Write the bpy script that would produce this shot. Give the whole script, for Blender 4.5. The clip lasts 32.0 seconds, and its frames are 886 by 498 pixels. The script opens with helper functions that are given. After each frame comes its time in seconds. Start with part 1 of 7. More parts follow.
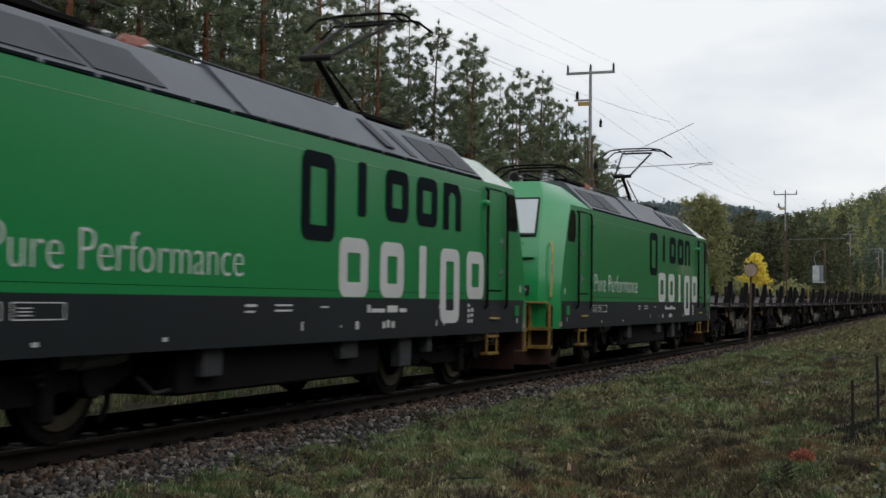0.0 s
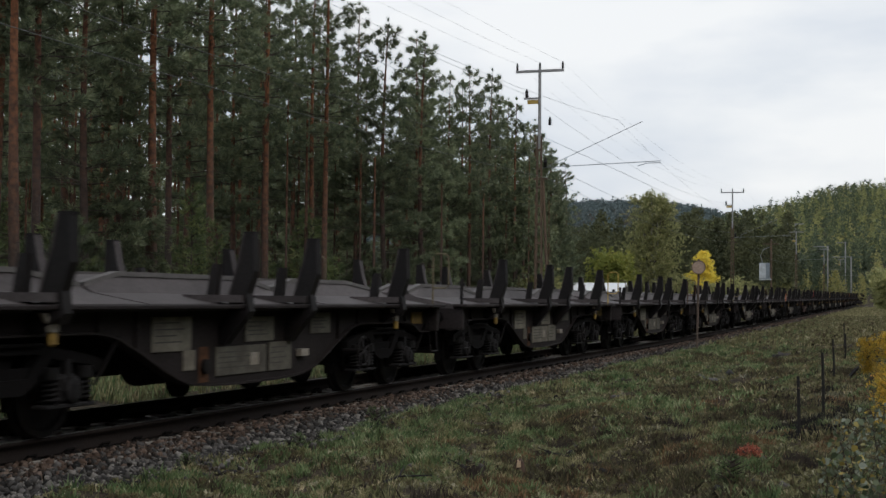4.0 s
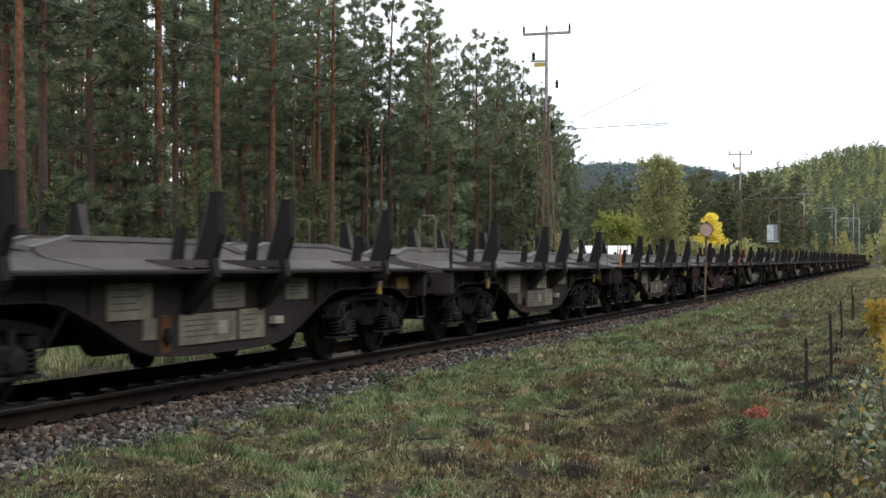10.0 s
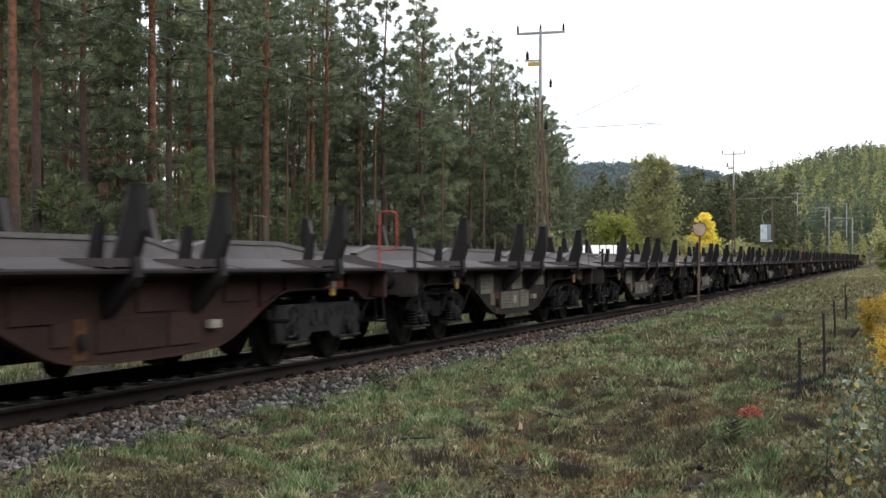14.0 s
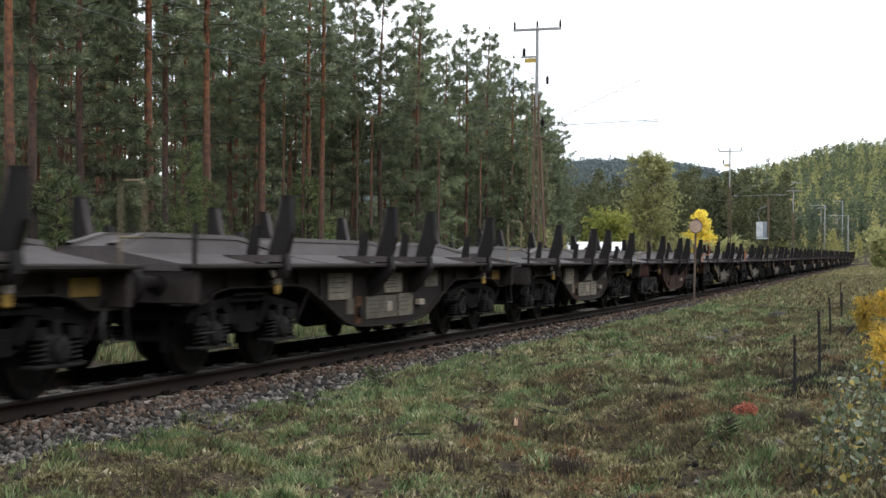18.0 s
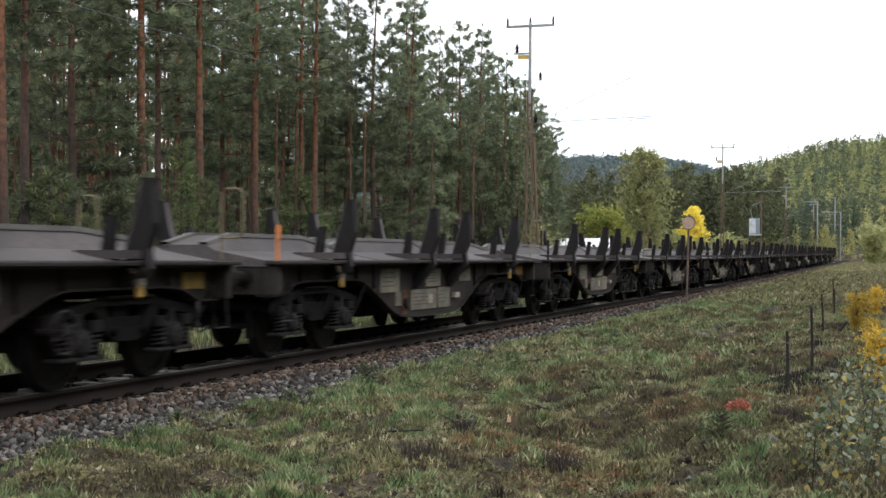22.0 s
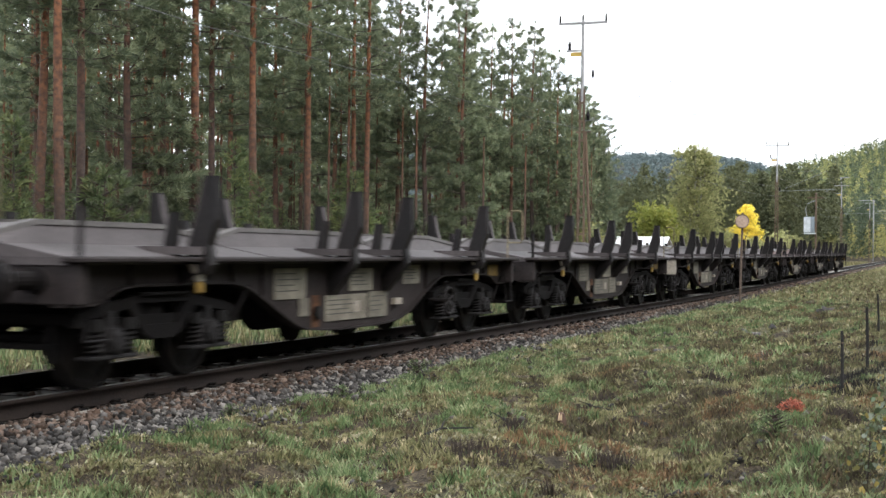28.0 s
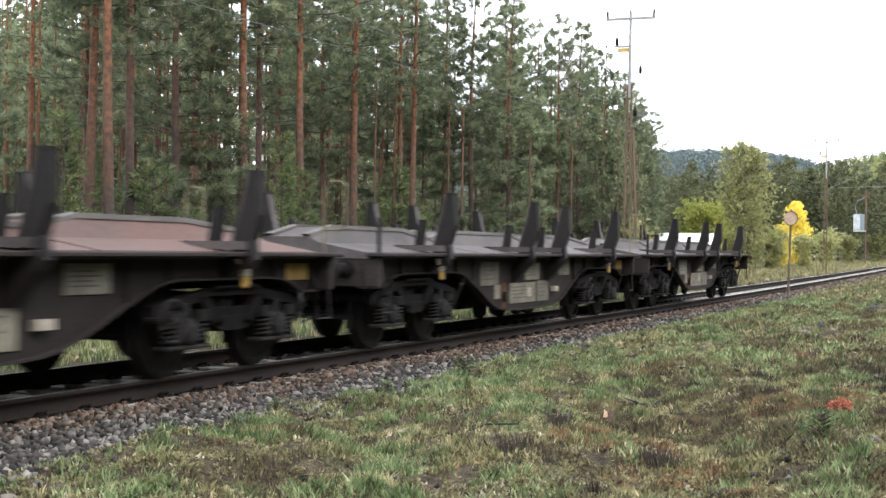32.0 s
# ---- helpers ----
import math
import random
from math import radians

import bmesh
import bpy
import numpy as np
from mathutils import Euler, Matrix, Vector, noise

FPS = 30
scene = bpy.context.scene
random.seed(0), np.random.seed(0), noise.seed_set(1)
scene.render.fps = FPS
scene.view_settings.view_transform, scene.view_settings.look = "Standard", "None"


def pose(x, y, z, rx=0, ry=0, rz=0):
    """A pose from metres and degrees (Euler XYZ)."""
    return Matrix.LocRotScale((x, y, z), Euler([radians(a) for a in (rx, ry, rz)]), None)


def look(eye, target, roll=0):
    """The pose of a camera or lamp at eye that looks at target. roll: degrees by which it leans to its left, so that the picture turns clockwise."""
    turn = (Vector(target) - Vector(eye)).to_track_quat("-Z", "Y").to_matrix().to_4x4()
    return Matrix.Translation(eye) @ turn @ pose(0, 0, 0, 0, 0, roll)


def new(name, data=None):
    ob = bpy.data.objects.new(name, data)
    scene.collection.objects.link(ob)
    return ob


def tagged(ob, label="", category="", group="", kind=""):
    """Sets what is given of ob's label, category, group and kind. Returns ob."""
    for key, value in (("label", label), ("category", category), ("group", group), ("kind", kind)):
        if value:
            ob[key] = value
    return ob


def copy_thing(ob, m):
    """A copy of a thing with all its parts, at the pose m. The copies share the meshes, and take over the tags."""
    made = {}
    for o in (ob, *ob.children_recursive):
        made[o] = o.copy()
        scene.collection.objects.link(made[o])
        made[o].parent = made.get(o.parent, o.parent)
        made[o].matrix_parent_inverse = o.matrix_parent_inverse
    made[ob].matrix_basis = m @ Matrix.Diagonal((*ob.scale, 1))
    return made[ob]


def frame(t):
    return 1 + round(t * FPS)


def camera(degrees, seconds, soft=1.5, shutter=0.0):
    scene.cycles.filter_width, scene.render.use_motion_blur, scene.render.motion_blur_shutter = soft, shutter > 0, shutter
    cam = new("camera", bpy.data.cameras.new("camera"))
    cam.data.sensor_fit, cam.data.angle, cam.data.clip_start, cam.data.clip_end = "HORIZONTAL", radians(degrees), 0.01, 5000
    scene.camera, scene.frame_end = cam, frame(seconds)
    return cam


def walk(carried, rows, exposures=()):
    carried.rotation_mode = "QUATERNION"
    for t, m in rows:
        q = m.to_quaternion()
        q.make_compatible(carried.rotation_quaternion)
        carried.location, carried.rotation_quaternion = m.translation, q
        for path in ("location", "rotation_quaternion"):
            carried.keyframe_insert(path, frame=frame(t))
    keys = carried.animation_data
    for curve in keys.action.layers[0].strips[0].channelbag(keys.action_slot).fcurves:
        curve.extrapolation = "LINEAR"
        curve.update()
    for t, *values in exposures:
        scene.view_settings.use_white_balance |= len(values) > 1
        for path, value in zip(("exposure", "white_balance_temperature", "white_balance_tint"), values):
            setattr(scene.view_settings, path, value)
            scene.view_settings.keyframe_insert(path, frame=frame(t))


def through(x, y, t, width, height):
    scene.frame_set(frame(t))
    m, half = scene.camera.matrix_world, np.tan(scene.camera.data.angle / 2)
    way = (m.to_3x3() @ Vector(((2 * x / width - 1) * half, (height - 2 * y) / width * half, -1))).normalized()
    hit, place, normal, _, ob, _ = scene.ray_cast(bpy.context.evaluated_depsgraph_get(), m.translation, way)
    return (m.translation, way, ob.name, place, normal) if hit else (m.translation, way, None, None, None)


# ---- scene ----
CAM = [  # seconds, turn to the left, tilt up, lean, in degrees
    (0, 20.771, 2.225, -0.680), (0.5, 20.219, 2.296, -0.663), (1, 19.818, 2.168, -0.685), (1.5, 19.622, 2.064, -0.733),
    (2, 19.352, 2.053, -0.844), (2.5, 19.077, 2.093, -0.763), (3, 18.765, 2.151, -0.582), (3.5, 18.656, 2.159, -0.566),
    (5.5, 18.586, 2.088, -0.426), (6, 18.545, 2.062, -0.290), (6.5, 18.582, 2.054, -0.262), (7, 18.714, 1.925, -0.349),
    (7.5, 18.818, 1.626, -0.315), (8, 18.901, 1.288, -0.420), (8.5, 18.976, 0.927, -0.439), (9, 18.975, 0.699, -0.441),
    (9.5, 18.961, 0.619, -0.303), (10, 18.951, 0.624, -0.238), (10.5, 18.928, 0.576, -0.290), (11, 18.857, 0.546, -0.376),
    (11.5, 18.764, 0.531, -0.479), (12, 18.626, 0.560, -0.434), (12.5, 18.529, 0.553, -0.396), (13, 18.507, 0.552, -0.317),
    (13.5, 18.601, 0.545, -0.315), (14, 18.687, 0.597, -0.283), (14.5, 18.742, 0.703, -0.267), (16.5, 18.573, 0.614, -0.360),
    (17, 18.605, 0.495, -0.397), (17.5, 18.580, 0.434, -0.468), (18, 18.518, 0.433, -0.486), (18.5, 18.518, 0.428, -0.455),
    (19, 18.546, 0.431, -0.488), (19.5, 18.570, 0.433, -0.606), (20, 18.583, 0.442, -0.568), (20.5, 18.515, 0.439, -0.558),
    (21, 18.404, 0.399, -0.464), (21.5, 18.292, 0.343, -0.372), (22, 18.227, 0.295, -0.448), (22.5, 18.290, 0.360, -0.474),
    (23, 18.525, 0.412, -0.614), (23.5, 18.823, 0.385, -0.666), (24, 19.118, 0.320, -0.646), (24.5, 19.294, 0.246, -0.579),
    (25, 19.422, 0.180, -0.599), (25.5, 19.538, 0.116, -0.568), (27.5, 20.188, 0.188, -0.689), (28, 20.398, 0.165, -0.704),
    (28.5, 20.689, 0.138, -0.729), (29, 20.977, 0.101, -0.748), (29.5, 21.173, 0.083, -0.832), (30, 21.363, 0.108, -0.752),
    (30.5, 21.616, 0.126, -0.693), (31, 21.828, 0.090, -0.862), (31.5, 22.003, 0.023, -0.965), (32, 22.329, -0.041, -0.973),
]
HERE = (8.53, 0.0, 1.357)
cam = camera(36.18, 32.0, shutter=0.3)


def aim(turn, tilt, lean):
    m = Matrix.Rotation(radians(turn), 4, "Z") @ Matrix.Rotation(radians(90 + tilt), 4, "X")
    return Matrix.Translation(HERE) @ m @ Matrix.Rotation(radians(-lean), 4, "Z")


walk(cam, [(t, aim(a, b, c)) for t, a, b, c in CAM],
     exposures=[(0, -0.80), (3, -0.80), (6, -0.72), (7, -0.62), (9, 0.0), (13, 0.24), (23, 0.34), (25, 0.46), (28, 0.78), (32, 1.14)])

# ---- light: an overcast autumn sky ----
world = bpy.data.worlds.new("overcast_sky")
scene.world = world
world.use_nodes = True
wn, wl = world.node_tree.nodes, world.node_tree.links
back = wn["Background"]
sky = wn.new("ShaderNodeTexSky")
sky.sky_type, sky.sun_disc = "NISHITA", False
sky.sun_elevation, sky.sun_rotation = radians(47), radians(123)
sky.air_density, sky.dust_density = 1.3, 3.0
scale = wn.new("ShaderNodeVectorMath")
scale.operation = "SCALE"
scale.inputs["Scale"].default_value = 0.10
wl.new(sky.outputs[0], scale.inputs[0])
coord = wn.new("ShaderNodeTexCoord")
squash = wn.new("ShaderNodeMapping")
squash.inputs["Scale"].default_value = (1.6, 1.6, 5.0)
wl.new(coord.outputs["Generated"], squash.inputs[0])
clouds = wn.new("ShaderNodeTexNoise")
clouds.inputs["Scale"].default_value, clouds.inputs["Detail"].default_value = 2.2, 6
wl.new(squash.outputs[0], clouds.inputs["Vector"])
cloud_tone = wn.new("ShaderNodeValToRGB")
cloud_tone.color_ramp.elements[0].position, cloud_tone.color_ramp.elements[0].color = 0.36, (0.80, 0.88, 1.0, 1)
cloud_tone.color_ramp.elements[1].position, cloud_tone.color_ramp.elements[1].color = 0.62, (1.18, 1.20, 1.22, 1)
wl.new(clouds.outputs["Fac"], cloud_tone.inputs[0])
cover = wn.new("ShaderNodeMix")
cover.data_type = "RGBA"
cover.inputs["Factor"].default_value = 0.88
wl.new(scale.outputs[0], cover.inputs[6])
wl.new(cloud_tone.outputs[0], cover.inputs[7])
wl.new(cover.outputs[2], back.inputs["Color"])
back.inputs["Strength"].default_value = 1.45
sun = new("sun", bpy.data.lights.new("sun", "SUN"))
sun.data.energy, sun.data.angle, sun.data.color = 1.0, radians(25), (1.0, 0.94, 0.86)
sun.matrix_world = look((40, -26, 52), (0, 0, 0))

# ---- materials ----


def mat(name, base, rough=0.8, metal=0.0, dark=None, big=1.2, fine=18.0, bump=0.15, amount=0.55, vary=0.0, island=0.0, coat=0.0, grit=0.25, gloss=0.5):
    """A weathered surface: patches at one scale, grain at another, fine relief."""
    m = bpy.data.materials.new(name)
    m.use_nodes = True
    n, l = m.node_tree.nodes, m.node_tree.links
    b = n["Principled BSDF"]
    tc = n.new("ShaderNodeTexCoord")
    n1, n2 = n.new("ShaderNodeTexNoise"), n.new("ShaderNodeTexNoise")
    n1.inputs["Scale"].default_value, n1.inputs["Detail"].default_value = big, 5
    n2.inputs["Scale"].default_value, n2.inputs["Detail"].default_value = fine, 4
    l.new(tc.outputs["Object"], n1.inputs["Vector"])
    l.new(tc.outputs["Object"], n2.inputs["Vector"])
    dark = dark or tuple(c * 0.5 for c in base)
    ramp = n.new("ShaderNodeMapRange")
    ramp.inputs["From Min"].default_value, ramp.inputs["From Max"].default_value = 0.38, 0.68
    ramp.inputs["To Max"].default_value = amount
    l.new(n1.outputs["Fac"], ramp.inputs["Value"])
    mix = n.new("ShaderNodeMix")
    mix.data_type = "RGBA"
    mix.inputs[6].default_value, mix.inputs[7].default_value = (*base, 1), (*dark, 1)
    l.new(ramp.outputs[0], mix.inputs["Factor"])
    grain = n.new("ShaderNodeMapRange")
    grain.inputs["From Min"].default_value, grain.inputs["From Max"].default_value = 0.3, 0.7
    grain.inputs["To Min"].default_value, grain.inputs["To Max"].default_value = 1 - grit, 1 + grit
    l.new(n2.outputs["Fac"], grain.inputs["Value"])
    last = grain.outputs[0]
    for on, socket in ((vary, "ShaderNodeObjectInfo"), (island, "ShaderNodeNewGeometry")):
        if on:
            info = n.new(socket)
            r = n.new("ShaderNodeMapRange")
            r.inputs["To Min"].default_value, r.inputs["To Max"].default_value = 1 - on, 1 + on
            l.new(info.outputs["Random" if socket == "ShaderNodeObjectInfo" else "Random Per Island"], r.inputs["Value"])
            mu = n.new("ShaderNodeMath")
            mu.operation = "MULTIPLY"
            l.new(last, mu.inputs[0])
            l.new(r.outputs[0], mu.inputs[1])
            last = mu.outputs[0]
    tint = n.new("ShaderNodeVectorMath")
    tint.operation = "SCALE"
    l.new(mix.outputs[2], tint.inputs[0])
    l.new(last, tint.inputs["Scale"])
    l.new(tint.outputs[0], b.inputs["Base Color"])
    b.inputs["Roughness"].default_value, b.inputs["Metallic"].default_value = rough, metal
    b.inputs["Specular IOR Level"].default_value = gloss
    b.inputs["Coat Weight"].default_value, b.inputs["Coat Roughness"].default_value = coat, 0.12
    if bump:
        bp = n.new("ShaderNodeBump")
        bp.inputs["Strength"].default_value, bp.inputs["Distance"].default_value = bump, 0.02
        l.new(n2.outputs["Fac"], bp.inputs["Height"])
        l.new(bp.outputs[0], b.inputs["Normal"])
    return m


def leaf_mat(name, colours, rough=0.6, through=0.35, patch=0.0):
    """Foliage: the colour differs from leaf to leaf; some light passes through."""
    m = bpy.data.materials.new(name)
    m.use_nodes = True
    n, l = m.node_tree.nodes, m.node_tree.links
    b = n["Principled BSDF"]
    geo = n.new("ShaderNodeNewGeometry")
    ramp = n.new("ShaderNodeValToRGB")
    ramp.color_ramp.interpolation = "LINEAR"
    while len(ramp.color_ramp.elements) < len(colours):
        ramp.color_ramp.elements.new(0.5)
    for i, c in enumerate(colours):
        ramp.color_ramp.elements[i].position, ramp.color_ramp.elements[i].color = i / max(1, len(colours) - 1), (*c, 1)
    source = geo.outputs["Random Per Island"]
    if patch:
        tc, nz, mx = n.new("ShaderNodeTexCoord"), n.new("ShaderNodeTexNoise"), n.new("ShaderNodeMix")
        nz.inputs["Scale"].default_value, nz.inputs["Detail"].default_value = patch, 4
        l.new(tc.outputs["Object"], nz.inputs["Vector"])
        sp = n.new("ShaderNodeMapRange")
        sp.inputs["From Min"].default_value, sp.inputs["From Max"].default_value = 0.36, 0.64
        l.new(nz.outputs["Fac"], sp.inputs["Value"])
        mx.inputs["Factor"].default_value = 0.55
        l.new(source, mx.inputs[2])
        l.new(sp.outputs[0], mx.inputs[3])
        source = mx.outputs[0]
    l.new(source, ramp.inputs[0])
    info = n.new("ShaderNodeObjectInfo")
    r = n.new("ShaderNodeMapRange")
    r.inputs["To Min"].default_value, r.inputs["To Max"].default_value = 0.75, 1.25
    l.new(info.outputs["Random"], r.inputs["Value"])
    sc = n.new("ShaderNodeVectorMath")
    sc.operation = "SCALE"
    l.new(ramp.outputs[0], sc.inputs[0])
    l.new(r.outputs[0], sc.inputs["Scale"])
    l.new(sc.outputs[0], b.inputs["Base Color"])
    b.inputs["Roughness"].default_value = rough
    b.inputs["Specular IOR Level"].default_value = 0.3
    if through:
        tr, add = n.new("ShaderNodeBsdfTranslucent"), n.new("ShaderNodeMixShader")
        l.new(sc.outputs[0], tr.inputs["Color"])
        add.inputs[0].default_value = through
        l.new(b.outputs[0], add.inputs[1])
        l.new(tr.outputs[0], add.inputs[2])
        l.new(add.outputs[0], n["Material Output"].inputs["Surface"])
    return m


GREEN = mat("loco_green_paint", (0.006, 0.285, 0.074), 0.30, big=0.5, fine=60, bump=0.015, amount=0.22, coat=1.0, grit=0.06, dark=(0.008, 0.20, 0.058), gloss=0.8)
NAVY = mat("dark_band_paint", (0.018, 0.022, 0.026), 0.5, big=0.7, fine=40, bump=0.03, amount=0.4, grit=0.15, gloss=0.18)
ROOF_GREY = mat("roof_grey_paint", (0.085, 0.094, 0.110), 0.45, big=0.8, fine=30, bump=0.04, amount=0.35, grit=0.12)
LOUVRE = mat("louvre_dark_grey", (0.032, 0.035, 0.042), 0.6, fine=120, bump=0.3, big=2)
BLACK = mat("underframe_black", (0.0076, 0.0067, 0.0068), 0.85, dark=(0.012, 0.0094, 0.0082), big=2.5, fine=40, grit=0.35, gloss=0.10)
GLASS_DARK = mat("dark_cab_glass", (0.008, 0.009, 0.010), 0.06, big=0.5, bump=0, grit=0.02, gloss=0.6)
SCREEN = mat("pale_windscreen", (0.55, 0.60, 0.62), 0.12, big=0.6, bump=0, grit=0.03, coat=0.5, amount=0.15)
YELLOW = mat("safety_yellow_paint", (0.27, 0.165, 0.028), 0.6, dark=(0.12, 0.075, 0.02), big=5, fine=50, amount=0.8)
YELLOW_BRIGHT = mat("yellow_handrail_paint", (0.50, 0.35, 0.075), 0.55, dark=(0.26, 0.17, 0.05), big=5, fine=50, amount=0.8)
WHITE = mat("white_lettering", (0.62, 0.63, 0.62), 0.55, big=1.5, fine=40, bump=0.02, amount=0.25, dark=(0.42, 0.43, 0.42), grit=0.08)
INK = mat("dark_lettering", (0.009, 0.014, 0.018), 0.7, big=1.0, bump=0.02, grit=0.1, gloss=0.03)
STRIPE = mat("pale_stripe", (0.22, 0.42, 0.26), 0.5, bump=0)
GREY_STEEL = mat("galvanised_grey", (0.30, 0.31, 0.32), 0.5, metal=0.3, big=3, fine=60)
COPPER = mat("rust_red_insulator", (0.28, 0.09, 0.06), 0.4, big=4)
PORCELAIN = mat("insulator_grey_white", (0.5, 0.52, 0.52), 0.3, big=4, bump=0)
RUBBER = mat("black_rubber", (0.012, 0.012, 0.013), 0.7, big=3)
WAGON = mat("grimy_dark_brown_steel", (0.0275, 0.0222, 0.0218), 0.72, dark=(0.016, 0.0120, 0.0112), big=1.6, fine=26, grit=0.3, vary=0.2, gloss=0.15, amount=0.8)
WAGON_RED = mat("faded_red_brown_steel", (0.050, 0.025, 0.0205), 0.74, dark=(0.020, 0.0140, 0.0125), big=1.4, fine=26, grit=0.3, vary=0.15, gloss=0.15)
STAKE = mat("black_stake_steel", (0.0115, 0.0100, 0.0104), 0.55, dark=(0.015, 0.0118, 0.0105), big=2.2, fine=30, grit=0.3, vary=0.2, gloss=0.15)
LID = mat("grey_plate_steel", (0.074, 0.0640, 0.0640), 0.62, dark=(0.034, 0.0288, 0.0282), big=0.9, fine=22, grit=0.2, bump=0.08, vary=0.2, gloss=0.15, amount=0.85)
LID_RED = mat("pinkish_primer_plate", (0.105, 0.060, 0.052), 0.65, dark=(0.075, 0.055, 0.050), big=0.9, fine=22, grit=0.2, bump=0.08, amount=0.8, gloss=0.18)
SHEET = mat("dusty_beige_plate", (0.175, 0.160, 0.125), 0.75, dark=(0.070, 0.058, 0.045), big=2.6, fine=20, grit=0.25, vary=0.35, amount=0.8)
SEAM = mat("pale_worn_edge", (0.10, 0.092, 0.088), 0.6, dark=(0.05, 0.045, 0.042), big=2, gloss=0.2)
LOOP = mat("dull_olive_tube", (0.15, 0.125, 0.075), 0.6, dark=(0.07, 0.05, 0.035), big=3, gloss=0.2, vary=0.3)
AXLE = mat("dusty_axle_cover", (0.021, 0.0195, 0.0200), 0.7, dark=(0.010, 0.009, 0.009), big=6, fine=30, gloss=0.15)
COIL = mat("dusty_spring_steel", (0.0098, 0.0088, 0.0086), 0.7, big=5, gloss=0.15)
CAST = mat("grey_cast_frame", (0.030, 0.0275, 0.0280), 0.75, dark=(0.010, 0.009, 0.009), big=4, fine=20, gloss=0.15, amount=0.85)
LENS = mat("grey_lamp_glass", (0.22, 0.24, 0.23), 0.15, big=3, bump=0)
RUST = mat("rusty_streak", (0.10, 0.045, 0.022), 0.85, dark=(0.035, 0.02, 0.014), big=6, fine=30, gloss=0.2)
SHEET_MARK = mat("dark_print", (0.060, 0.056, 0.048), 0.8, big=4, grit=0.15)
FLAG_WHITE = mat("dirty_white_paint", (0.30, 0.27, 0.23), 0.7, dark=(0.22, 0.18, 0.13), big=6)
ORANGE = mat("orange_paint", (0.50, 0.16, 0.04), 0.6, dark=(0.25, 0.08, 0.03), big=5)
RED_PAINT = mat("red_paint", (0.32, 0.035, 0.025), 0.6, big=5)
WHEEL = mat("wheel_steel", (0.0090, 0.0082, 0.0080), 0.65, dark=(0.016, 0.0120, 0.0098), big=4, fine=30, grit=0.3, gloss=0.12)
DISC = mat("brake_disc_steel", (0.11, 0.088, 0.062), 0.5, metal=0.4, big=5)
RAIL_SIDE = mat("rusty_rail_side", (0.0155, 0.0105, 0.0085), 0.8, dark=(0.012, 0.0090, 0.0078), big=3, fine=30, grit=0.3, gloss=0.15)
RAIL_TOP = mat("worn_rail_head", (0.33, 0.32, 0.31), 0.28, metal=0.9, big=4, fine=50, bump=0.03, amount=0.3)
SLEEPER = mat("weathered_sleeper", (0.21, 0.195, 0.175), 0.9, big=2.5, fine=25, dark=(0.09, 0.08, 0.07), vary=0.3)
STONE = leaf_mat("grey_ballast_stone", [(0.009, 0.0085, 0.008), (0.026, 0.0235, 0.022), (0.056, 0.051, 0.047), (0.20, 0.185, 0.168)], 0.9, 0.0)
STONE_RUST = leaf_mat("rust_dusted_ballast_stone", [(0.014, 0.010, 0.008), (0.038, 0.026, 0.019), (0.078, 0.050, 0.036), (0.135, 0.100, 0.080)], 0.9, 0.0)
STONE_ONE = mat("ballast_single_stone", (0.085, 0.079, 0.074), 0.9, dark=(0.035, 0.030, 0.028), big=2.0, fine=30, vary=0.7, grit=0.3, amount=0.8)
# Near-black, so the shade in the gaps between stones is in the colour.
BED = mat("shaded_ballast_bed", (0.012, 0.010, 0.009), 0.95, dark=(0.020, 0.016, 0.013), big=8, fine=26, bump=0.9, grit=0.5, gloss=0.18)
# Brown soil, its base darkened further to paint shade between the plants.
SOIL = mat("heath_ground", (0.026, 0.021, 0.014), 0.95, dark=(0.085, 0.066, 0.042), big=7.0, fine=46, bump=1.0, grit=0.9, amount=0.9, gloss=0.18)
PINE_BARK = mat("pine_bark", (0.105, 0.060, 0.042), 0.9, dark=(0.050, 0.038, 0.034), big=1.4, fine=16, bump=0.9, grit=0.4, vary=0.2)
BIRCH_BARK = mat("birch_bark", (0.50, 0.48, 0.44), 0.8, dark=(0.10, 0.09, 0.08), big=5, fine=12, bump=0.3, amount=0.8)
TWIG = mat("grey_brown_twig", (0.060, 0.045, 0.036), 0.9, big=4)
BILBERRY = leaf_mat("bilberry_leaves", [(0.035, 0.024, 0.016), (0.120, 0.085, 0.048), (0.215, 0.130, 0.070), (0.36, 0.24, 0.13)], 0.8, 0.2, patch=4.0)
NEEDLE = leaf_mat("pine_needles", [(0.105, 0.132, 0.080), (0.180, 0.214, 0.126), (0.290, 0.322, 0.190)], 0.5, 0.46)
SPRUCE = leaf_mat("spruce_needles", [(0.084, 0.104, 0.062), (0.136, 0.160, 0.090), (0.215, 0.236, 0.126)], 0.6, 0.38)
YOUNG = leaf_mat("young_spruce_needles", [(0.075, 0.105, 0.048), (0.135, 0.175, 0.075), (0.225, 0.250, 0.105)], 0.6, 0.4)
BIRCH_LEAF = leaf_mat("birch_leaves", [(0.20, 0.215, 0.095), (0.32, 0.33, 0.145), (0.48, 0.46, 0.22)], 0.6, 0.45)
GOLD_LEAF = leaf_mat("golden_leaves", [(0.66, 0.54, 0.08), (0.80, 0.68, 0.12), (0.88, 0.77, 0.20)], 0.6, 0.4)
LIME_LEAF = leaf_mat("lime_leaves", [(0.25, 0.30, 0.07), (0.35, 0.38, 0.09), (0.45, 0.44, 0.11)], 0.6, 0.4)
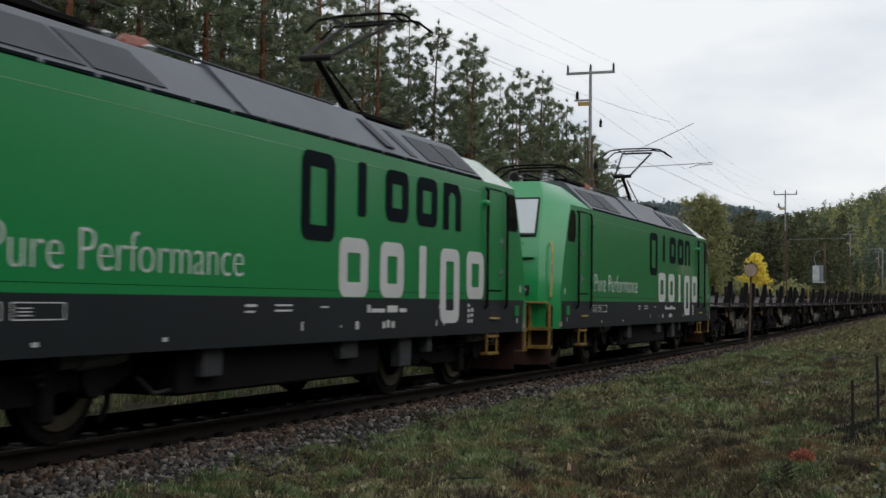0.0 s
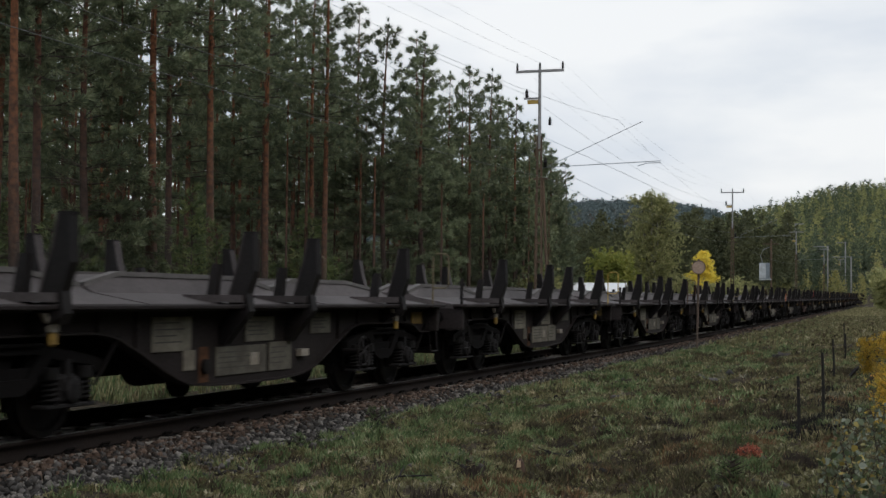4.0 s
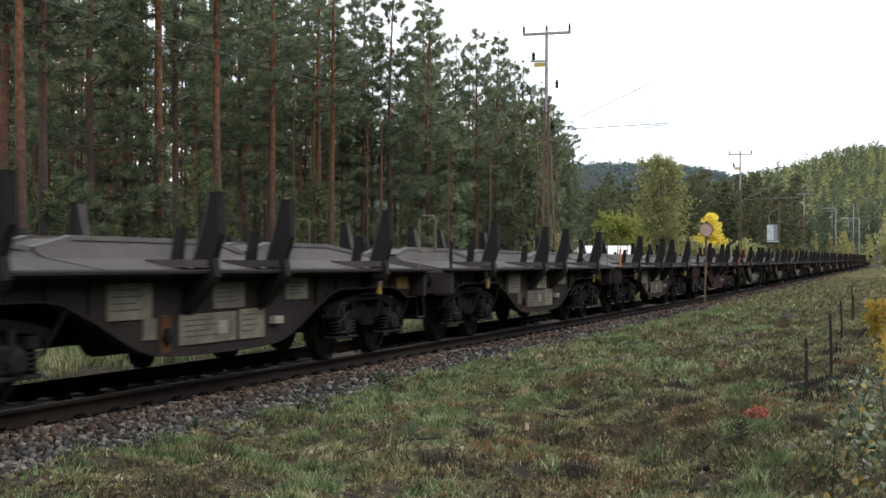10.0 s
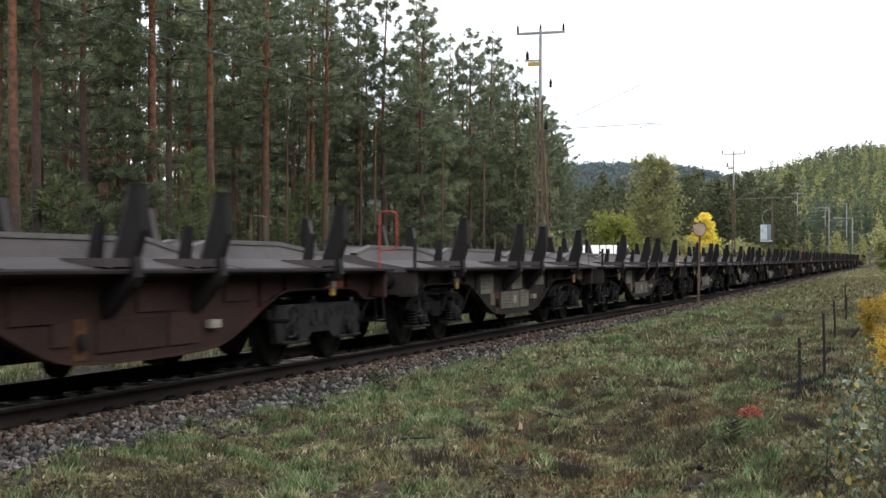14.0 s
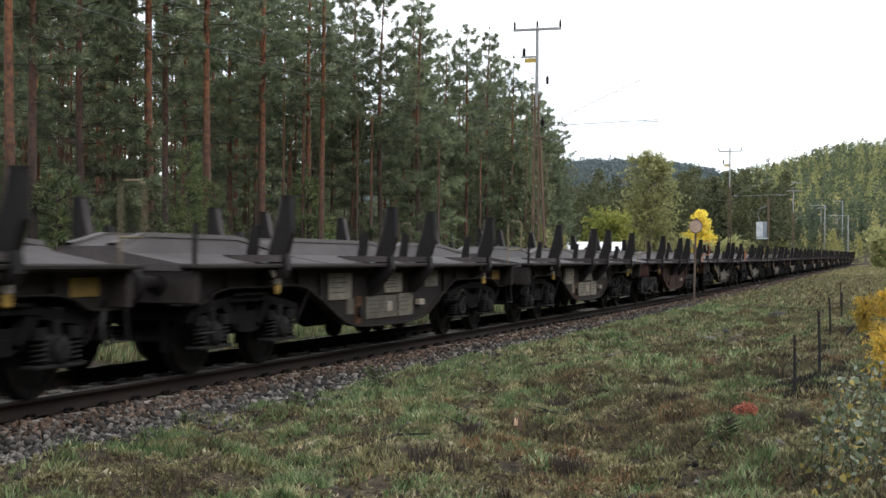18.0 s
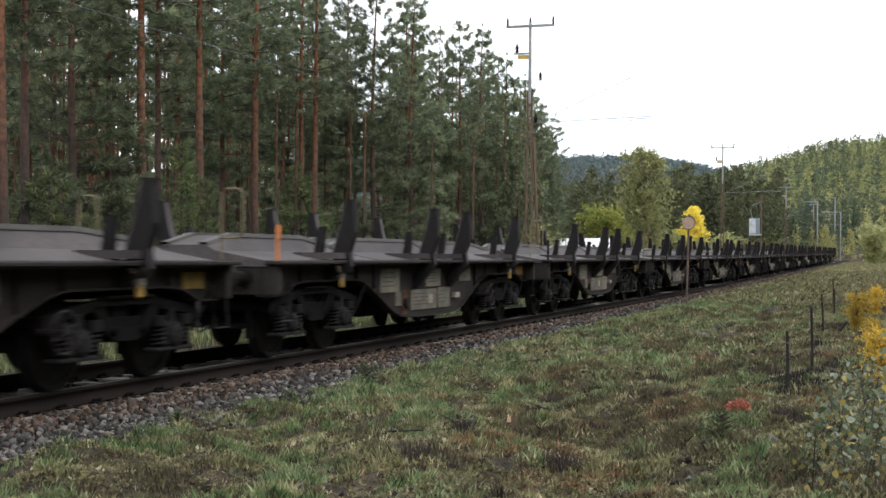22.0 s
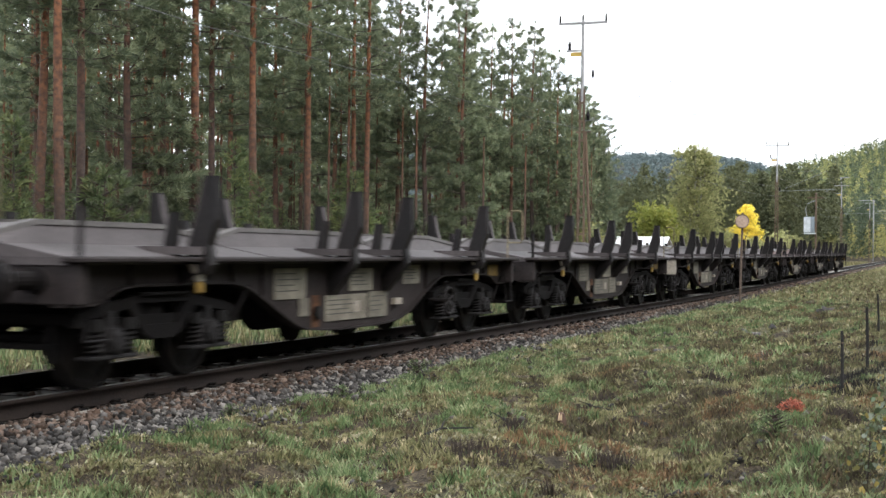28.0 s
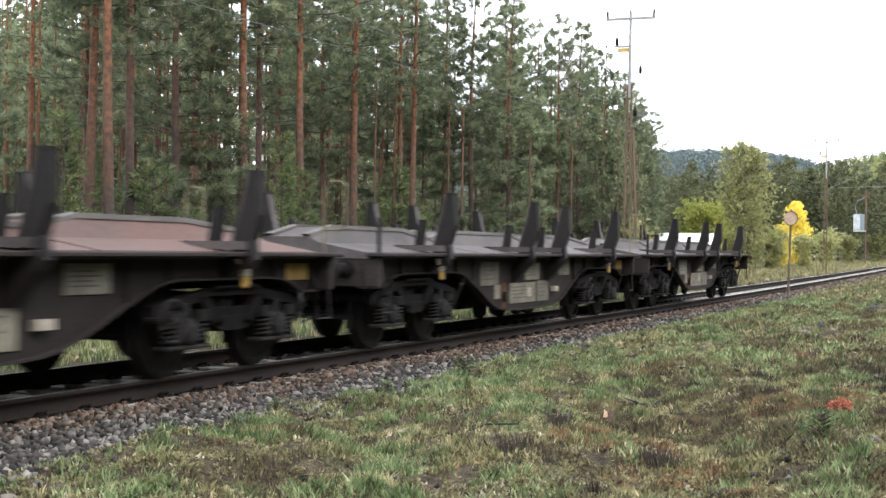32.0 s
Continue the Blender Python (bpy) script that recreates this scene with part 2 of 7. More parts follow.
ASPEN_LEAF = leaf_mat("aspen_leaves", [(0.050, 0.075, 0.036), (0.120, 0.155, 0.085), (0.290, 0.320, 0.250), (0.16, 0.19, 0.09), (0.46, 0.34, 0.09)], 0.45, 0.3)
AMBER_LEAF = leaf_mat("amber_leaves", [(0.52, 0.33, 0.05), (0.74, 0.50, 0.07), (0.34, 0.30, 0.08)], 0.6, 0.35)
RED_LEAF = leaf_mat("red_leaves", [(0.20, 0.060, 0.040), (0.40, 0.12, 0.075), (0.55, 0.22, 0.15)], 0.6, 0.3)
GRASS = leaf_mat("grass_blades", [(0.024, 0.026, 0.013), (0.135, 0.138, 0.062), (0.310, 0.285, 0.145), (0.66, 0.54, 0.36)], 0.65, 0.3, patch=4.5)
LUSH = leaf_mat("lush_grass_blades", [(0.015, 0.027, 0.011), (0.090, 0.138, 0.056), (0.205, 0.265, 0.122), (0.47, 0.47, 0.29)], 0.6, 0.35, patch=4.5)
# Bleached straw whose bright blades also paint the glints on leaves.
STRAW = leaf_mat("straw_and_glints", [(0.22, 0.16, 0.095), (0.42, 0.33, 0.21), (0.62, 0.53, 0.38)], 0.8, 0.2)
MOSS = leaf_mat("moss_cushions", [(0.030, 0.024, 0.016), (0.115, 0.085, 0.052), (0.165, 0.165, 0.080), (0.260, 0.235, 0.125), (0.48, 0.44, 0.32)], 0.9, 0.15, patch=3.4)
LICHEN = leaf_mat("reindeer_lichen", [(0.060, 0.054, 0.036), (0.23, 0.225, 0.145), (0.52, 0.50, 0.38)], 0.9, 0.15, patch=5.0)
HEATHER = leaf_mat("heather", [(0.018, 0.016, 0.013), (0.085, 0.064, 0.044), (0.125, 0.128, 0.066), (0.300, 0.190, 0.120)], 0.8, 0.2, patch=4.0)
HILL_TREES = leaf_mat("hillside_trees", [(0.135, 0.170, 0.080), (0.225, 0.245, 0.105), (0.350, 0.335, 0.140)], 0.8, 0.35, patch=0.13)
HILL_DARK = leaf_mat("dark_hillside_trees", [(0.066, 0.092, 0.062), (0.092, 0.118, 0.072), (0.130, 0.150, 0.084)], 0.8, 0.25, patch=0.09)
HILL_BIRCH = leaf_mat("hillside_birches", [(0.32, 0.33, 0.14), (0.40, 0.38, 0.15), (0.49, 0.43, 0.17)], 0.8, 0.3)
# The blue-green tint puts the haze of distance into the tree colour.
FAR_TREES = leaf_mat("hazed_ridge_trees", [(0.095, 0.125, 0.130), (0.115, 0.145, 0.145)], 0.9, 0.2)
WOOD_MID = leaf_mat("clearing_pine_needles", [(0.075, 0.090, 0.048), (0.115, 0.128, 0.064), (0.175, 0.180, 0.085)], 0.7, 0.3, patch=0.16)
MAST_WOOD = mat("rusty_brown_mast", (0.125, 0.082, 0.052), 0.8, dark=(0.060, 0.043, 0.033), big=3, fine=20)
MAST_GREY = mat("grey_mast_steel", (0.33, 0.33, 0.33), 0.6, metal=0.2, big=4, fine=30)
WIRE = mat("wire_grey", (0.085, 0.088, 0.085), 0.6, bump=0)
SIGN = mat("faded_sign_plate", (0.42, 0.31, 0.24), 0.6, dark=(0.30, 0.20, 0.15), big=6)
SIGN_POST = mat("rusty_post", (0.12, 0.085, 0.065), 0.85, big=5)
CABINET = mat("cabinet_white", (0.52, 0.56, 0.58), 0.5, big=2)
CABINET_GREY = mat("cabinet_grey", (0.20, 0.24, 0.27), 0.5, big=2)
SHED = mat("shed_boards", (0.14, 0.10, 0.08), 0.85, big=2)
SHED_ROOF = mat("pale_sheet_roof", (0.80, 0.82, 0.84), 0.35, big=1, bump=0.02, amount=0.1, grit=0.04)
CHARRED = mat("charred_wood", (0.018, 0.016, 0.015), 0.9, big=6)
PALE_WOOD = mat("split_pale_wood", (0.55, 0.40, 0.26), 0.8, big=8)

# ---- mesh helpers ----


def obj(name, bm, material, parent=None, label="", smooth=False):
    me = bpy.data.meshes.new(name)
    bmesh.ops.recalc_face_normals(bm, faces=bm.faces)
    bm.to_mesh(me)
    bm.free()
    me.materials.append(material)
    if smooth:
        me.shade_smooth()
    ob = new(name, me)
    ob.parent = parent
    if label:
        ob["label"] = label
    return ob


def part(name, bm, material, parent, label="", smooth=False):
    return obj(name, bm, material, parent, label, smooth)


def share(name, source, parent, m):
    """Another part on the same mesh, at the pose m under its parent."""
    ob = new(name, source.data)
    ob.parent = parent
    ob.matrix_basis = m
    if "label" in source:
        ob["label"] = source["label"]
    return ob


def empty(name, label, category, group="", m=None):
    ob = tagged(new(name), label, category, group)
    if m is not None:
        ob.matrix_basis = m
    return ob


def box(bm, x0, x1, y0, y1, z0, z1, bevel=0.0):
    vs = [bm.verts.new(p) for p in ((x0, y0, z0), (x1, y0, z0), (x1, y1, z0), (x0, y1, z0), (x0, y0, z1), (x1, y0, z1), (x1, y1, z1), (x0, y1, z1))]
    fs = [bm.faces.new([vs[i] for i in f]) for f in ((3, 2, 1, 0), (4, 5, 6, 7), (0, 1, 5, 4), (1, 2, 6, 5), (2, 3, 7, 6), (3, 0, 4, 7))]
    if bevel:
        es = list({e for f in fs for e in f.edges})
        bmesh.ops.bevel(bm, geom=es, offset=bevel, segments=1, affect="EDGES")
    return bm


def boxed(*a, **k):
    return box(bmesh.new(), *a, **k)


def prism(bm, pts, axis, a0, a1):
    """A flat outline pushed along an axis. The outline is (y, z) for x, (x, z) for y, (x, y) for z."""
    put = {"x": lambda p, a: (a, p[0], p[1]), "y": lambda p, a: (p[0], a, p[1]), "z": lambda p, a: (p[0], p[1], a)}[axis]
    lo, hi = [bm.verts.new(put(p, a0)) for p in pts], [bm.verts.new(put(p, a1)) for p in pts]
    n = len(pts)
    bm.faces.new(lo[::-1])
    bm.faces.new(hi)
    for i in range(n):
        bm.faces.new((lo[i], lo[(i + 1) % n], hi[(i + 1) % n], hi[i]))
    return bm


def tube(bm, pts, r, sides=6, r_end=None):
    """A round bar along a line of points."""
    pts = [Vector(p) for p in pts]
    r_end = r if r_end is None else r_end
    rings = []
    for i, p in enumerate(pts):
        d = (pts[min(i + 1, len(pts) - 1)] - pts[max(i - 1, 0)]).normalized()
        u = d.orthogonal().normalized() if abs(d.z) > 0.9 else d.cross(Vector((0, 0, 1))).normalized()
        v = d.cross(u)
        k = r + (r_end - r) * i / max(1, len(pts) - 1)
        rings.append([bm.verts.new(p + (u * math.cos(a) + v * math.sin(a)) * k) for a in (2 * math.pi * j / sides for j in range(sides))])
    for a, b in zip(rings, rings[1:]):
        for j in range(sides):
            bm.faces.new((a[j], a[(j + 1) % sides], b[(j + 1) % sides], b[j]))
    bm.faces.new(rings[0][::-1])
    bm.faces.new(rings[-1])
    return bm


def tubed(*a, **k):
    return tube(bmesh.new(), *a, **k)


def lathe(bm, profile, centre, axis="x", sides=20):
    """A turned form: (distance along the axis, radius) round a centre."""
    rings = []
    for d, r in profile:
        ring = []
        for j in range(sides):
            a = 2 * math.pi * j / sides
            c, s = r * math.cos(a), r * math.sin(a)
            p = {"x": (d, c, s), "y": (c, d, s), "z": (c, s, d)}[axis]
            ring.append(bm.verts.new((centre[0] + p[0], centre[1] + p[1], centre[2] + p[2])))
        rings.append(ring)
    for a, b in zip(rings, rings[1:]):
        for j in range(sides):
            bm.faces.new((a[j], a[(j + 1) % sides], b[(j + 1) % sides], b[j]))
    bm.faces.new(rings[0][::-1])
    bm.faces.new(rings[-1])
    return bm


def np_mesh(name, verts, faces, material, smooth=False):
    """A large mesh at once; all faces have the same number of corners."""
    verts, faces = np.asarray(verts, np.float32), np.asarray(faces, np.int32)
    me = bpy.data.meshes.new(name)
    k = faces.shape[1]
    me.vertices.add(len(verts))
    me.vertices.foreach_set("co", verts.ravel())
    me.loops.add(faces.size)
    me.loops.foreach_set("vertex_index", faces.ravel())
    me.polygons.add(len(faces))
    me.polygons.foreach_set("loop_start", np.arange(0, faces.size, k, dtype=np.int32))
    me.update(calc_edges=True)
    me.validate()
    me.materials.append(material)
    if smooth:
        me.shade_smooth()
    return me


def rise(y):
    """The line climbs gently some way off."""
    y = np.asarray(y, float)
    return 0.0054 * 14 * np.log1p(np.exp(np.clip((y - 48) / 14, -40, 40)))


def rise1(y):
    return float(rise(y))

# ---- ground ----
rng = np.random.default_rng(7)


def smooth_step(v):
    v = np.clip(v, 0, 1)
    return v * v * (3 - 2 * v)


def ground_z(x, y):
    """The lie of the land: a level strip beside the line, a wooded hill to the north-east, a far ridge."""
    x, y = np.asarray(x, float), np.asarray(y, float)
    z = -0.22 + rise(np.minimum(y, 260)) - 0.05 * smooth_step((-x - 2.2) / 2) + 0.10 * smooth_step((x - 5) / 3)
    near = smooth_step((np.abs(x) - 2.1) / 0.8) * smooth_step((150 - y) / 100)
    z = z + near * (0.045 * np.sin(x * 2.3 + y * 0.9) + 0.04 * np.sin(x * 0.9 - y * 1.7 + 1) + 0.035 * np.sin(x * 4.1 + y * 3.3) + 0.03 * np.sin(x * 6.3 - y * 5.1 + 2) + 0.05 * np.sin(x * 1.4 + y * 2.2 + 3) * np.sin(y * 1.3 - x))
    hill = smooth_step((y - 260) / 440) * (42 * smooth_step((x + 175) / 170) + 0.085 * np.maximum(0, x + 60))
    ridge = smooth_step((y - 1100) / 850) * (134 + 8 * np.sin(x / 140) + 5 * np.sin(x / 53 + 2)) * (1 - 0.4 * smooth_step((x + 270) / 170))
    return z + hill + ridge


def axis_steps(stops):
    out = []
    for a, b, n in stops:
        out += list(np.linspace(a, b, n, endpoint=False))
    return np.array(out + [stops[-1][1]])


gx = axis_steps([(-3500, -400, 22), (-400, -60, 22), (-60, -10, 25), (-10, -2.4, 16), (-2.4, 2.4, 10), (2.4, 9.5, 36), (9.5, 60, 20), (60, 400, 14), (400, 3500, 16)])
gy = axis_steps([(-400, -20, 10), (-20, 4, 12), (4, 30, 90), (30, 80, 50), (80, 260, 45), (260, 900, 40), (900, 4500, 45)])
gxx, gyy = np.meshgrid(gx, gy, indexing="ij")
gzz = ground_z(gxx, gyy) - 0.12 * (np.abs(gxx) < 1.75)
gi = np.arange(gxx.size).reshape(gxx.shape)
gf = np.stack([gi[:-1, :-1], gi[1:, :-1], gi[1:, 1:], gi[:-1, 1:]], -1).reshape(-1, 4)
ground = tagged(new("ground", np_mesh("ground", np.stack([gxx, gyy, gzz], -1).reshape(-1, 3), gf, SOIL, True)),
                "mossy heath ground with patchy autumn grass", "ground", kind="structure")

# ballast bed, coloured near-black for the shade between its stones
by = axis_steps([(-30, 4, 10), (4, 60, 112), (60, 320, 60)])
bx = np.array([-2.3, -2.0, -1.7, -1.3, -0.9, -0.5, 0, 0.5, 0.9, 1.3, 1.7, 2.0, 2.3])
bz = np.array([-0.36, -0.24, -0.205, -0.20, -0.21, -0.225, -0.23, -0.225, -0.21, -0.20, -0.205, -0.25, -0.36])
bxx, byy = np.meshgrid(bx, by, indexing="ij")
bzz = bz[:, None] + rise(byy) + 0.012 * np.sin(byy * 7.1 + bxx * 5) * (np.abs(bxx) > 0.4)
bi = np.arange(bxx.size).reshape(bxx.shape)
bf = np.stack([bi[:-1, :-1], bi[1:, :-1], bi[1:, 1:], bi[:-1, 1:]], -1).reshape(-1, 4)
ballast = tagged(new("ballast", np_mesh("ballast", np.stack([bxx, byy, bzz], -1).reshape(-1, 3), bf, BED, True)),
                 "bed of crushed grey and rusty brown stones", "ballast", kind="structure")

CUBE = np.array([(-1, -1, -1), (1, -1, -1), (1, 1, -1), (-1, 1, -1), (-1, -1, 1), (1, -1, 1), (1, 1, 1), (-1, 1, 1)], float)
CUBE_F = np.array([(3, 2, 1, 0), (4, 5, 6, 7), (0, 1, 5, 4), (1, 2, 6, 5), (2, 3, 7, 6), (3, 0, 4, 7)])


def turns(n, tilt=1.0):
    """n random rotations."""
    a = rng.uniform(0, 2 * np.pi, (n, 3)) * (tilt, tilt, 1)
    c, s = np.cos(a), np.sin(a)
    o, e = np.zeros(n), np.ones(n)
    rx = np.stack([e, o, o, o, c[:, 0], -s[:, 0], o, s[:, 0], c[:, 0]], -1).reshape(n, 3, 3)
    ry = np.stack([c[:, 1], o, s[:, 1], o, e, o, -s[:, 1], o, c[:, 1]], -1).reshape(n, 3, 3)
    rz = np.stack([c[:, 2], -s[:, 2], o, s[:, 2], c[:, 2], o, o, o, e], -1).reshape(n, 3, 3)
    return rz @ ry @ rx


def stones(centres, sizes):
    n = len(centres)
    shape = CUBE[None] * rng.uniform(0.45, 1.0, (n, 8, 3)) * (sizes[:, None] * rng.uniform(0.5, 1.2, (n, 3)))[:, None]
    v = np.einsum("nij,nkj->nki", turns(n), shape) + centres[:, None]
    f = CUBE_F[None] + (np.arange(n) * 8)[:, None, None]
    return v.reshape(-1, 3), f.reshape(-1, 4)


def strew(n, x0, x1, y0, y1, lift=0.0):
    x, y = rng.uniform(x0, x1, n), rng.uniform(y0, y1, n)
    return np.stack([x, y, np.interp(x, bx, bz) + rise(y) + lift + rng.uniform(-0.028, 0.026, n)], -1)


heap = [(strew(11500, 0.84, 2.16, 5.5, 22), (0.018, 0.042)), (strew(9500, 0.84, 2.18, 22, 60), (0.026, 0.048)), (strew(2600, -2.2, -0.84, 8, 50), (0.030, 0.050)),
        (strew(2600, -0.66, 0.66, 6, 50), (0.028, 0.048)), (strew(6500, 0.84, 2.2, 60, 190), (0.05, 0.09)),
        (np.stack([rng.normal(2.28, 0.18, 700), rng.uniform(6, 40, 700), np.full(700, -0.2)], -1), (0.022, 0.042))]
foot_x, foot_y = 2.0 + np.abs(rng.normal(0, 0.30, 3400)), rng.uniform(6, 20, 3400)
heap.append((np.stack([foot_x, foot_y, ground_z(foot_x, foot_y) + rng.uniform(-0.01, 0.02, 3400)], -1), (0.020, 0.042)))
spots = np.concatenate([c for c, _ in heap])
big = np.concatenate([rng.uniform(lo, hi, len(c)) for c, (lo, hi) in heap])
rusty = np.abs(spots[:, 0]) + rng.normal(0, 0.16, len(spots)) + 0.10 * np.sin(spots[:, 1] * 0.9) < 1.55
for mask, mt, words in ((rusty, STONE_RUST, "rust-dusted brown ballast stones beside the rails"), (~rusty, STONE, "crushed grey ballast stones")):
    v, f = stones(spots[mask], big[mask])
    gravel = new("stones", np_mesh("stones", v, f, mt))
    gravel.parent = ballast
    tagged(gravel, words, kind="stuff")

# ---- the track ----
track = tagged(new("track"), "single railway track of worn steel rails", "track", kind="structure")
ry = axis_steps([(-30, 0, 6), (0, 60, 60), (60, 300, 48)])
SECTION = [(-0.07, -0.172), (0.07, -0.172), (0.07, -0.160), (0.012, -0.140), (0.010, -0.052), (0.036, -0.040), (0.036, -0.010), (0.028, -0.001), (-0.028, -0.001), (-0.036, -0.010), (-0.036, -0.040), (-0.010, -0.052), (-0.012, -0.140), (-0.07, -0.160)]
for side in (0.7525, -0.7525):
    pv = np.array([[(side + p, y, q + rise1(y)) for p, q in SECTION] for y in ry])
    k = len(SECTION)
    ri = np.arange(len(ry) * k).reshape(len(ry), k)
    rf = np.stack([ri[:-1], np.roll(ri, -1, 1)[:-1], np.roll(ri, -1, 1)[1:], ri[1:]], -1).reshape(-1, 4)
    rail = new("rail", np_mesh("rail", pv.reshape(-1, 3), rf, RAIL_SIDE))
    rail.parent = track
    rail["label"] = "rust-brown steel rail"
    top = np.array([[(side - 0.026, y, 0.002 + rise1(y)), (side + 0.026, y, 0.002 + rise1(y)), (side + 0.026, y, -0.0005 + rise1(y)), (side - 0.026, y, -0.0005 + rise1(y))] for y in ry])
    ti = np.arange(len(ry) * 4).reshape(len(ry), 4)
    tf = np.stack([ti[:-1], np.roll(ti, -1, 1)[:-1], np.roll(ti, -1, 1)[1:], ti[1:]], -1).reshape(-1, 4)
    head = new("running_surface", np_mesh("running_surface", top.reshape(-1, 3), tf, RAIL_TOP))
    head.parent = rail
    head["label"] = "polished bright strip of the rail head"

sleeper_mesh = boxed(-1.25, 1.25, -0.12, 0.12, -0.12, 0, bevel=0.015)
first = part("sleeper", sleeper_mesh, SLEEPER, track)
first.matrix_basis = pose(0, 4.0, -0.178)
for i in range(1, 200):
    y = 4.0 + 0.62 * i
    share("sleeper", first, track, pose(rng.normal(0, 0.01), y, -0.178 + rise1(y), 0, 0, rng.normal(0, 0.3)))
clip_bm = bmesh.new()
for i in range(170):
    y = 4.0 + 0.62 * i
    for x in (0.855, 0.65, -0.855, -0.65):
        z = rise1(y) - 0.165
        tube(clip_bm, [(x - 0.05, y - 0.06, z - 0.01), (x, y - 0.05, z + 0.03), (x + 0.03, y + 0.02, z + 0.035), (x - 0.02, y + 0.07, z + 0.015)], 0.014, 5)
        box(clip_bm, x - 0.05, x + 0.05, y - 0.085, y + 0.085, z - 0.025, z + 0.004)
clips = part("rail_clips", clip_bm, BLACK, track)
tagged(clips, "dark spring clips that hold the rails", kind="stuff")

# ---- grass and heath plants ----


def blades(x, y, h, w, lean=0.5, per=1):
    """Thin tapering blades that stand at (x, y)."""
    n = len(x)
    z = ground_z(x, y) - 0.01
    a, b = rng.uniform(0, 2 * np.pi, n), rng.uniform(0, 2 * np.pi, n)
    base = np.stack([x, y, z], -1)
    side = np.stack([np.cos(a), np.sin(a), np.zeros(n)], -1) * (w / 2)[:, None]
    tip = base + np.stack([np.cos(b) * lean * h * rng.uniform(0.1, 1, n), np.sin(b) * lean * h * rng.uniform(0.1, 1, n), h], -1)
    mid = base * 0.45 + tip * 0.55
    mid[:, :2] = base[:, :2] * 0.62 + tip[:, :2] * 0.38
    v = np.stack([base - side, base + side, mid + side * 0.8, tip, mid - side * 0.8], 1).reshape(-1, 3)
    f = np.arange(n * 5).reshape(n, 5)
    return v, f


def tufts(n, x0, x1, y0, y1, per, h, w, spread, keep=None):
    cx, cy = rng.uniform(x0, x1, n), rng.uniform(y0, y1, n)
    if keep is not None:
        m = keep(cx, cy)
        cx, cy = cx[m], cy[m]
    k = len(cx)
    size = np.repeat(rng.uniform(0.6, 1.25, k), per)
    x = np.repeat(cx, per) + rng.normal(0, spread, k * per)
    y = np.repeat(cy, per) + rng.normal(0, spread, k * per)
    return blades(x, y, rng.uniform(h[0], h[1], k * per) * size, rng.uniform(w * 0.7, w * 1.3, k * per))


def patchy(x, y):
    return (np.sin(x * 1.3 + y * 0.7) + np.sin(x * 0.6 - y * 1.1 + 2) + np.sin(x * 2.7 + y * 2.1 + 4) * 0.7 + rng.normal(0, 0.5, len(x))) > -0.6 + 0.30 * np.maximum(0, x - 4.6)


def clumps(x, y):
    return np.sin(x * 2.1 + y * 1.1 + 0.6) * np.sin(y * 0.8 - x * 1.2) + rng.normal(0, 0.2, len(x)) > 0.35


def plant_sheet(name, label, sets, material):
    vs, fs, at = [], [], 0
    for v, f in sets:
        vs.append(v), fs.append(f + at)
        at += len(v)
    return tagged(new(name, np_mesh(name, np.concatenate(vs), np.concatenate(fs), material)), label, "grass" if "grass" in name else "plants", kind="stuff")


def cushions(n, x0, x1, y0, y1, size, keep=None):
    """Low springy cushions of moss, lichen and dwarf shrubs."""
    x, y = rng.uniform(x0, x1, n), rng.uniform(y0, y1, n)
    if keep is not None:
        m = keep(x, y)
        x, y = x[m], y[m]
    k = len(x)
    per = 5
    cx = np.repeat(x, per) + rng.normal(0, size * 0.9, k * per)
    cy = np.repeat(y, per) + rng.normal(0, size * 0.9, k * per)
    c = np.stack([cx, cy, ground_z(cx, cy) + rng.uniform(-0.005, size * 0.35, k * per)], -1)
    d = rng.normal(0, 1, (k * per, 9, 3)) + (0, 0, 0.9)
    d /= np.linalg.norm(d, axis=-1, keepdims=True)
    w = np.cross(d, rng.normal(0, 1, (k * per, 9, 3)))
    w /= np.linalg.norm(w, axis=-1, keepdims=True) + 1e-9
    le = size * rng.uniform(0.3, 0.75, (k * per, 9, 1))
    tips = c[:, None] + d * le
    v = np.concatenate([c[:, None], np.stack([tips - w * le * 0.22, tips + w * le * 0.22], 2).reshape(k * per, 18, 3)], 1)
    j = np.arange(9)
    f = np.stack([0 * j, 1 + 2 * j, 2 + 2 * j], -1)[None] + (np.arange(k * per) * 19)[:, None, None]
    return v.reshape(-1, 3), f.reshape(-1, 3)


def clump_field(n, y0, y1, radius):
    """Centres and radii of plant clumps over the strip beside the line, and a draw for what grows in each."""
    y = np.sqrt(rng.uniform(y0 * y0, y1 * y1, n))
    toe = np.interp(y, (7, 12, 18), (2.52, 2.36, 2.14))
    x = toe + (8.62 - toe) * rng.uniform(0, 1, n) ** 0.92
    r = rng.uniform(radius[0], radius[1], n) * rng.uniform(0.7, 1.3, n)
    lie = np.sin(x * 1.3 + y * 0.7) + np.sin(x * 0.6 - y * 1.1 + 2) + 0.6 * np.sin(x * 2.7 + y * 1.9 + 4)
    return x, y, r, lie, rng.uniform(0, 1, n)


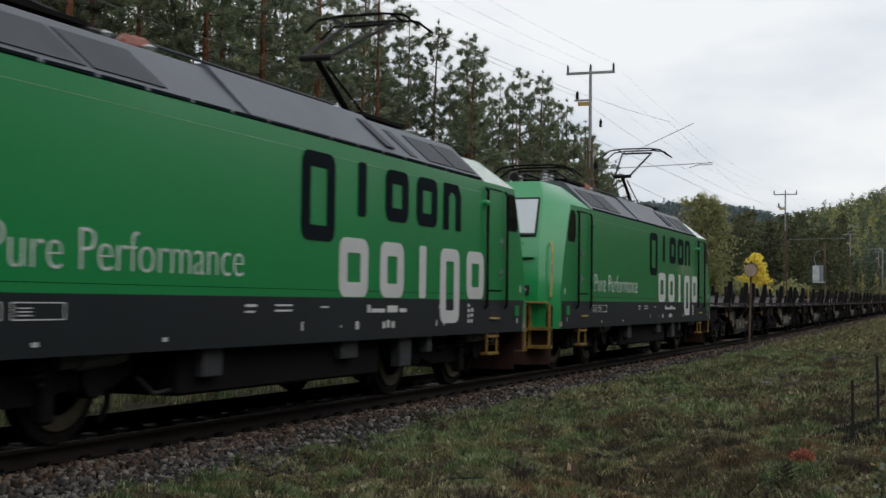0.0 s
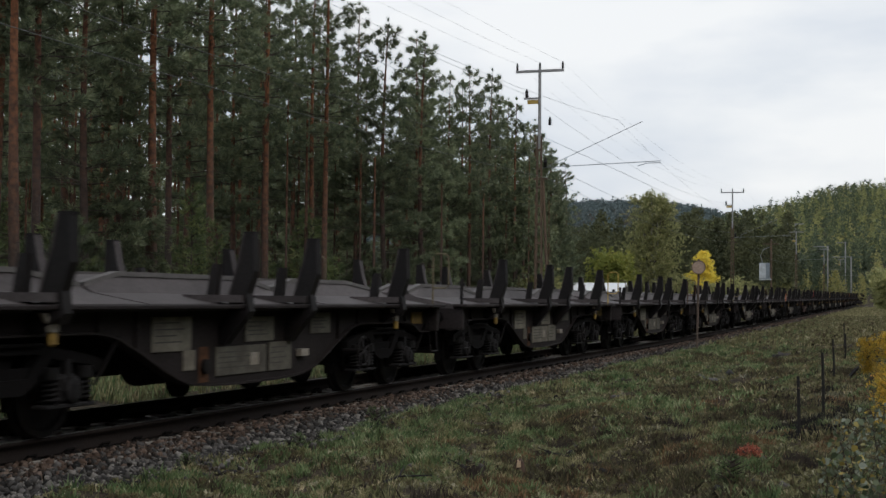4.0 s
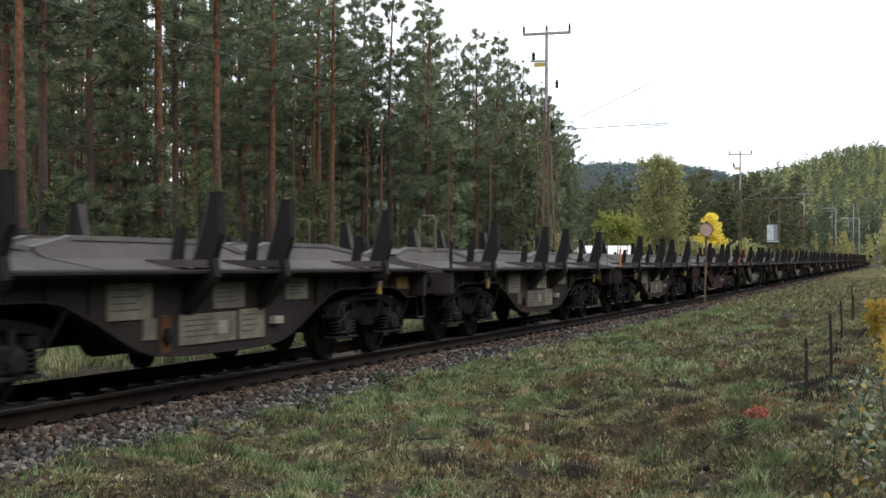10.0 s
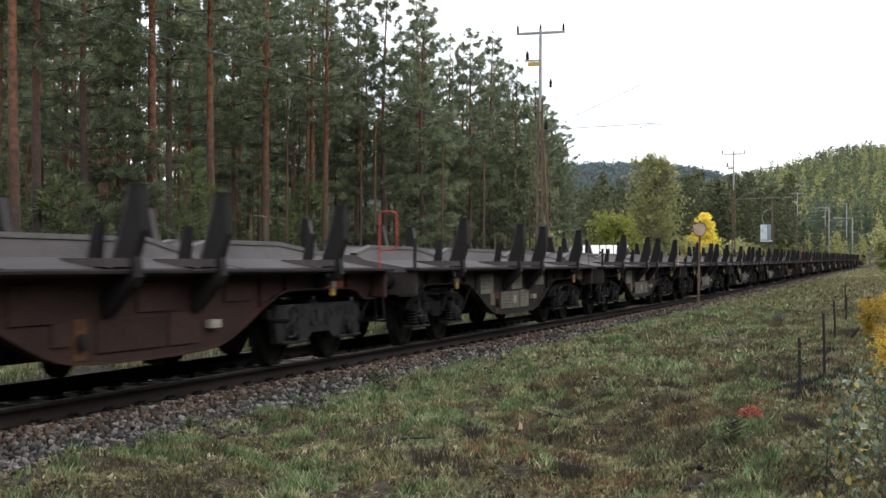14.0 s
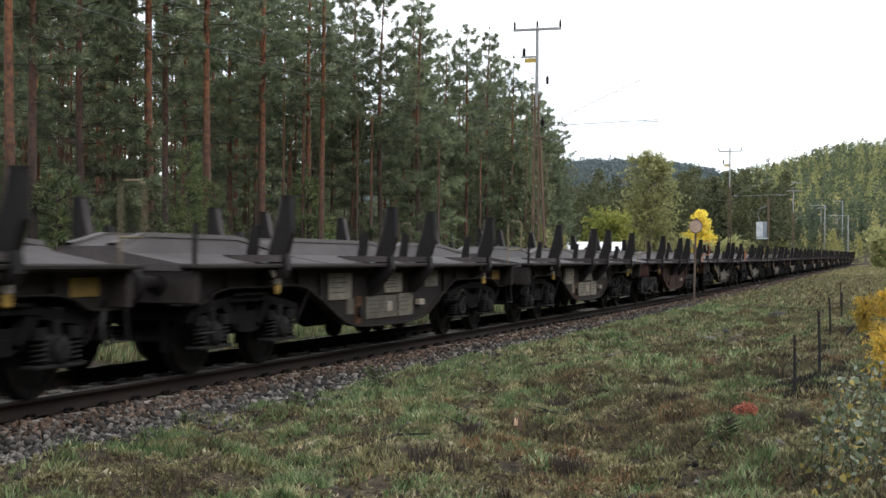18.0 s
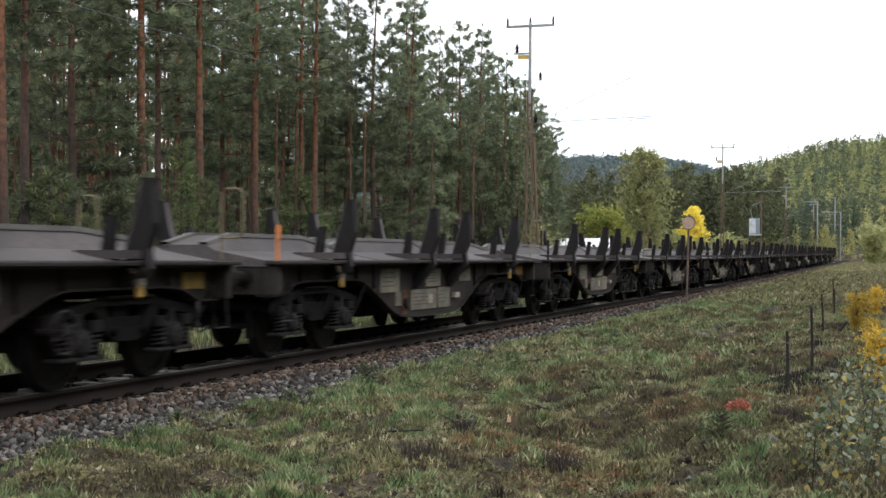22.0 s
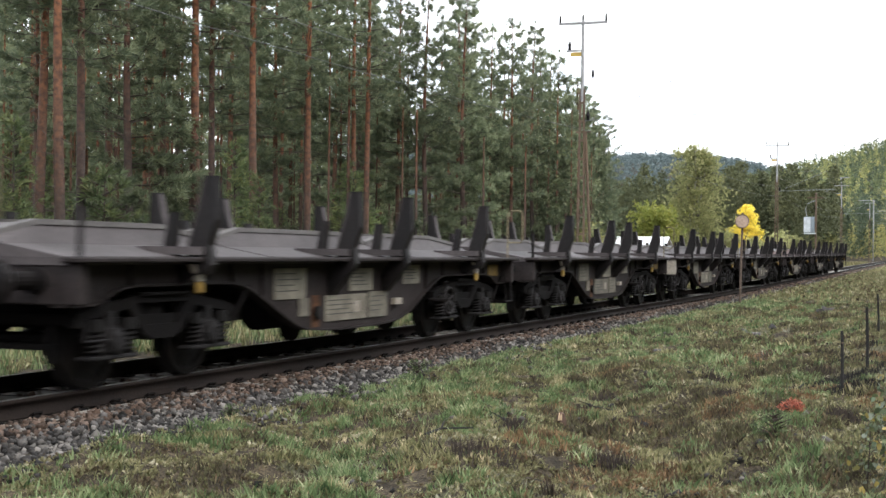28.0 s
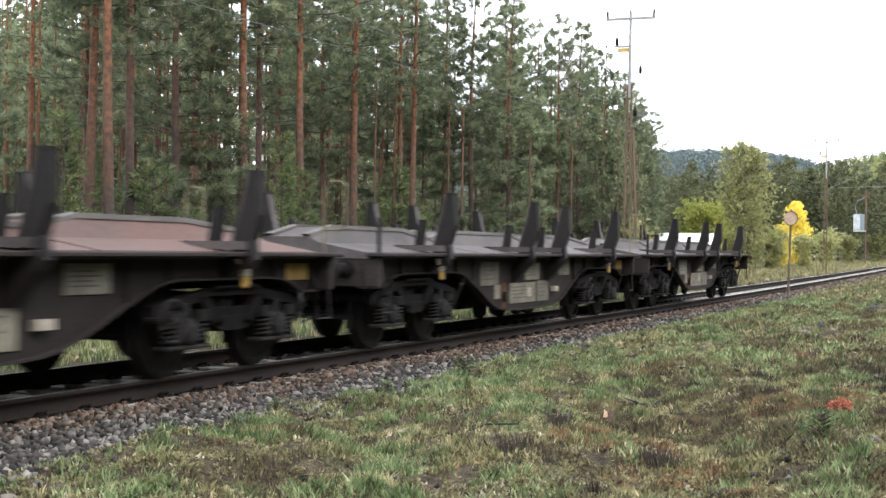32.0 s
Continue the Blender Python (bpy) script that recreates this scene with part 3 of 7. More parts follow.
def clump_blades(field, pick, dense, h, w, lean=0.5):
    """Blades that stand close and tall in the heart of each clump and thin out to its rim."""
    x, y, r = (a[pick] for a in field[:3])
    n = np.maximum(6, (dense * r * r * 3.14).astype(int))
    k = np.repeat(np.arange(len(x)), n)
    q = np.sqrt(rng.uniform(0, 1, len(k))) * rng.uniform(0.75, 1.15, len(k))
    a = rng.uniform(0, 6.283, len(k))
    tall = rng.uniform(0.7, 1.35, len(x))[k] * (1.05 - 0.62 * q * q)
    return blades(x[k] + q * r[k] * np.cos(a), y[k] + q * r[k] * np.sin(a), rng.uniform(h[0], h[1], len(k)) * tall, rng.uniform(0.7, 1.3, len(k)) * w, lean)


near_field = clump_field(1900, 6.6, 20, (0.10, 0.24))
mid_field = clump_field(1600, 20, 46, (0.16, 0.40))


def grows(field):
    """Which clumps are fresh grass, dull grass, heather, lichen and bilberry."""
    x, y, r, lie, u = field
    wet = np.clip(0.72 - 0.16 * (x - 2.3) + 0.10 * lie, 0.12, 0.85)
    fresh = u < wet
    dull = ~fresh & (u < wet + 0.24)
    dry = ~fresh & ~dull
    return fresh, dull, dry & (lie < 0.2), dry & (lie >= 0.2) & (lie < 1.0), dry & (lie >= 1.0)


near_kinds, mid_kinds = grows(near_field), grows(mid_field)
plant_sheet("grass", "patchy green and straw-coloured autumn grass", [
    clump_blades(near_field, near_kinds[1], 820, (0.03, 0.095), 0.014, 0.9),
    clump_blades(mid_field, mid_kinds[1], 300, (0.04, 0.12), 0.024, 0.9),
    tufts(1500, 2.4, 8.6, 6.5, 20, 10, (0.02, 0.06), 0.009, 0.06),
    tufts(1200, 2.05, 8.6, 20, 45, 9, (0.03, 0.09), 0.014, 0.10),
    tufts(3600, 2.1, 8.8, 45, 110, 9, (0.07, 0.17), 0.03, 0.12, patchy),
    tufts(3000, 2.1, 10, 110, 230, 7, (0.1, 0.25), 0.06, 0.2),
    tufts(2600, -9, -2.25, 12, 60, 10, (0.10, 0.34), 0.016, 0.07),
    tufts(3600, -12, -2.3, 60, 210, 7, (0.15, 0.4), 0.05, 0.18),
], GRASS)


def verge(x, y):
    """Fresh grass along the foot of the ballast."""
    return (np.sin(x * 1.9 + y * 0.8) + np.sin(x * 0.8 - y * 1.4 + 1) * 0.8 + rng.normal(0, 0.4, len(x))) > -0.9 + 0.60 * np.maximum(0, x - 3.2)


plant_sheet("lush_grass", "fresh green grass along the foot of the ballast", [
    clump_blades(near_field, near_kinds[0], 900, (0.035, 0.115), 0.0145, 0.9),
    clump_blades(mid_field, mid_kinds[0], 320, (0.05, 0.14), 0.025, 0.9),
    tufts(1500, 2.2, 6.0, 46, 110, 9, (0.07, 0.18), 0.03, 0.12, verge),
    tufts(2600, -7, -2.25, 12, 60, 10, (0.10, 0.30), 0.018, 0.08),
], LUSH)
plant_sheet("moss_plants", "cushions of moss, lichen and low dwarf shrubs", [
    cushions(5200, 2.3, 8.7, 6.5, 20, 0.055),
    cushions(2800, 2.2, 8.7, 20, 48, 0.09),
    cushions(1500, 2.1, 9, 48, 120, 0.2),
    cushions(700, -9, -2.3, 14, 70, 0.16),
], MOSS)
plant_sheet("lichen_plants", "pale grey-green lichen and reindeer moss", [
    clump_blades(near_field, near_kinds[3], 1200, (0.02, 0.055), 0.018, 1.3),
    clump_blades(mid_field, mid_kinds[3], 600, (0.03, 0.07), 0.022, 1.2),
], LICHEN)
plant_sheet("heather_plants", "low dark heather and dry brown bilberry", [
    clump_blades(near_field, near_kinds[2], 1000, (0.04, 0.11), 0.013, 1.0),
    clump_blades(mid_field, mid_kinds[2], 340, (0.05, 0.14), 0.022, 1.0),
    tufts(1200, -30, -8, 15, 110, 14, (0.1, 0.35), 0.05, 0.2),
], HEATHER)
plant_sheet("dwarf_shrub_plants", "russet dwarf shrubs in low mounds", [
    clump_blades(near_field, near_kinds[4], 900, (0.03, 0.08), 0.016, 1.1),
    clump_blades(mid_field, mid_kinds[4], 420, (0.04, 0.11), 0.020, 1.0),
], BILBERRY)
BURNT = [(7.55, 15.6, 0.35), (7.75, 17.0, 0.4), (7.6, 18.6, 0.45), (7.45, 21.0, 0.5), (7.7, 23.5, 0.55), (7.5, 26.5, 0.6), (7.85, 20.0, 0.4), (7.3, 16.6, 0.25)]
plant_sheet("charred_plants", "charred black heather round the old fence", [
    tufts(int(60 * w), cx - w, cx + w, cy - w, cy + w, 40, (0.03, 0.12), 0.013, 0.10) for cx, cy, w in BURNT], CHARRED)


def litter(n, y0, y1, size):
    """Dead blades that lie on the moss."""
    x, y = rng.uniform(2.3, 8.5, n), rng.uniform(y0, y1, n)
    keep = np.sin(x * 1.2 - y * 0.9) + np.sin(x * 2.3 + y * 1.7 + 2) + rng.normal(0, 0.6, n) > 0.1
    x, y = x[keep], y[keep]
    return blades(x, y, np.full(len(x), size * 0.45), rng.uniform(0.08, 0.16, len(x)) * size, 4.0)


plant_sheet("dead_grass", "bleached dead grass on the moss, pale specks as leaf glints", [litter(16000, 7, 20, 0.055), litter(10000, 20, 46, 0.09)], STRAW)
pebble_x, pebble_y = rng.uniform(2.6, 8.2, 2600), rng.uniform(8, 40, 2600)
bare = np.sin(pebble_x * 1.7 - pebble_y * 0.8) * np.sin(pebble_y * 0.55 + pebble_x * 0.6 + 1) + rng.normal(0, 0.15, 2600) > 0.42
pebble_x, pebble_y = pebble_x[bare], pebble_y[bare]
v, f = stones(np.stack([pebble_x, pebble_y, ground_z(pebble_x, pebble_y) + 0.012], -1), rng.uniform(0.014, 0.042, len(pebble_x)))
tagged(new("pebbles", np_mesh("pebbles", v, f, STONE)), "grey pebbles strewn over bare patches", "stones", kind="stuff")
CLUMPS = [(5.44, 9.34, 0.20), (6.31, 9.64, 0.12), (7.70, 12.0, 0.14), (4.96, 14.7, 0.12), (6.47, 13.6, 0.10), (5.0, 11.2, 0.10), (7.1, 17.5, 0.16), (5.9, 16.8, 0.12)]
plant_sheet("bilberry_plants", "reddish-brown bilberry in low patches", [
    *[tufts(int(90 * w), cx - w, cx + w, cy - w, cy + w, 30, (0.03, 0.10), 0.010, 0.05) for cx, cy, w in ((6.1, 12.5, 0.5), (6.7, 13.0, 0.35), (7.55, 19.6, 0.4), (7.7, 21.5, 0.4), (5.0, 13.0, 0.25), (5.6, 10.4, 0.3), (4.4, 17.0, 0.3))],
], BILBERRY)
plant_sheet("dry_stalks", "dark dry stalks among the grass", [
    tufts(800, 2.1, 7.0, 7, 26, 3, (0.07, 0.15), 0.008, 0.03),
    *[tufts(5, cx - w, cx + w, cy - w, cy + w, 70, (0.04, 0.17), 0.007, w * 0.45) for cx, cy, w in CLUMPS],
    tufts(350, 2.2, 8.4, 26, 60, 1, (0.14, 0.26), 0.012, 0.1),
], TWIG)

# ---- rolling stock ----
PITCH, FIRST_WAGON, WAGONS = 14.04, 43.01, 28
LOCO_AT = (14.30, 33.20)


def wheelset(name, radius, gauge_half, parent, y, disc=False):
    bm = bmesh.new()
    tube(bm, [(-0.98, 0, 0), (0.98, 0, 0)], 0.075, 10)
    for s in (-1, 1):
        x = s * gauge_half
        lathe(bm, [(x - s * 0.055, radius * 0.3), (x - s * 0.055, radius + 0.028), (x - s * 0.02, radius + 0.028), (x - s * 0.012, radius), (x + s * 0.07, radius - 0.008), (x + s * 0.075, radius * 0.86), (x + s * 0.03, radius * 0.80), (x + s * 0.02, radius * 0.42), (x + s * 0.07, radius * 0.34), (x + s * 0.08, radius * 0.1)], (0, 0, 0), "x", 28)
        if disc:
            for j in range(12):
                a = 2 * math.pi * j / 12
                box(bm, x + s * 0.05, x + s * 0.085, math.cos(a) * radius * 0.70 - 0.02, math.cos(a) * radius * 0.70 + 0.02, math.sin(a) * radius * 0.70 - 0.02, math.sin(a) * radius * 0.70 + 0.02)
    ob = part(name, bm, WHEEL, parent, "steel wheelset on its axle")
    ob.matrix_basis = pose(0, y, radius)
    return ob


def spring(bm, x, y, z0, z1, r, coils=4):
    pts = [(x + r * math.cos(a), y + r * math.sin(a), z0 + (z1 - z0) * i / (coils * 8)) for i, a in ((i, 2 * math.pi * i / 8) for i in range(coils * 8 + 1))]
    tube(bm, pts, 0.019, 4)


def buffer_pair(parent, y, out, z=1.06):
    """Two buffers on a headstock at y; out is -1 or 1."""
    for x in (-0.875, 0.875):
        shank = part("buffer", lathe(bmesh.new(), [(0, 0.12), (out * 0.06, 0.12), (out * 0.07, 0.085), (out * 0.34, 0.085), (out * 0.36, 0.065), (out * 0.56, 0.065)], (x, y, z), "y", 14), BLACK, parent)
        part("buffer_head", lathe(bmesh.new(), [(out * 0.555, 0.2), (out * 0.60, 0.225), (out * 0.615, 0.20), (out * 0.62, 0.05)], (x, y, z), "y", 18), STAKE, shank, "greasy dark buffer head")


def coupler(parent, y, out, z=1.0):
    bm = bmesh.new()
    box(bm, -0.05, 0.05, min(y, y + out * 0.4), max(y, y + out * 0.4), z - 0.06, z + 0.04, 0.01)
    tube(bm, [(0, y + out * 0.38, z), (0.0, y + out * 0.5, z - 0.15), (0, y + out * 0.55, z - 0.4), (0.08, y + out * 0.5, z - 0.45)], 0.035, 6)
    part("coupler", bm, BLACK, parent)
    for x in (-0.32, 0.32):
        bm = bmesh.new()
        tube(bm, [(x, y, z - 0.1), (x, y + out * 0.16, z - 0.2), (x + 0.05, y + out * 0.28, z - 0.46), (x + 0.1, y + out * 0.3, z - 0.62), (x + 0.16, y + out * 0.2, z - 0.55)], 0.025, 6)
        part("brake_hose", bm, RUBBER, parent)


def wagon_bogie(parent, y, plate=False):
    """A two-axle freight bogie with a hanging bow in the middle; plate: the kind with closed side frames."""
    sides = []
    for s in (-1, 1):
        bm = bmesh.new()
        sides.append(bm)
        x0, x1 = min(s * 0.98, s * 1.07), max(s * 0.98, s * 1.07)
        if plate:
            half = [(1.34, 0.80), (1.42, 0.58), (1.34, 0.33), (1.12, 0.29), (1.09, 0.50), (0.90, 0.60), (0.71, 0.50), (0.68, 0.29), (0.46, 0.32), (0.28, 0.42)]
            prism(bm, half + [(-p, q) for p, q in reversed(half)], "x", x0, x1)
            for p, q, r in ((-0.24, 0.62, 0.10), (0.24, 0.62, 0.10), (-0.58, 0.70, 0.05), (0.58, 0.70, 0.05)):
                lathe(bm, [(s * 1.065, r + 0.03), (s * 1.085, r + 0.02), (s * 1.086, r), (s * 1.068, r * 0.9)], (0, p, q), "x", 14)
            continue
        # arched top beam
        arch = [(-1.48, 0.62), (-1.46, 0.74), (-1.2, 0.80), (-0.75, 0.86), (-0.45, 0.90), (0.45, 0.90), (0.75, 0.86), (1.2, 0.80), (1.46, 0.74), (1.48, 0.62), (1.36, 0.62), (1.30, 0.69), (0.72, 0.76), (0.42, 0.82), (-0.42, 0.82), (-0.72, 0.76), (-1.30, 0.69), (-1.36, 0.62)]
        prism(bm, arch, "x", x0, x1)
        # bow below it, open in the middle
        for e in (-1, 1):
            prism(bm, [(e * 0.66, 0.80), (e * 0.46, 0.82), (e * 0.26, 0.60), (e * 0.20, 0.50), (e * 0.36, 0.52)], "x", x0, x1)
        prism(bm, [(-0.36, 0.52), (-0.20, 0.455), (0.20, 0.455), (0.36, 0.52), (0.26, 0.60), (-0.26, 0.60)], "x", x0, x1)
        prism(bm, [(-0.40, 0.70), (-0.28, 0.60), (0.28, 0.60), (0.40, 0.70)], "x", min(s * 1.0, s * 1.04), max(s * 1.0, s * 1.04))
        box(bm, min(s * 0.94, s * 1.12), max(s * 0.94, s * 1.12), -0.46, 0.46, 0.895, 0.925)
    frame_ob = part("bogie", boxed(-0.98, 0.98, -0.16, 0.16, 0.52, 0.84, bevel=0.02), BLACK if not plate else CAST, parent, "grey cast freight bogie" if plate else "grimy black freight bogie")
    frame_ob.matrix_basis = pose(0, y, 0)
    for e in (-1.46, 1.38):
        part("end_beam", boxed(-1.0, 1.0, e, e + 0.08, 0.64, 0.74), BLACK if not plate else CAST, frame_ob)
    part("pivot", tubed([(0, 0, 0.82), (0, 0, 0.98)], 0.26, 12), BLACK, frame_ob)
    for side_bm in list(sides):
        side_part = part("bogie_side", side_bm, BLACK if not plate else CAST, frame_ob, "grey cast side frame" if plate else "black side frame with a hanging bow")
        if plate:
            s = -1 if side_bm is sides[0] else 1
            # Solid black discs, slightly proud, paint the shade inside open holes.
            for p, q, r in ((0.0, 0.66, 0.115), (-0.56, 0.70, 0.075), (0.56, 0.70, 0.075), (-1.22, 0.60, 0.06), (1.22, 0.60, 0.06)):
                part("recess", lathe(bmesh.new(), [(s * 1.0, r), (s * 1.073, r)], (0, p, q), "x", 14), RUBBER, side_part, "black disc painting the shade of a hole")
    for w in (-0.9, 0.9):
        wheelset("wheelset", 0.46, 0.75, frame_ob, w)
        for s in (-1, 1):
            bm = bmesh.new()
            box(bm, min(s * 0.95, s * 1.10), max(s * 0.95, s * 1.10), w - 0.15, w + 0.15, 0.33, 0.62, 0.04)
            box(bm, min(s * 0.95, s * 1.13), max(s * 0.95, s * 1.13), w - 0.40, w + 0.40, 0.305, 0.345, 0.01)
            box(bm, min(s * 1.0, s * 1.08), max(s * 1.0, s * 1.08), w - 0.05, w + 0.05, 0.60, 0.76)
            axle = part("axle_box", bm, AXLE, frame_ob, "dusty cast axle box")
            cover = lathe(bmesh.new(), [(s * 1.09, 0.135), (s * 1.15, 0.13), (s * 1.165, 0.10), (s * 1.17, 0.03)], (0, w, 0.47), "x", 10)
            box(cover, min(s * 1.16, s * 1.185), max(s * 1.16, s * 1.185), w - 0.05, w + 0.05, 0.40, 0.53)
            part("cover", cover, AXLE, axle, "grey round bearing cover")
            for o in (-0.275, 0.275) if not plate else ():
                bm = bmesh.new()
                spring(bm, s * 1.055, w + o, 0.345, 0.58, 0.072, 5)
                tube(bm, [(s * 1.055, w + o, 0.58), (s * 1.055, w + o, 0.69)], 0.10, 10, 0.085)
                part("spring", bm, COIL, frame_ob, "coil spring of dusty steel")
    bm = bmesh.new()
    for w in (-0.9, 0.9):
        for s in (-1, 1):
            for o in (-0.5, 0.5):
                box(bm, s * 0.70, s * 0.80, w + o - 0.03, w + o + 0.03, 0.28, 0.66)
    for w in (-1.4, -0.4, 0.4, 1.4):
        box(bm, -0.82, 0.82, w - 0.035, w + 0.035, 0.40, 0.46)
    box(bm, -0.03, 0.03, -1.42, 1.42, 0.41, 0.45)
    for s in (-1, 1):
        tube(bm, [(s * 1.10, 1.30, 0.50), (s * 1.16, 1.62, 0.95)], 0.022, 5)
    part("brake_rigging", bm, BLACK, frame_ob)
    return frame_ob


SOLE = [(0.62, 1.24), (0.62, 0.82), (1.08, 0.82), (1.22, 0.86), (1.38, 0.93), (1.58, 0.97), (1.80, 0.985), (3.62, 0.985), (3.82, 0.965), (4.0, 0.925), (4.2, 0.855), (4.47, 0.755), (4.90, 0.575), (5.20, 0.465), (5.42, 0.41), (5.65, 0.375), (5.95, 0.355), (6.5, 0.34)]


def freight_wagon(red=False):
    steel = WAGON_RED if red else WAGON
    top = empty("flat_wagon", "faded red-brown flat wagon with black stakes, empty" if red else "grimy dark steel flat wagon with black stakes, empty", "freight wagon", "wagons of the train")
    # side frames: a fish-bellied web with a curled lower flange
    for s in (-1, 1):
        outline = SOLE + [(14.04 - a, b) for a, b in reversed(SOLE)]
        web = part("side_frame", prism(bmesh.new(), outline, "x", min(s * 1.10, s * 1.12), max(s * 1.10, s * 1.12)), steel, top)
        bm = bmesh.new()
        lower = [p for p in outline if p[1] < 1.2]
        for (a, b), (c, d) in zip(lower, lower[1:]):
            q = [bm.verts.new((x, yy, zz + o)) for o in (0, 0.022) for x, yy, zz in ((s * 1.04, a, b), (s * 1.185, a, b), (s * 1.185, c, d), (s * 1.04, c, d))]
            for f in ((3, 2, 1, 0), (4, 5, 6, 7), (0, 1, 5, 4), (1, 2, 6, 5), (2, 3, 7, 6), (3, 0, 4, 7)):
                bm.faces.new([q[i] for i in f])
        part("lower_flange", bm, steel, web, "worn lower flange of the side frame")
        for w in (3.70, 4.40, 9.64, 10.34, 1.72, 12.32):
            bm = bmesh.new()
            zb = np.interp(w if w < 7.02 else 14.04 - w, [p[0] for p in SOLE[1:]], [p[1] for p in SOLE[1:]])
            box(bm, min(s * 1.12, s * 1.165), max(s * 1.12, s * 1.165), w - 0.012, w + 0.012, zb + 0.02, 1.22)
            part("stiffener", bm, steel, web)
        part("deck_edge", boxed(min(s * 1.18, s * 1.43), max(s * 1.18, s * 1.43), 0.55, 13.49, 1.225, 1.275, bevel=0.012), WAGON, top, "dark worn top flange of the side frame")
    part("deck", boxed(-1.20, 1.20, 0.60, 13.44, 1.20, 1.268), LID, top, "grey scuffed steel deck")
    part("centre_sill", boxed(-0.35, 0.35, 0.75, 13.29, 0.86, 1.19), BLACK, top)
    for w in (2.7, 5.6, 7.02, 8.4, 11.34):
        for s in (-1, 1):
            part("cross_bearer", boxed(min(s * 0.352, s * 1.095), max(s * 0.352, s * 1.095), w - 0.1, w + 0.1, 0.80 if 4 < w < 10 else 1.0, 1.195), BLACK, top)
    # three long ridged covers: a flat skirt, a steeper wall and a pale rim on top
    for a, b, f0, f1 in ((0.66, 4.60, 1.35, 3.55), (4.68, 9.16, 5.35, 8.40), (9.24, 13.36, 9.95, 11.85)):
        bm = bmesh.new()
        rings = []
        for y, h, wide in ((a, 1.47, 1.13), (f0, 1.60, 1.13), (f1, 1.60, 1.13), (b, 1.47, 1.13)):
            half = [(wide, 1.272), (wide, 1.280), (0.46, 1.395), (0.30, h)]
            rings.append([bm.verts.new((x, y, z)) for x, z in half + [(-x, z) for x, z in reversed(half)]])
        for p, q in zip(rings, rings[1:]):
            for i in range(8):
                bm.faces.new((p[i], p[(i + 1) % 8], q[(i + 1) % 8], q[i]))
        bm.faces.new(rings[0][::-1]), bm.faces.new(rings[-1])
        hump = part("ridged_cover", bm, LID, top, "grey ridged steel cover on the deck")
        for s in (-1, 1):
            bm = bmesh.new()
            line = [(a - 0.01, 1.47), (f0, 1.60), (f1, 1.60), (b + 0.01, 1.47)]
            for (ya, za), (yb, zb) in zip(line, line[1:]):
                q = [bm.verts.new((s * x, y, z + o)) for y, z in ((ya, za), (yb, zb)) for x, o in ((0.22, -0.02), (0.335, -0.02), (0.325, 0.035), (0.22, 0.035))]
                for f in ((0, 1, 5, 4), (1, 2, 6, 5), (2, 3, 7, 6), (3, 0, 4, 7)):
                    bm.faces.new([q[i] for i in f])
            part("rim", bm, SEAM, hump, "pale worn rim of the cover")
    # stakes
    for w in (2.68, 6.30, 8.06, 11.36):
        for s in (-1, 1):
            pts = [(1.53, 2.10), (1.42, 2.10), (1.36, 1.80), (1.23, 1.36), (1.22, 1.28), (1.44, 1.28), (1.44, 1.22), (1.40, 1.12), (1.44, 1.11), (1.49, 1.20), (1.46, 1.40), (1.54, 1.66)]
            bm = prism(bmesh.new(), [(s * x, z) for x, z in pts], "y", w - 0.065, w - 0.035)
            prism(bm, [(s * x, z) for x, z in pts], "y", w + 0.035, w + 0.065)
            outer = [(1.53, 2.10), (1.50, 2.10), (1.51, 1.68), (1.43, 1.41), (1.46, 1.20), (1.42, 1.11), (1.45, 1.105), (1.495, 1.20), (1.465, 1.40), (1.545, 1.66)]
            prism(bm, [(s * x, z) for x, z in outer], "y", w - 0.075, w + 0.075)
            box(bm, min(s * 1.40, s * 1.54), max(s * 1.40, s * 1.54), w - 0.075, w + 0.075, 2.095, 2.112)
            stake = part("stake", bm, STAKE, top, "black steel side stake")
            deep = 0.82 if 5 < w < 9 else 1.02
            gusset = [(1.475, 1.222), (1.24, 1.222), (1.122, 1.222 if deep > 1 else 1.02), (1.122, deep), (1.19, deep - 0.01), (1.475, 1.16)]
            part("gusset", prism(bmesh.new(), [(s * x, z) for x, z in gusset], "y", w - 0.10, w + 0.06), STAKE, stake, "black slanting gusset under the stake")
            # Added paler plate: paints the light that falls on the stake's inner face.
            lit_face = [(1.42, 2.10), (1.36, 1.80), (1.23, 1.36), (1.215, 1.36), (1.345, 1.80), (1.405, 2.10)]
            part("wear_plate", prism(bmesh.new(), [(s * x, z) for x, z in lit_face], "y", w - 0.075, w + 0.075), LID, stake, "grey scuffed inner face, paler for the light on it")
            small = [(1.08, 1.74), (1.00, 1.74), (0.94, 1.40), (0.93, 1.30), (1.03, 1.30), (1.05, 1.42)]
            part("inner_stake", prism(bmesh.new(), [(s * x, z) for x, z in small], "y", w - 0.06, w + 0.06), STAKE, stake)
            part("stake_foot", prism(bmesh.new(), [(s * 1.42, w - 0.11), (s * 1.42, w + 0.11), (s * 0.78, w + 0.13), (s * 0.62, w + 0.05), (s * 0.62, w - 0.05), (s * 0.78, w - 0.13)], "z", 1.30, 1.385), LID, stake, "grey plate foot")
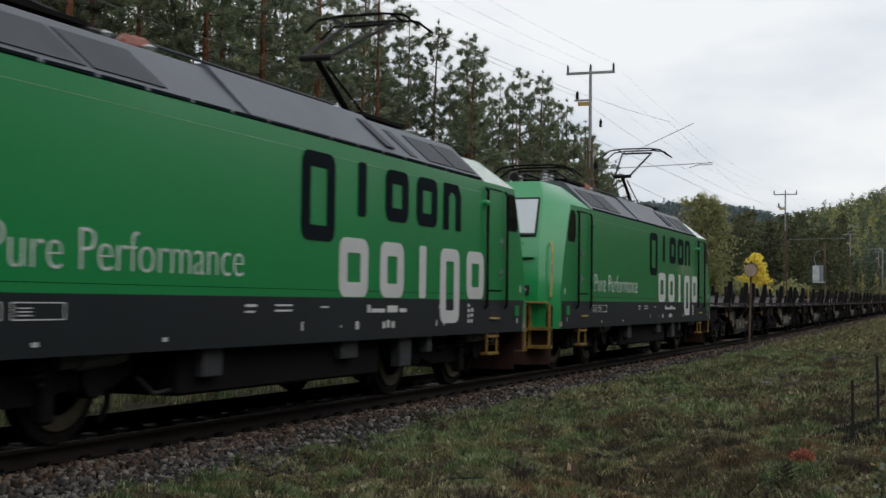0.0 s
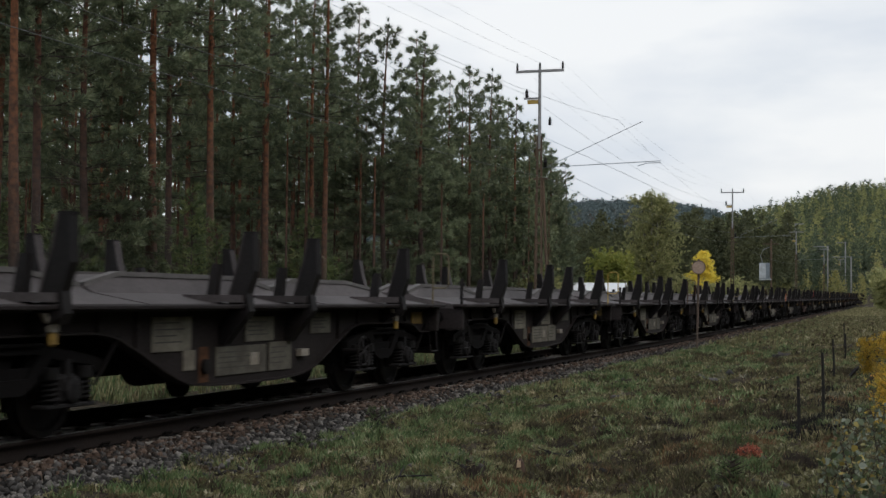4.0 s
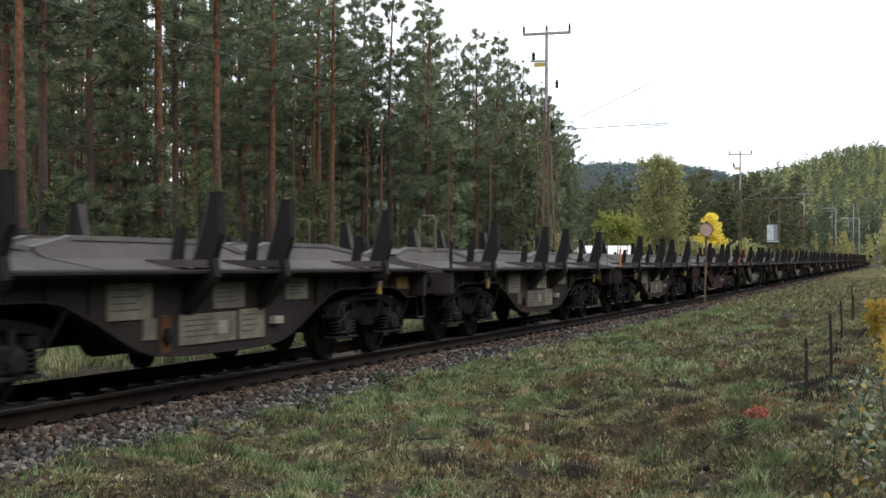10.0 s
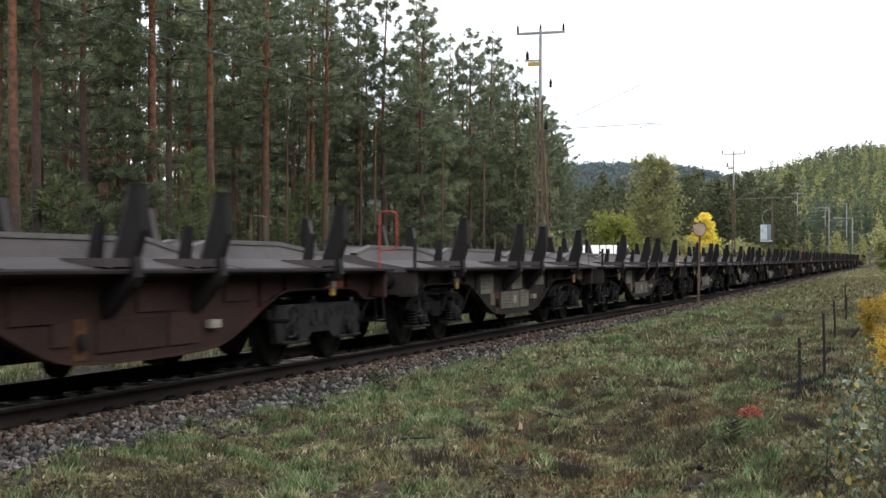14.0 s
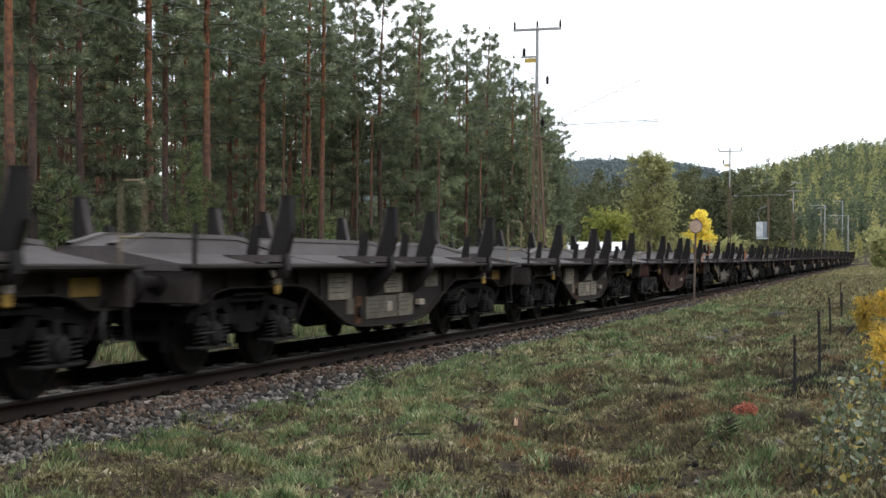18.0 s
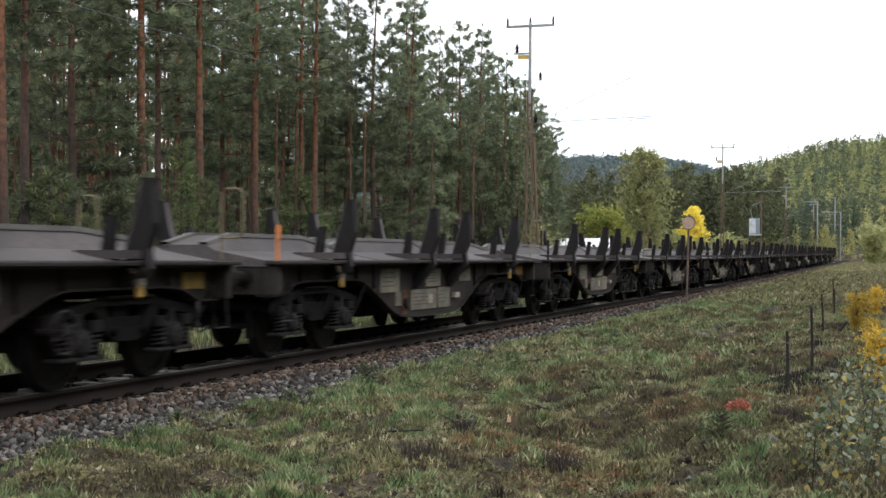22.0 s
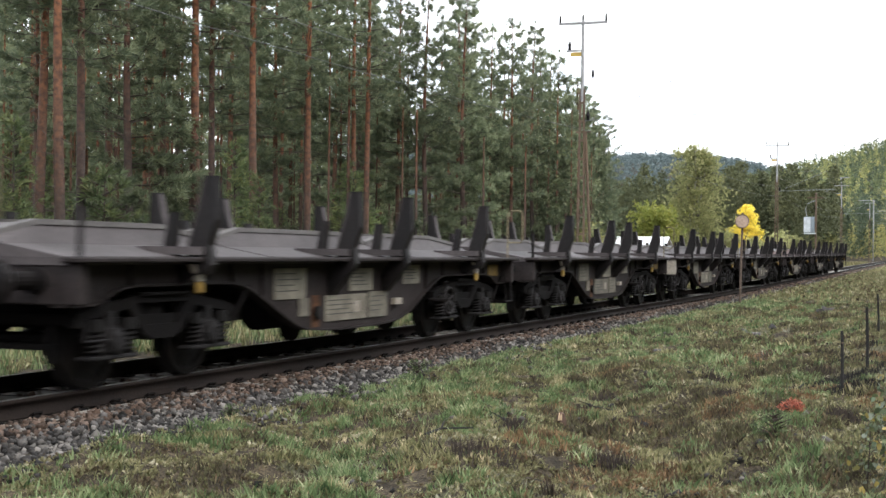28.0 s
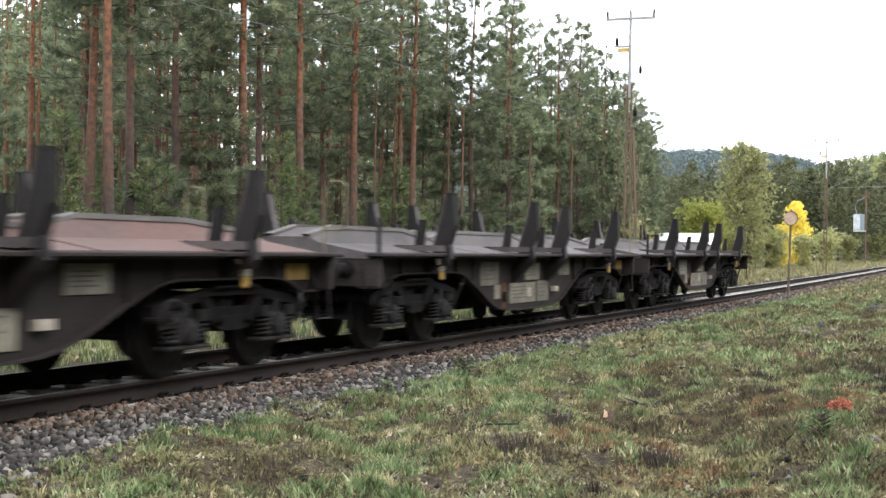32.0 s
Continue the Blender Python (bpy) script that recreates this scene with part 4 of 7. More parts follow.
    # headstocks, buffers, couplers
    for y, out in ((0.62, -1), (13.42, 1)):
        part("headstock", boxed(-1.34, 1.34, min(y, y - out * 0.12), max(y, y - out * 0.12), 0.84, 1.27, bevel=0.015), steel, top)
        buffer_pair(top, y, out)
        coupler(top, y, out)
        for s in (-1, 1):
            tri = part("step_iron", tubed([(s * 1.30, y - out * 0.1, 1.0), (s * 1.34, y - out * 0.1, 0.52), (s * 1.34, y - out * 0.42, 0.52), (s * 1.30, y - out * 0.42, 1.0)], 0.018, 6), STAKE, top)
            tri["label"] = "bent black step iron"
    for s, e in ((1, 13.28), (-1, 0.66)):
        hi, lo, inn, out_ = 2.10, 1.54, 1.27, 1.54
        pts = [(s * inn, e, 1.2), (s * inn, e, hi - 0.05), (s * (inn + 0.05), e, hi), (s * (out_ - 0.05), e, hi), (s * out_, e, hi - 0.05), (s * out_, e, lo + 0.05), (s * (out_ - 0.05), e, lo), (s * inn, e, lo)]
        part("hand_loop", tubed(pts, 0.015, 6), LOOP if not red else YELLOW, top, "bent tube hand loop")
    part("lever_post", tubed([(1.31, 0.66, 1.2), (1.31, 0.66, 1.5), (1.31, 0.68, 1.72)], 0.025, 6, 0.035), STAKE, top)
    # marking sheets on the belly, both sides
    for s in (-1, 1):
        for w0, w1, z0, z1 in ((4.72, 5.55, 0.77, 1.145), (6.85, 7.62, 0.83, 1.13), (6.12, 7.41, 0.455, 0.79), (7.49, 8.14, 0.455, 0.81), (8.73, 9.38, 0.89, 1.165), (5.38, 5.64, 0.55, 0.77)):
            a0, a1 = (w0, w1) if s > 0 else (14.04 - w1, 14.04 - w0)
            sheet = part("marking_sheet", boxed(min(s * 1.122, s * 1.140), max(s * 1.122, s * 1.140), a0, a1, z0, z1, bevel=0.004), SHEET if not red else steel, top, "dusty beige marking sheet")
            if w1 - w0 > 0.5 and s > 0 and not red:
                bm = bmesh.new()
                for i in range(4):
                    zz = z1 - 0.06 - i * (z1 - z0 - 0.1) / 4
                    box(bm, 1.1405, 1.143, a0 + 0.06, a0 + (w1 - w0) * (0.55 + 0.3 * ((i * 7 + int(w0 * 10)) % 5) / 5), zz - 0.014, zz)
                part("print", bm, SHEET_MARK, sheet)
            if z0 == 0.455 and w0 == 6.12 and s > 0 and not red:
                part("pale_label", boxed(1.1405, 1.144, 6.98, 7.20, 0.55, 0.70), FLAG_WHITE, sheet, "pale square label")
        part("rust_stain", boxed(min(s * 1.1225, s * 1.127), max(s * 1.1225, s * 1.127), 5.74 if s > 0 else 8.08, 5.97 if s > 0 else 8.30, 0.40, 0.80, bevel=0.002), RUST, top, "rust-brown stained patch")
        part("tow_eye", lathe(bmesh.new(), [(s * 1.125, 0.085), (s * 1.175, 0.085), (s * 1.18, 0.05)], (0, 5.86 if s > 0 else 8.18, 0.58), "x", 14), STAKE, top)
        part("small_plate", boxed(min(s * 1.122, s * 1.20), max(s * 1.122, s * 1.20), 8.32, 8.54, 0.61, 0.70), FLAG_WHITE, top, "small pale plate")
    # pale hooks with a yellow tip beside the outer stakes
    for w in (2.62, 11.34):
        for s in (-1, 1):
            bm = bmesh.new()
            prism(bm, [(w - 0.13, 1.205), (w + 0.05, 1.205), (w + 0.12, 1.10), (w + 0.12, 1.03), (w + 0.0, 1.03), (w - 0.04, 1.11)], "x", min(s * 1.31, s * 1.36), max(s * 1.31, s * 1.36))
            hook = part("lashing_hook", bm, FLAG_WHITE, top, "white-painted lashing hook with a yellow tip")
            part("hook_tip", boxed(min(s * 1.305, s * 1.365), max(s * 1.305, s * 1.365), w + 0.005, w + 0.115, 0.90, 1.032, bevel=0.02), YELLOW, hook)
    if red:
        part("red_patch", boxed(1.122, 1.14, 11.45, 12.25, 1.0, 1.18), RED_PAINT, top, "bright red painted patch")
    else:
        part("warning_plate", boxed(1.122, 1.14, 12.64, 13.12, 0.96, 1.15, bevel=0.004), YELLOW, top, "yellow warning plate")
    wheel = bmesh.new()
    ring = [(1.36, 10.05 + 0.2 * math.cos(a), 0.62 + 0.2 * math.sin(a)) for a in (2 * math.pi * i / 16 for i in range(17))]
    tube(wheel, ring, 0.016, 6)
    for i in range(4):
        a = math.pi * i / 2 + 0.4
        tube(wheel, [(1.36, 10.05, 0.62), (1.36, 10.05 + 0.2 * math.cos(a), 0.62 + 0.2 * math.sin(a))], 0.012, 5)
    tube(wheel, [(1.05, 10.05, 0.62), (1.37, 10.05, 0.62)], 0.03, 8)
    part("brake_wheel", wheel, STAKE, top, "dark round hand-brake wheel")
    bm = bmesh.new()
    tube(bm, [(0.4, 5.6, 0.55), (0.4, 7.2, 0.55)], 0.2, 14)
    tube(bm, [(-0.3, 7.4, 0.55), (-0.3, 8.4, 0.55)], 0.16, 14)
    part("air_tank", bm, BLACK, top)
    for w in (6.2, 8.05):
        part("hanging_block", lathe(bmesh.new(), [(-0.05, 0.24), (0.05, 0.24)], (0.5, w + 0.2, 0.42), "x", 16), BLACK, top)
    wagon_bogie(top, 2.42, red)
    wagon_bogie(top, 11.62, red)
    return top


wagon_one = freight_wagon()
wagon_red = freight_wagon(True)
wagons = []
for i in range(WAGONS):
    kind = wagon_red if i in (7, 13) else wagon_one
    made = kind if (i == 0 or i == 7) else copy_thing(kind, Matrix.Identity(4))
    wagons.append(made)


def recolour(i, name, which, material, label=""):
    found = [o for o in wagons[i].children if o.name.split(".")[0] == name]
    found = [found[k] for k in which if k < len(found)]
    for ob in found:
        ob.data = ob.data.copy()
        ob.data.materials[0] = material
        if label:
            ob["label"] = label


for i, which in ((1, (0,)), (9, (0,)), (13, (1,)), (18, (1,))):
    recolour(i, "hand_loop", which, YELLOW_BRIGHT, "bright yellow hand loop")
recolour(2, "hand_loop", (0,), RUST, "rusty orange-brown hand loop")
recolour(7, "hand_loop", (0,), RED_PAINT, "red hand loop")
recolour(13, "hand_loop", (0,), ORANGE, "orange hand loop")
for i in (6, 15):
    recolour(i, "lever_post", (0,), ORANGE, "orange lever post")
for cover in wagons[25].children:
    if cover.name.split(".")[0] == "ridged_cover":
        cover.data = cover.data.copy()
        cover.data.materials[0] = LID_RED
        cover["label"] = "faded pink ridged cover on the deck"
board = part("end_board", boxed(1.0, 1.36, 0.60, 0.618, 0.80, 1.24), FLAG_WHITE, wagons[23], "white-painted end board")

PLOUGH = mat("rusty_guard", (0.040, 0.020, 0.015), 0.8, big=3, gloss=0.2)
HANG = mat("dark_grey_box", (0.030, 0.032, 0.036), 0.6, big=3)

# ---- the two electric locomotives (y runs along the body, 0 at its middle) ----
# height, nose half-width, nose y, side half-width, side end y
LEVELS = [(0.86, 1.14, 8.60, 1.47, 8.38), (1.39, 1.14, 8.64, 1.49, 8.36), (2.20, 1.11, 8.52, 1.49, 8.12), (2.62, 1.09, 8.38, 1.49, 7.95), (3.27, 1.05, 7.98, 1.49, 7.64), (3.74, 0.86, 7.64, 0.88, 7.40)]


def body_ring(bm, level):
    z, nx, ny, sx, sy = level
    return [bm.verts.new(p) for p in ((nx, -ny, z), (sx, -sy, z), (sx, sy, z), (nx, ny, z), (-nx, ny, z), (-sx, sy, z), (-sx, -sy, z), (-nx, -ny, z))]


def side_shape(name, outlines, material, parent, label="", depth=0.006, side=1, x=1.49):
    """Flat paint or plates on the body side: outlines of (y, z)."""
    bm = bmesh.new()
    for o in outlines:
        prism(bm, [(side * y, z) for y, z in o], "x", min(side * x, side * (x + depth)), max(side * x, side * (x + depth)))
    return part(name, bm, material, parent, label)


def rounded(y0, y1, z0, z1, r, n=4):
    out = []
    for cy, cz, a0 in ((y1 - r, z1 - r, 0), (y0 + r, z1 - r, 90), (y0 + r, z0 + r, 180), (y1 - r, z0 + r, 270)):
        out += [(cy + r * math.cos(radians(a0 + 90 * i / n)), cz + r * math.sin(radians(a0 + 90 * i / n))) for i in range(n + 1)]
    return out


def ring_shape(bm, y0, y1, z0, z1, stroke, r, x0, x1, gap=None):
    """A rounded frame as a plain shape."""
    outer, inner = rounded(y0, y1, z0, z1, r), rounded(y0 + stroke, y1 - stroke, z0 + stroke * 0.8, z1 - stroke * 0.8, max(0.02, r - stroke))
    n = len(outer)
    va = [[bm.verts.new((x, p[0], p[1])) for p in line] for x in (x0, x1) for line in (outer, inner)]
    for i in range(n):
        j = (i + 1) % n
        bm.faces.new((va[0][i], va[0][j], va[1][j], va[1][i]))
        bm.faces.new((va[2][i], va[2][j], va[3][j], va[3][i]))
        bm.faces.new((va[0][i], va[0][j], va[2][j], va[2][i]))
        bm.faces.new((va[1][i], va[1][j], va[3][j], va[3][i]))


def emblem(bm, spans, z0, z1, kinds, stroke, x0, x1):
    """A row of plain rounded frames, uprights and arches."""
    for (y0, y1), k in zip(spans, kinds):
        if k == "ring":
            ring_shape(bm, y0, y1, z0, z1, stroke, 0.16, x0, x1)
        elif k == "tall":
            ring_shape(bm, y0, y1, z0 - 0.36, z1, stroke, 0.16, x0, x1)
        elif k == "post":
            m = (y0 + y1) / 2
            prism(bm, rounded(m - stroke * 0.55, m + stroke * 0.55, z0, z1, 0.05), "x", x0, x1)
        else:
            prism(bm, [(y0, z0), (y0 + stroke, z0), (y0 + stroke, z1 - 0.2), (y0 + stroke + 0.08, z1 - 0.13), (y1 - stroke - 0.08, z1 - 0.13), (y1 - stroke, z1 - 0.2), (y1 - stroke, z0), (y1, z0), (y1, z1 - 0.16), (y1 - 0.14, z1), (y0, z1)], "x", x0, x1)


def slogan(parent):
    """The slogan on the body side, word by word."""
    for text, y0, wide in (("Pure", -5.79, 1.02), ("Performance", -4.58, 2.91)):
        cu = bpy.data.curves.new("slogan_word", "FONT")
        cu.body, cu.size, cu.extrude = text, 0.56, 0.002
        cu.offset = -0.010
        tmp = new("slogan_curve", cu)
        me = bpy.data.meshes.new_from_object(tmp.evaluated_get(bpy.context.evaluated_depsgraph_get()))
        bpy.data.objects.remove(tmp)
        span = max(v.co.x for v in me.vertices)
        me.materials.clear()
        me.materials.append(WHITE)
        ob = new("slogan_word", me)
        ob.parent = parent
        ob["label"] = "white slogan word " + text
        ob.matrix_basis = Matrix(((0, 0, 1, 1.4935), (wide / span, 0, 0, y0), (0, 1, 0, 1.585), (0, 0, 0, 1)))


def loco_bogie(parent, y):
    bm = bmesh.new()
    for s in (-1, 1):
        prism(bm, [(-2.0, 0.66), (-1.9, 0.92), (-0.8, 0.92), (-0.5, 0.70), (0.5, 0.70), (0.8, 0.92), (1.9, 0.92), (2.0, 0.66), (1.7, 0.52), (0.9, 0.52), (0.5, 0.42), (-0.5, 0.42), (-0.9, 0.52), (-1.7, 0.52)], "x", min(s * 0.98, s * 1.16), max(s * 0.98, s * 1.16))
    box(bm, -1.0, 1.0, -0.3, 0.3, 0.4, 0.86)
    box(bm, -1.0, 1.0, -2.0, -1.85, 0.6, 0.85)
    box(bm, -1.0, 1.0, 1.85, 2.0, 0.6, 0.85)
    f = part("bogie", bm, BLACK, parent, "black locomotive bogie with brake discs")
    f.matrix_basis = pose(0, y, 0)
    for w in (-1.3, 1.3):
        ws = wheelset("wheelset", 0.625, 0.75, f, w, True)
        for s in (-1, 1):
            bm = lathe(bmesh.new(), [(s * 0.832, 0.50), (s * 0.845, 0.50), (s * 0.846, 0.36), (s * 0.832, 0.36)], (0, w, 0.625), "x", 28)
            part("brake_disc", bm, DISC, f, "worn pale brake disc")
            bm = bmesh.new()
            tube(bm, [(s * 1.0, w, 0.625), (s * 1.24, w, 0.625)], 0.19, 14)
            box(bm, min(s * 1.0, s * 1.18), max(s * 1.0, s * 1.18), w - 0.30, w + 0.30, 0.50, 0.76, 0.03)
            part("axle_box", bm, BLACK, f)
    for s in (-1, 1):
        for w in (-0.42, 0.42):
            bm = bmesh.new()
            spring(bm, s * 1.16, w, 0.6, 0.9, 0.13, 4)
            part("coil_spring", bm, STAKE, f)
        bm = bmesh.new()
        tube(bm, [(s * 1.22, 0.75, 0.78), (s * 1.22, 1.75, 0.82)], 0.07, 10)
        tube(bm, [(s * 1.22, 1.0, 0.79), (s * 1.22, 1.62, 0.82)], 0.095, 10)
        part("damper", bm, ROOF_GREY, f, "grey yaw damper")
        for y0, y1, z0 in ((-1.72, -1.5, 0.42), (0.55, 0.72, 0.25)):
            part("bracket", boxed(min(s * 1.08, s * 1.24), max(s * 1.08, s * 1.24), y0, y1, z0, 0.92, bevel=0.03), BLACK, f)
        for e in (-1, 1):
            part("sand_pipe", tubed([(s * 0.85, e * 2.0, 0.8), (s * 0.85, e * 2.05, 0.35), (s * 0.80, e * 2.02, 0.16)], 0.05, 8, 0.03), STAKE, f)
    return f


def pantograph(parent, y, raised, flip=1):
    bm = bmesh.new()
    box(bm, -0.62, 0.62, y - 0.8, y + 0.8, 3.99, 4.04)
    for sx in (-0.5, 0.5):
        for sy in (-0.65, 0.65):
            lathe(bm, [(3.84, 0.05), (3.87, 0.09), (3.90, 0.05), (3.93, 0.09), (3.96, 0.05), (3.99, 0.05)], (sx, y + sy, 0), "z", 10)
    base = part("pantograph_frame", bm, BLACK, parent, "black pantograph base on insulators")
    knee = (y - flip * 1.05, 4.80) if raised else (y - flip * 1.35, 4.12)
    head = (y + flip * 0.75, 5.62) if raised else (y + flip * 0.95, 4.20)
    foot = (y + flip * 0.25, 4.05)
    bm = tubed([(0, foot[0], foot[1]), (0, knee[0], knee[1])], 0.055, 8, 0.045)
    tube(bm, [(0.16, foot[0] + flip * 0.3, foot[1]), (0.1, knee[0] + flip * 0.15, knee[1] - 0.1)], 0.02, 6)
    part("lower_arm", bm, BLACK, base)
    bm = bmesh.new()
    for s in (-1, 1):
        tube(bm, [(s * 0.20, knee[0], knee[1]), (s * 0.42, head[0], head[1])], 0.028, 6)
    tube(bm, [(-0.25, knee[0], knee[1]), (0.25, knee[0], knee[1])], 0.05, 8)
    tube(bm, [(-0.42, head[0], head[1]), (0.42, head[0], head[1])], 0.03, 6)
    part("upper_arm", bm, STAKE, base)
    bm = bmesh.new()
    for d in (-0.28, 0.28):
        tube(bm, [(-0.95, head[0] + d, head[1] - 0.12), (-0.72, head[0] + d, head[1] + 0.06), (-0.4, head[0] + d, head[1] + 0.10), (0.4, head[0] + d, head[1] + 0.10), (0.72, head[0] + d, head[1] + 0.06), (0.95, head[0] + d, head[1] - 0.12)], 0.022, 6)
    for s in (-0.5, 0.5):
        tube(bm, [(s, head[0] - 0.28, head[1] + 0.08), (s, head[0] + 0.28, head[1] + 0.08)], 0.018, 6)
    part("collector_head", bm, BLACK, base, "thin black collector head with horns")


def locomotive():
    top = empty("electric_locomotive", "glossy green electric locomotive with grey roof and dark band", "locomotive", "locomotives of the train")
    bm = bmesh.new()
    rings = [body_ring(bm, l) for l in LEVELS]
    for a, b in zip(rings, rings[1:]):
        for j in range(8):
            bm.faces.new((a[j], a[(j + 1) % 8], b[(j + 1) % 8], b[j]))
    bm.faces.new(rings[0][::-1])
    bm.faces.new(rings[-1])
    es = [e for e in bm.edges if e.calc_length() > 0.3 and e.calc_face_angle(0) > 0.2]
    bmesh.ops.bevel(bm, geom=es, offset=0.075, segments=4, affect="EDGES")
    shell = part("body", bm, GREEN, top, "glossy green body shell", True)
    shell.data.set_sharp_from_angle(angle=radians(32))
    # roof hood over the machine room
    hood = [(1.488, 3.285), (1.468, 3.31), (0.92, 3.84), (0.86, 3.865), (-0.86, 3.865), (-0.92, 3.84), (-1.468, 3.31), (-1.488, 3.285)]
    part("roof_hood", prism(bmesh.new(), hood, "y", -6.06, 6.06), ROOF_GREY, top, "grey sloping roof hood")
    raised_hood = [(1.485, 3.30), (1.475, 3.335), (0.93, 3.885), (0.86, 3.91), (-0.86, 3.91), (-0.93, 3.885), (-1.475, 3.335), (-1.485, 3.30)]
    part("middle_hood", prism(bmesh.new(), raised_hood, "y", -1.55, 2.55), ROOF_GREY, top, "raised grey middle roof panel")
    # louvred windows on the roof slope
    for s in (-1, 1):
        for y0, y1 in ((-5.75, -4.50), (-4.38, -3.20), (3.05, 3.30), (3.75, 4.75), (4.85, 5.80), (2.12, 2.40)):
            bm = bmesh.new()
            up = 0.055 if -1.5 < y0 < 2.5 else 0.012
            c, d = Vector((1.405, 0, 3.372)), Vector((1.02, 0, 3.744))
            nrm = Vector((0.69, 0, 0.724)) * up
            skew = 0.12
            corners = [(c + nrm, y0 + skew), (c + nrm, y1 + skew), (d + nrm, y1), (d + nrm, y0)]
            low = [bm.verts.new((s * (p.x - 0.02), yy, p.z - 0.02)) for p, yy in corners]
            hi = [bm.verts.new((s * p.x, yy, p.z)) for p, yy in corners]
            bm.faces.new(hi), bm.faces.new(low[::-1])
            for i in range(4):
                bm.faces.new((low[i], low[(i + 1) % 4], hi[(i + 1) % 4], hi[i]))
            part("louvre", bm, LOUVRE, top, "dark louvred vent")
        for i in range(15):
            y0 = -5.85 + i * 0.79
            part("gutter", boxed(min(s * 1.470, s * 1.50), max(s * 1.470, s * 1.50), y0, y0 + 0.70, 3.285, 3.315), INK, top)
        # band, stripe, lines
        side_shape("dark_band", [[(-8.14, 0.852), (8.14, 0.852), (8.22, 1.385), (-8.22, 1.385)]], NAVY, top, "dark blue-black band along the underframe", 0.004, s)
        side_shape("stripe", [[(-5.95, 3.085), (6.0, 3.085), (6.0, 3.093), (-5.95, 3.093)]], STRIPE, top, "", 0.003, s)
        side_shape("lower_seam", [[(-5.95, 1.47), (6.0, 1.47), (6.0, 1.476), (-5.95, 1.476)]], INK, top, "", 0.002, s)
        # cab doors
        for d in (-1, 1):
            door = side_shape("cab_door", [rounded(min(d * 6.28, d * 7.02), max(d * 6.28, d * 7.02), 1.55, 3.16, 0.07)], GREEN, top, "green cab door", 0.012, s)
            side_shape("door_gap", [rounded(min(d * 6.25, d * 7.05), max(d * 6.25, d * 7.05), 1.52, 3.19, 0.09)], INK, door, "", 0.004, s)
            for yy in (6.16, 7.16):
                post = tubed([(s * 1.49, d * yy, 3.18), (s * 1.535, d * yy, 3.12), (s * 1.535, d * yy, 1.30), (s * 1.49, d * yy, 1.24)], 0.024, 6)
                part("grab_rail", post, BLACK, top, "long dark grab rail")
            bm = bmesh.new()
            for zz in (2.32, 1.82):
                tube(bm, [(s * 1.50, d * 6.92, zz), (s * 1.54, d * 6.92, zz), (s * 1.54, d * 6.76, zz + 0.015)], 0.014, 5)
                tube(bm, [(s * 1.50, d * 6.92, zz - 0.1), (s * 1.525, d * 6.92, zz + 0.08)], 0.018, 5)
            part("door_handle", bm, GREY_STEEL, door)
            lamp = part("side_lamp", lathe(bmesh.new(), [(0.0, 0.05), (0.06, 0.05), (0.09, 0.02)], (s * 1.49 if s > 0 else -1.58, d * 6.08, 2.93), "x", 10), GREEN, top)
            # side window
            a, b = (7.30, 7.80)
            out = [(d * y, z) for y, z in ((a, 2.68), (a, 3.02), (a + 0.07, 3.15), (a + 0.32, 3.15), (b - 0.10, 3.06), (b - 0.03, 2.9), (b + 0.03, 2.68), (b + 0.02, 2.60), (b - 0.05, 2.56), (a + 0.06, 2.56))]
            win = side_shape("side_window", [out], GLASS_DARK, top, "dark cab side window", 0.008, s)
            side_shape("window_seal", [[(y + (0.02 if y > d * 7.55 else -0.02), z + (0.02 if z > 2.85 else -0.02)) for y, z in out]], RUBBER, win, "", 0.003, s)
            # ladder
            lad = bmesh.new()
            x = s * 1.46
            for yy in (6.36, 6.86):
                tube(lad, [(s * 1.40, d * yy, 0.95), (x, d * yy, 0.90), (x, d * yy, 0.52)], 0.022, 6)
            for zz in (0.52, 0.80):
                box(lad, min(x - 0.10, x + 0.04), max(x - 0.10, x + 0.04), min(d * 6.36, d * 6.86), max(d * 6.36, d * 6.86), zz - 0.02, zz + 0.02)
            part("ladder", lad, YELLOW, top, "yellow steel ladder")
            pocket = side_shape("step_pocket", [[(d * 6.38, 1.08), (d * 6.82, 1.08), (d * 6.82, 1.24), (d * 6.38, 1.24)]], RUBBER, top, "", 0.007, s)
            part("step_tread", boxed(min(s * 1.47, s * 1.53), max(s * 1.47, s * 1.53), min(d * 6.38, d * 6.82), max(d * 6.38, d * 6.82), 1.075, 1.105), YELLOW_BRIGHT, pocket, "yellow tread")
            # corner skirt in green with a pale plate
            side_shape("pale_plate", [[(d * 8.12, 0.90), (d * 8.38, 0.90), (d * 8.38, 0.99), (d * 8.12, 0.99)]], FLAG_WHITE, top, "", 0.007, s, 1.478)
            side_shape("socket", [[(d * 7.72, 1.12), (d * 7.92, 1.12), (d * 7.92, 1.30), (d * 7.72, 1.30)]], GREEN, top, "", 0.02, s)
            side_shape("small_mark", [[(d * 7.83, 1.0), (d * 7.88, 1.0), (d * 7.88, 1.08), (d * 7.83, 1.08)], [(d * 8.0, 1.40 + 0.12), (d * 8.05, 1.52), (d * 8.03, 1.64), (d * 8.0, 1.64)]], WHITE, top, "", 0.006, s)
